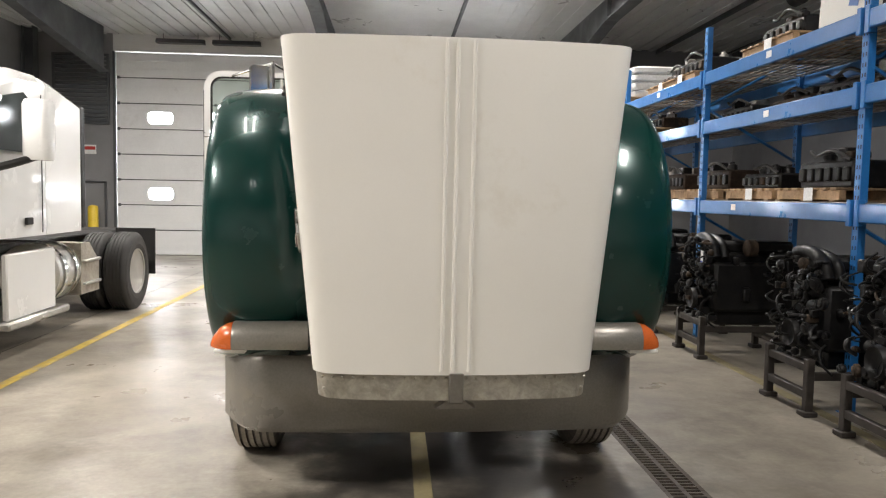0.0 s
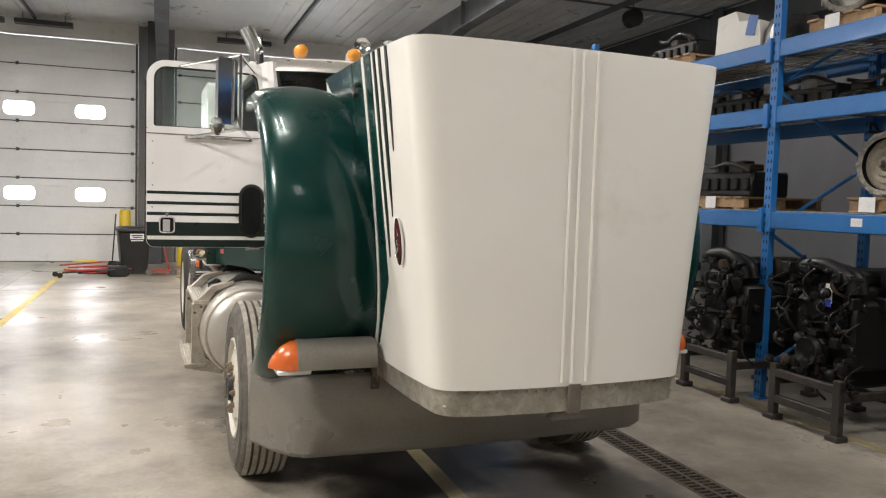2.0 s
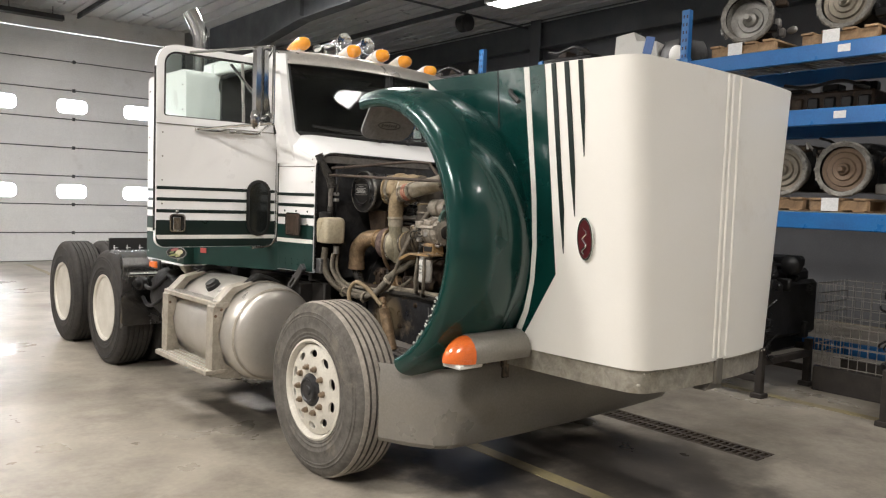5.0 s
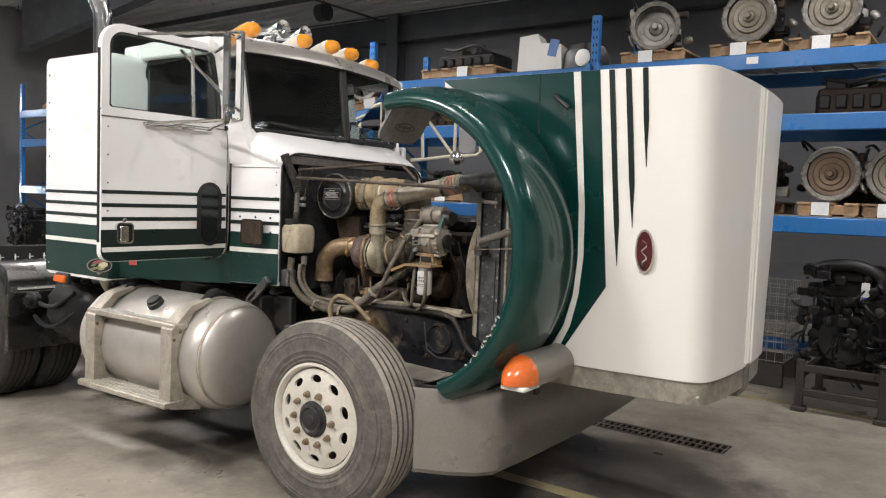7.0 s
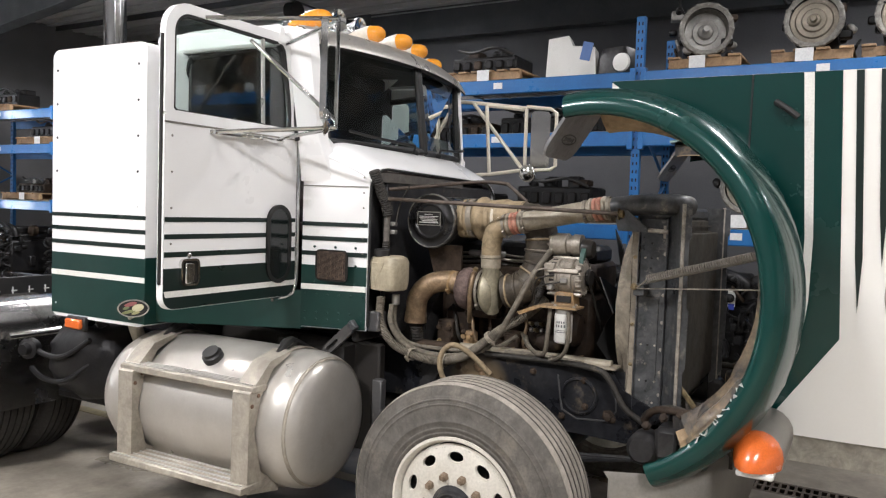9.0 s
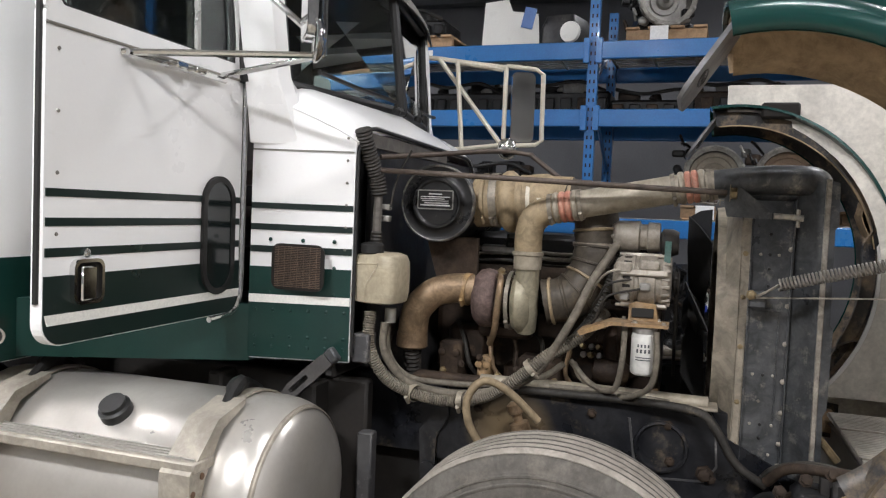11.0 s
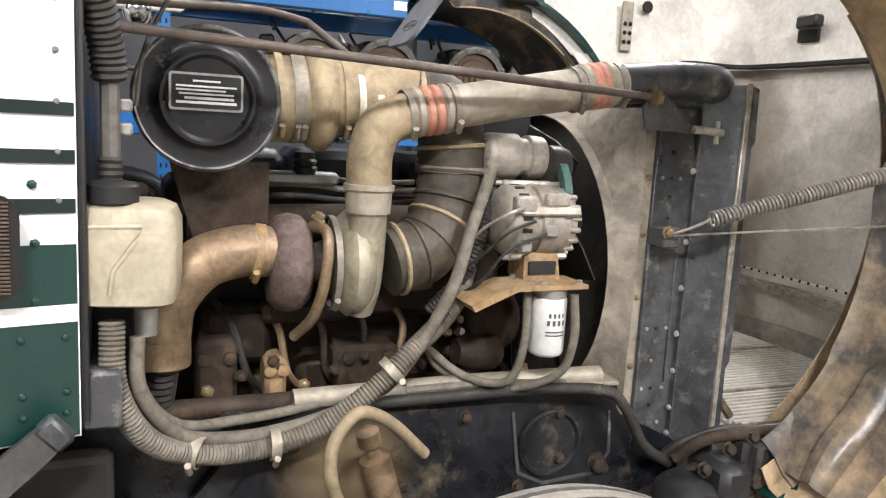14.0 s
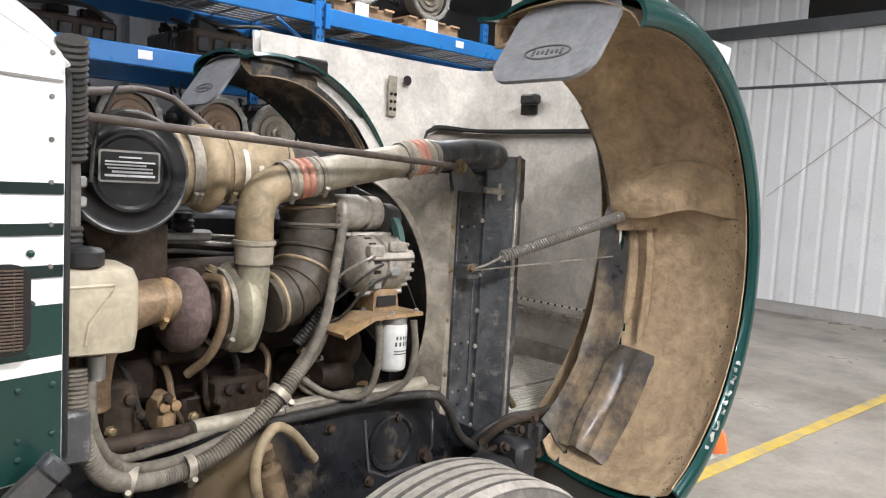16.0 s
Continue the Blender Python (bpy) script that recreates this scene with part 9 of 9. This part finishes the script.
s0 = None
for k, y in enumerate((7.95, 5.94, 4.86, 3.26, 2.05, 9.4, 10.8)):
    m = place(2.97, y, 0)
    s0 = stand(m) if s0 is None else copy_thing(s0, m)
    stand_engine(place(3.05, y, 0.0), 50 + k, k in (3,))
# wire basket under the rack
e = thing("wire_basket", "grey wire mesh basket standing under the rack", "basket", place(4.0, 4.15, 0.0))
for ax in (0, 1):
    for s in (-1, 1):
        for k in range(9):
            g = Geo()
            if ax == 0:
                g.box(s * 0.3, -0.3 + k * 0.075, 0.60, 0.005, 0.005, 0.75, 0.001)
            else:
                g.box(-0.3 + k * 0.075, s * 0.3, 0.60, 0.005, 0.005, 0.75, 0.001)
            part("wire", g, M_MIRE, e, smooth=0)
for k in range(9):
    g = Geo()
    z = 0.24 + k * 0.09
    g.tube([(-0.3, -0.3, z), (0.3, -0.3, z), (0.3, 0.3, z), (-0.3, 0.3, z), (-0.3, -0.3, z)], 0.004, 5)
    part("wire", g, M_MIRE, e)
for x in (-0.28, 0.28):
    g = Geo()
    g.box(x, 0, 0.11, 0.06, 0.6, 0.22, 0.005)
    part("runner", g, M_STAND, e)

# ---- by the overhead doors ----
for x, y in ((-1.12, 18.3), (-2.30, 18.6), (-7.20, 18.75)):
    e = thing("bollard", "yellow painted steel bollard beside the door", "bollard", place(x, y, 0), "bollards")
    g = Geo()
    g.lathe([(0, 0.115), (1.13, 0.115), (1.18, 0.095), (1.20, 0.02)], (0, 0, 0), (0, 0, 1), 24)
    part("post", g, M_YELLOW, e)
e = thing("waste_bin", "black wheeled waste bin with a white label", "bin", place(-2.05, 16.6, 0, 8))
g = Geo()
g.rings([[(x, y, z) for x, y in rrect(a, b, 0.05)] for z, a, b in ((0.05, 0.46, 0.50), (0.80, 0.58, 0.62), (0.82, 0.62, 0.66), (0.84, 0.62, 0.66))])
part("body", g, M_BLACK, e)
g = Geo()
g.rings([[(x, y, z) for x, y in rrect(a, b, 0.06)] for z, a, b in ((0.845, 0.64, 0.70), (0.88, 0.63, 0.68), (0.91, 0.5, 0.55))])
part("lid", g, M_BLACK, e)
g = Geo()
g.box(0.03, -0.312, 0.735, 0.25, 0.006, 0.10, 0.002)
lb_ = part("label", g, M_PAPER, e, "white printed label", smooth=0)
for q, w_ in ((0.018, 0.20), (-0.016, 0.16)):
    g = Geo()
    g.box(0.03, -0.3165, 0.735 + q, w_, 0.003, 0.018, 0.0005)
    part("print_bar", g, M_BLACK, lb_, smooth=0)
g = Geo()
g.box(0.03, -0.308, 0.655, 0.22, 0.006, 0.022, 0.002)
part("small_label", g, M_PAPER, e, smooth=0)
for x in (-0.24, 0.24):
    g = Geo()
    g.lathe([(-0.025, 0.09), (0.025, 0.09)], (x, 0.25, 0.09), (1, 0, 0), 20)
    part("wheel", g, M_BLACK, e)
M_RED = paint("red_tool_paint", (0.45, 0.03, 0.025), (0.36, 0.03, 0.02), 0.45, 0, 5, 0.02, 60, (0.1, 0.05, 0.04), 0.1)
# a folded lifting frame of thin red tubes, lying in a heap in front of the bin
e = thing("lifting_frame", "heap of worn red and black tubes on the floor", "jack", place(-2.72, 16.05, 0, 14))
rgj = random.Random(21)
for k in range(9):
    a, c = radians(rgj.uniform(-24, 24)), Vector((rgj.uniform(-0.20, 0.20), rgj.uniform(-0.22, 0.22), 0.05 + 0.022 * k))
    d = Vector((math.cos(a), math.sin(a), rgj.uniform(-0.05, 0.05))) * rgj.uniform(0.28, 0.50)
    g = Geo()
    g.tube([c - d, c, c + d], 0.020 if k < 5 else 0.014, 8)
    part("frame_tube", g, M_RED if k % 3 else M_BLACK, e)
for x, y in ((-0.62, 0.12), (-0.58, -0.16), (0.52, -0.18), (0.55, 0.14)):
    g = Geo()
    g.lathe([(-0.02, 0.03), (-0.02, 0.048), (0.02, 0.048), (0.02, 0.03)], (x, y, 0.05), (0.3, 1, 0), 16)
    part("castor", g, M_BLACK, e)
g = Geo()
g.box(-0.12, 0.10, 0.275, 0.42, 0.05, 0.035, 0.01)
part("yellow_bar", g, M_YELLOW, e, "small yellow bar on the heap")
e = thing("tool_case", "dark tool case standing beside the heap of tubes", "case", place(-2.30, 16.02, 0, 10))
g = Geo()
g.box(0, 0, 0.10, 0.36, 0.22, 0.20, 0.03)
part("body", g, M_BLACK, e)
g = Geo()
g.tube(curve([(-0.09, 0, 0.20), (-0.07, 0, 0.25), (0.07, 0, 0.25), (0.09, 0, 0.20)], 4), 0.012, 8)
part("handle", g, M_BLACK, e)
e = thing("hand_truck", "low red hand truck with a leaning handle beside the bin", "trolley", place(-1.52, 16.3, 0, -8))
g = Geo()
g.box(0, 0, 0.07, 0.52, 0.30, 0.03, 0.008)
part("plate", g, M_RED, e)
for x in (-0.22, 0.22):
    g = Geo()
    g.lathe([(-0.03, 0.03), (-0.03, 0.062), (0.03, 0.062), (0.03, 0.03)], (x, -0.14, 0.063), (0, 1, 0), 16)
    part("wheel", g, M_SHROUD_DK, e)
g = Geo()
g.tube([(0.10, 0.12, 0.08), (-0.02, 0.18, 0.70), (-0.14, 0.24, 1.45)], 0.014, 8)
part("handle", g, M_RED, e)
e = thing("broom", "dark broom leaning on the waste bin", "broom", place(-2.42, 16.62, 0))
g = Geo()
g.tube([(-0.02, -0.02, 0.10), (0.05, 0.0, 1.15)], 0.013, 8)
part("handle", g, M_BLACK, e)
g = Geo()
g.prism([(-0.13, 0.0), (0.11, 0.0), (0.06, 0.24), (-0.08, 0.24)], "y", -0.05, 0.03)
part("head", g, M_BLACK, e)
# tube heaters over the doors
for x0, x1 in ((-5.75, -4.65), (-4.45, -3.35), (4.0, 4.6), (-0.4, 0.8)):
    e = thing("radiant_heater", "dark radiant strip heater under the ceiling", "heater", place((x0 + x1) / 2, 18.9, 5.02))
    g = Geo()
    g.prism([(-0.12, 0.0), (0.12, 0.0), (0.07, 0.10), (-0.07, 0.10)], "x", (x0 - x1) / 2, (x1 - x0) / 2)
    part("reflector", g, M_STEEL, e)
    for s in (-0.4, 0.4):
        g = Geo()
        g.tube([(s, 0, 0.1), (s, 0, 0.33)], 0.008, 6)
        part("hanger", g, M_STEEL, e)
# black speaker-like heater fan under the ceiling
e = thing("exhaust_fan", "dark round fan unit hung under the ceiling", "fan", place(6.45, 12.7, 4.98))
g = Geo()
g.lathe([(-0.10, 0.10), (-0.10, 0.16), (0.10, 0.16), (0.14, 0.08)], (0, 0, 0), (0, 1, 0), 24)
part("housing", g, M_BLACK, e)
g = Geo()
g.tube([(0, 0, 0.15), (0, 0, 0.30)], 0.01, 6)
part("hanger", g, M_STEEL, e)
# small red sign and conduit on the grey wall
e = thing("wall_sign", "small red and white sign on the grey wall", "sign", place(-7.42, Y1 - 0.02, 2.52))
g = Geo()
g.box(0, 0, 0, 0.30, 0.01, 0.22, 0.002)
part("plate", g, M_PAPER, e, smooth=0)
g = Geo()
g.box(0, -0.007, 0.03, 0.26, 0.004, 0.08, 0.001)
part("red_field", g, M_RED, e, smooth=0)
e = thing("conduit", "thin grey conduit on the back wall", "pipe", place(0, 0, 0))
g = Geo()
g.tube([(-7.55, Y1 - 0.05, 1.75), (-7.05, Y1 - 0.05, 1.75), (-7.05, Y1 - 0.05, 0.3)], 0.03, 8)
part("tube", g, M_STEEL, e)

# ---- the other tractor, white, parked across the yellow line ----
t2 = thing("white_truck", "newer white tractor truck parked beyond the yellow line", "truck", pose(-4.75, 8.9, 0, 0, 0, 180))
# local: x to its left side seen from the front reversed; side facing the walk is -x here
M_WHITE2 = paint("bright_white_paint", (0.80, 0.80, 0.78), (0.76, 0.76, 0.74), 0.25, 0, 2, 0.0, 60, coat=0.5, rough_var=0.05, grain=0.04)


def tbox(name, x0, x1, y0, y1, z0, z1, mat, label="", b=0.02, parent=None):
    g = Geo()
    g.box((x0 + x1) / 2, (y0 + y1) / 2, (z0 + z1) / 2, x1 - x0, y1 - y0, z1 - z0, b)
    return part(name, g, mat, parent or t2, label)


g = Geo()
ringy = []
for y, top, w in ((3.2, 1.70, 0.85), (2.3, 1.88, 1.0), (2.1, 2.0, 1.05), (1.80, 2.44, 1.06), (1.60, 2.60, 1.07), (1.25, 2.70, 1.10), (0.75, 2.70, 1.12)):
    ringy.append([(-w, y, 1.12), (-w, y, top - 0.12), (-w + 0.10, y, top), (w - 0.10, y, top), (w, y, top - 0.12), (w, y, 1.12)])
g.rings(ringy)
cab2 = part("cab", g, M_WHITE2, t2, "white aerodynamic cab")
g = Geo()
g.prism([(1.90, 1.92), (1.62, 2.40), (1.22, 2.48), (1.14, 2.44), (1.14, 1.92)], "x", -1.14, -1.10)
part("side_window", g, paint("dark_side_glass", (0.02, 0.03, 0.03), None, 0.05, 0, 3, 0, 60), cab2, "dark cab side window")
g = Geo()
g.box(-1.125, 1.12, 1.27, 0.03, 0.13, 0.07, 0.015)
part("door_handle", g, M_BLACK, cab2)
g = Geo()
g.tube([(-1.128, 0.84, 1.15), (-1.128, 0.84, 2.5)], 0.006, 6)
part("door_seam", g, M_BLACK, cab2)
g = Geo()
ring = []
for y, top in ((0.74, 2.68), (0.5, 2.65), (0.05, 2.56), (-0.12, 2.53)):
    ring.append([(x, y, z) for x, z in ((-1.12, 1.12), (-1.12, top - 0.06), (-1.05, top), (1.05, top), (1.12, top - 0.06), (1.12, 1.12))])
g.rings(ring)
part("sleeper", g, M_WHITE2, t2, "white sleeper fairing")
tbox("fairing_edge", -1.13, 1.13, -0.24, -0.12, 1.15, 2.50, M_BLACK, "black rubber fairing edge")
g = Geo()
ring = []
for z, a in ((1.84, 0.85), (1.88, 1), (2.34, 1), (2.38, 0.85)):
    ring.append([(-1.40 + x * a, 1.50 + y * a, z) for x, y in rrect(0.24, 0.22, 0.06)])
g.rings(ring)
part("mirror", g, M_WHITE2, t2, "white moulded side mirror")
g = Geo()
g.tube(curve([(-1.10, 1.75, 1.75), (-1.25, 1.68, 1.80), (-1.38, 1.52, 1.87)], 5), 0.035, 8)
part("mirror_arm", g, M_BLACK, t2)
tbox("frame_rail", -0.45, -0.38, -3.6, 3.0, 0.72, 0.98, M_CHASSIS)
tbox("frame_rail", 0.38, 0.45, -3.6, 3.0, 0.72, 0.98, M_CHASSIS)
tbox("deck_plate", -0.6, 0.6, -3.4, -0.2, 0.98, 1.0, M_CHASSIS)
tbox("side_skirt", -1.12, -1.06, 0.55, 1.55, 0.36, 0.98, M_WHITE2, "white side skirt panel")
tbox("step", -1.16, -0.9, 0.30, 1.60, 0.28, 0.36, M_ALU)
g = Geo()
g.lathe([(-0.15, 0.02), (-0.12, 0.25), (-0.05, 0.32), (0.5, 0.32), (0.55, 0.25), (0.58, 0.02)], (-0.80, -0.05, 0.68), (0, 1, 0), 32)
tk = part("fuel_tank", g, M_ALU, t2, "polished round fuel tank")
for y in (0.02, 0.3):
    g = Geo()
    g.lathe([(-0.03, 0.325), (-0.03, 0.335), (0.03, 0.335), (0.03, 0.325)], (-0.80, y, 0.68), (0, 1, 0), 32, cap=False)
    part("tank_strap", g, M_CHROME, tk)
g = Geo()
g.prism([(-0.10, 0.40), (-0.10, 0.98), (-0.34, 0.98), (-0.62, 0.75), (-0.62, 0.40)], "x", -1.12, -0.7)
sb = part("step_box", g, M_ALU_DIRTY, t2, "grey step box behind the tank")
for z in (0.50, 0.76):
    tbox("step_tread", -1.16, -0.9, -0.60, -0.14, z, z + 0.03, M_ALU, parent=sb)
for y in (-1.75,):
    for s in (-1, 1):
        m = Matrix.Translation((s * 1.06, y, 0.505)) @ (Matrix.Rotation(math.pi, 4, "Z") if s < 0 else Matrix())
        g = Geo()
        g.lathe([(0.125, 0.300), (0.145, 0.300), (0.14, 0.28), (0.06, 0.268), (0.02, 0.25), (0.0, 0.20), (0.01, 0.13), (0.09, 0.11), (0.11, 0.08), (0.115, 0.02)], (0, 0, 0), (1, 0, 0), 40)
        w = part("wheel", g, M_ALU, t2, "polished aluminium rear wheel", m)
        ty = part("tyre", front_tyre_geo(), paint("black_rubber", (0.03, 0.029, 0.028), (0.04, 0.038, 0.035), 0.75, 0, 6, 0.06, 80), w)
        share(ty, Matrix.Translation((-0.33, 0, 0)), w)
for s in (-1, 1):
    g = Geo()
    g.box(s * 0.95, -2.45, 0.72, 0.55, 0.02, 0.65, 0.006)
    part("mud_flap", g, M_BLACK, t2, "black rubber mud flap")
    m = Matrix.Translation((s * 1.0, 2.55, 0.505)) @ (Matrix.Rotation(math.pi, 4, "Z") if s < 0 else Matrix())
    ty = part("front_tyre", front_tyre_geo(), M_TYRE, t2, "", m)
tbox("rear_crossmember", -0.45, 0.45, -3.4, -3.3, 0.72, 0.98, M_CHASSIS)

# ---- chassis details of the green truck ----
M_OILY = paint("oil_soaked_black_iron", (0.004, 0.004, 0.005), (0.010, 0.009, 0.009), 0.5, 0.1, 7, 0.2, 35, (0.05, 0.045, 0.04), 0.05, dirt_scale=8, grime=0.5, spec=0.35)
M_FENDER_ALU = paint("scuffed_bright_metal", (0.34, 0.335, 0.33), (0.25, 0.245, 0.24), 0.27, 1.0, 2.5, 0.03, 60, (0.20, 0.18, 0.15), 0.1, dirt_scale=3, grime=0.3)
for s in (-1, 1):
    gr = [[(s * x, y, z) for x in (0.58, 0.8, 1.0, 1.20, 1.225, 1.23)] for y, z in ((8.05, 0.42), (8.04, 0.60), (8.04, 0.92), (8.05, 0.985), (8.09, 1.025), (8.16, 1.04), (8.34, 1.045))]
    for row in gr:
        row[-1] = (row[-1][0], row[-1][1] + 0.025, row[-1][2] - 0.02)
    g = Geo()
    g.sheet(gr, 0.006 * s)
    qf = part("quarter_fender", g, M_FENDER_ALU, truck, "bright metal quarter fender ahead of the rear wheel")
    g = Geo()
    g.box(s * 0.70, 8.66, 1.060, 0.90, 0.02, 0.15, 0.004)
    st = part("name_strip", g, M_BLACK, truck, "black strip with pale lettering bars over the rear wheel")
    for k in range(7):
        g = Geo()
        g.box(s * (1.094 - k * 0.115), 8.648, 1.045, 0.040, 0.004, 0.006, 0.001)
        g.box(s * (1.094 - k * 0.115) - 0.010, 8.648, 1.045, 0.008, 0.004, 0.050, 0.001)
        part("lettering_bar", g, M_PAPER, st, smooth=0)
    g = Geo()
    g.tube([(s * 0.60, 8.0, 0.86), (s * 1.19, 8.0, 0.865)], 0.022, 10)
    part("fender_bar", g, M_CHROME, qf, "polished bar across the fender")
    # oily axle gear under the sleeper
    g = Geo()
    g.lathe([(0, 0.02), (0.02, 0.12), (0.06, 0.14), (0.45, 0.14), (0.49, 0.12), (0.51, 0.02)], (s * 0.80, 7.30, 0.80), (0, 1, 0), 24)
    part("air_tank", g, M_OILY, truck, "oily black air tank")
    g = Geo()
    rg_ = random.Random(7)
    rings = []
    for y, a in ((7.26, 0.55), (7.30, 0.82), (7.38, 0.98), (7.52, 1.05), (7.66, 1.0), (7.76, 0.86), (7.80, 0.6)):
        rings.append([(s * 0.93 + 0.19 * a * px_ + rg_.uniform(-0.012, 0.012), y, 0.75 + 0.20 * a * pz_ + rg_.uniform(-0.012, 0.012)) for px_, pz_ in rrect(2.0, 2.0, 0.7, 4)])
    g.rings(rings)
    bb = part("brake_chamber", g, M_OILY, truck, "oil-caked black brake chamber under the sleeper")
    for y, z, r in ((7.42, 0.97, 0.028), (7.56, 0.985, 0.035), (7.68, 0.96, 0.024)):
        g = Geo()
        g.lathe([(-0.03, r), (0.0, r), (0.005, r * 1.25), (0.03, r * 1.25), (0.04, r * 0.5)], (s * 1.0, y, z), (s * 0.6, 0, 1), 10)
        part("fitting", g, M_OILY, bb)
    for z in (0.66, 0.80):
        g = Geo()
        g.tube(curve([(s * 1.10, 7.40, z + 0.10), (s * 1.15, 7.55, z), (s * 1.12, 7.78, z - 0.02), (s * 1.10, 7.92, z + 0.02)], 5), 0.015, 8)
        part("oily_hose", g, M_OILY, bb)
    g = Geo()
    g.lathe([(0, 0.055), (0.05, 0.06), (0.06, 0.04), (0.09, 0.03)], (s * 1.10, 7.90, 0.80), (s * 1, -0.3, 0), 14)
    part("valve", g, M_OILY, bb)
    g = Geo()
    g.box(s * 0.92, 7.56, 0.52, 0.10, 0.62, 0.05, 0.012)
    part("lower_bracket", g, M_OILY, bb)
g = Geo()
g.box(0, 8.9, 1.02, 0.9, 0.95, 0.05, 0.02)
fw = part("fifth_wheel", g, M_CHASSIS, truck, "greasy black fifth wheel plate")
g = Geo()
g.box(0, 7.9, 1.3, 1.5, 0.04, 0.05, 0.01)
part("headache_rail", g, M_CHASSIS, truck)

# shrink-wrapped white sacks on the far top shelf
M_WRAP = paint("white_shrink_wrap", (0.66, 0.66, 0.65), (0.50, 0.50, 0.50), 0.22, 0, 9, 0.25, 30)
e = thing("wrapped_sacks", "stack of white shrink-wrapped sacks on a pallet", "sacks", place(RX + 0.5, 12.2, TOP + 0.115))
rgs = random.Random(4)
for k in range(4):
    for q in range(2):
        g = Geo()
        rings = []
        for z, a in ((0.0, 0.86), (0.03, 1.0), (0.09, 1.0), (0.12, 0.8)):
            rings.append([(x * a + rgs.uniform(-0.008, 0.008), -0.22 + 0.44 * q + y * a + rgs.uniform(-0.008, 0.008), 0.12 * k + z) for x, y in rrect(0.8, 0.42, 0.10)])
        g.rings(rings)
        part("sack", g, M_WRAP, e)
copy_thing(pal, place(RX + 0.52, 12.2, TOP))
# engines further along under the racks
for k, y in enumerate((12.3, 13.9, 15.6, 17.0)):
    copy_thing(s0, place(2.97, y, 0))
    stand_engine(place(3.05, y, 0.0), 90 + k, False)

# low beam at the back of one rack bay
e = thing("rack_beam", "blue steel beam low at the back of the rack", "pallet rack", place(RX + RD, 4.225, 0.30))
g = Geo()
g.box(0, 0, 0, 0.045, 2.86, 0.12, 0.008)
part("beam", g, M_BLUE, e)
for q in (-1.41, 1.41):
    g = Geo()
    g.box(-0.01, q, 0, 0.06, 0.05, 0.18, 0.004)
    part("end_plate", g, M_BLUE, e, smooth=0)
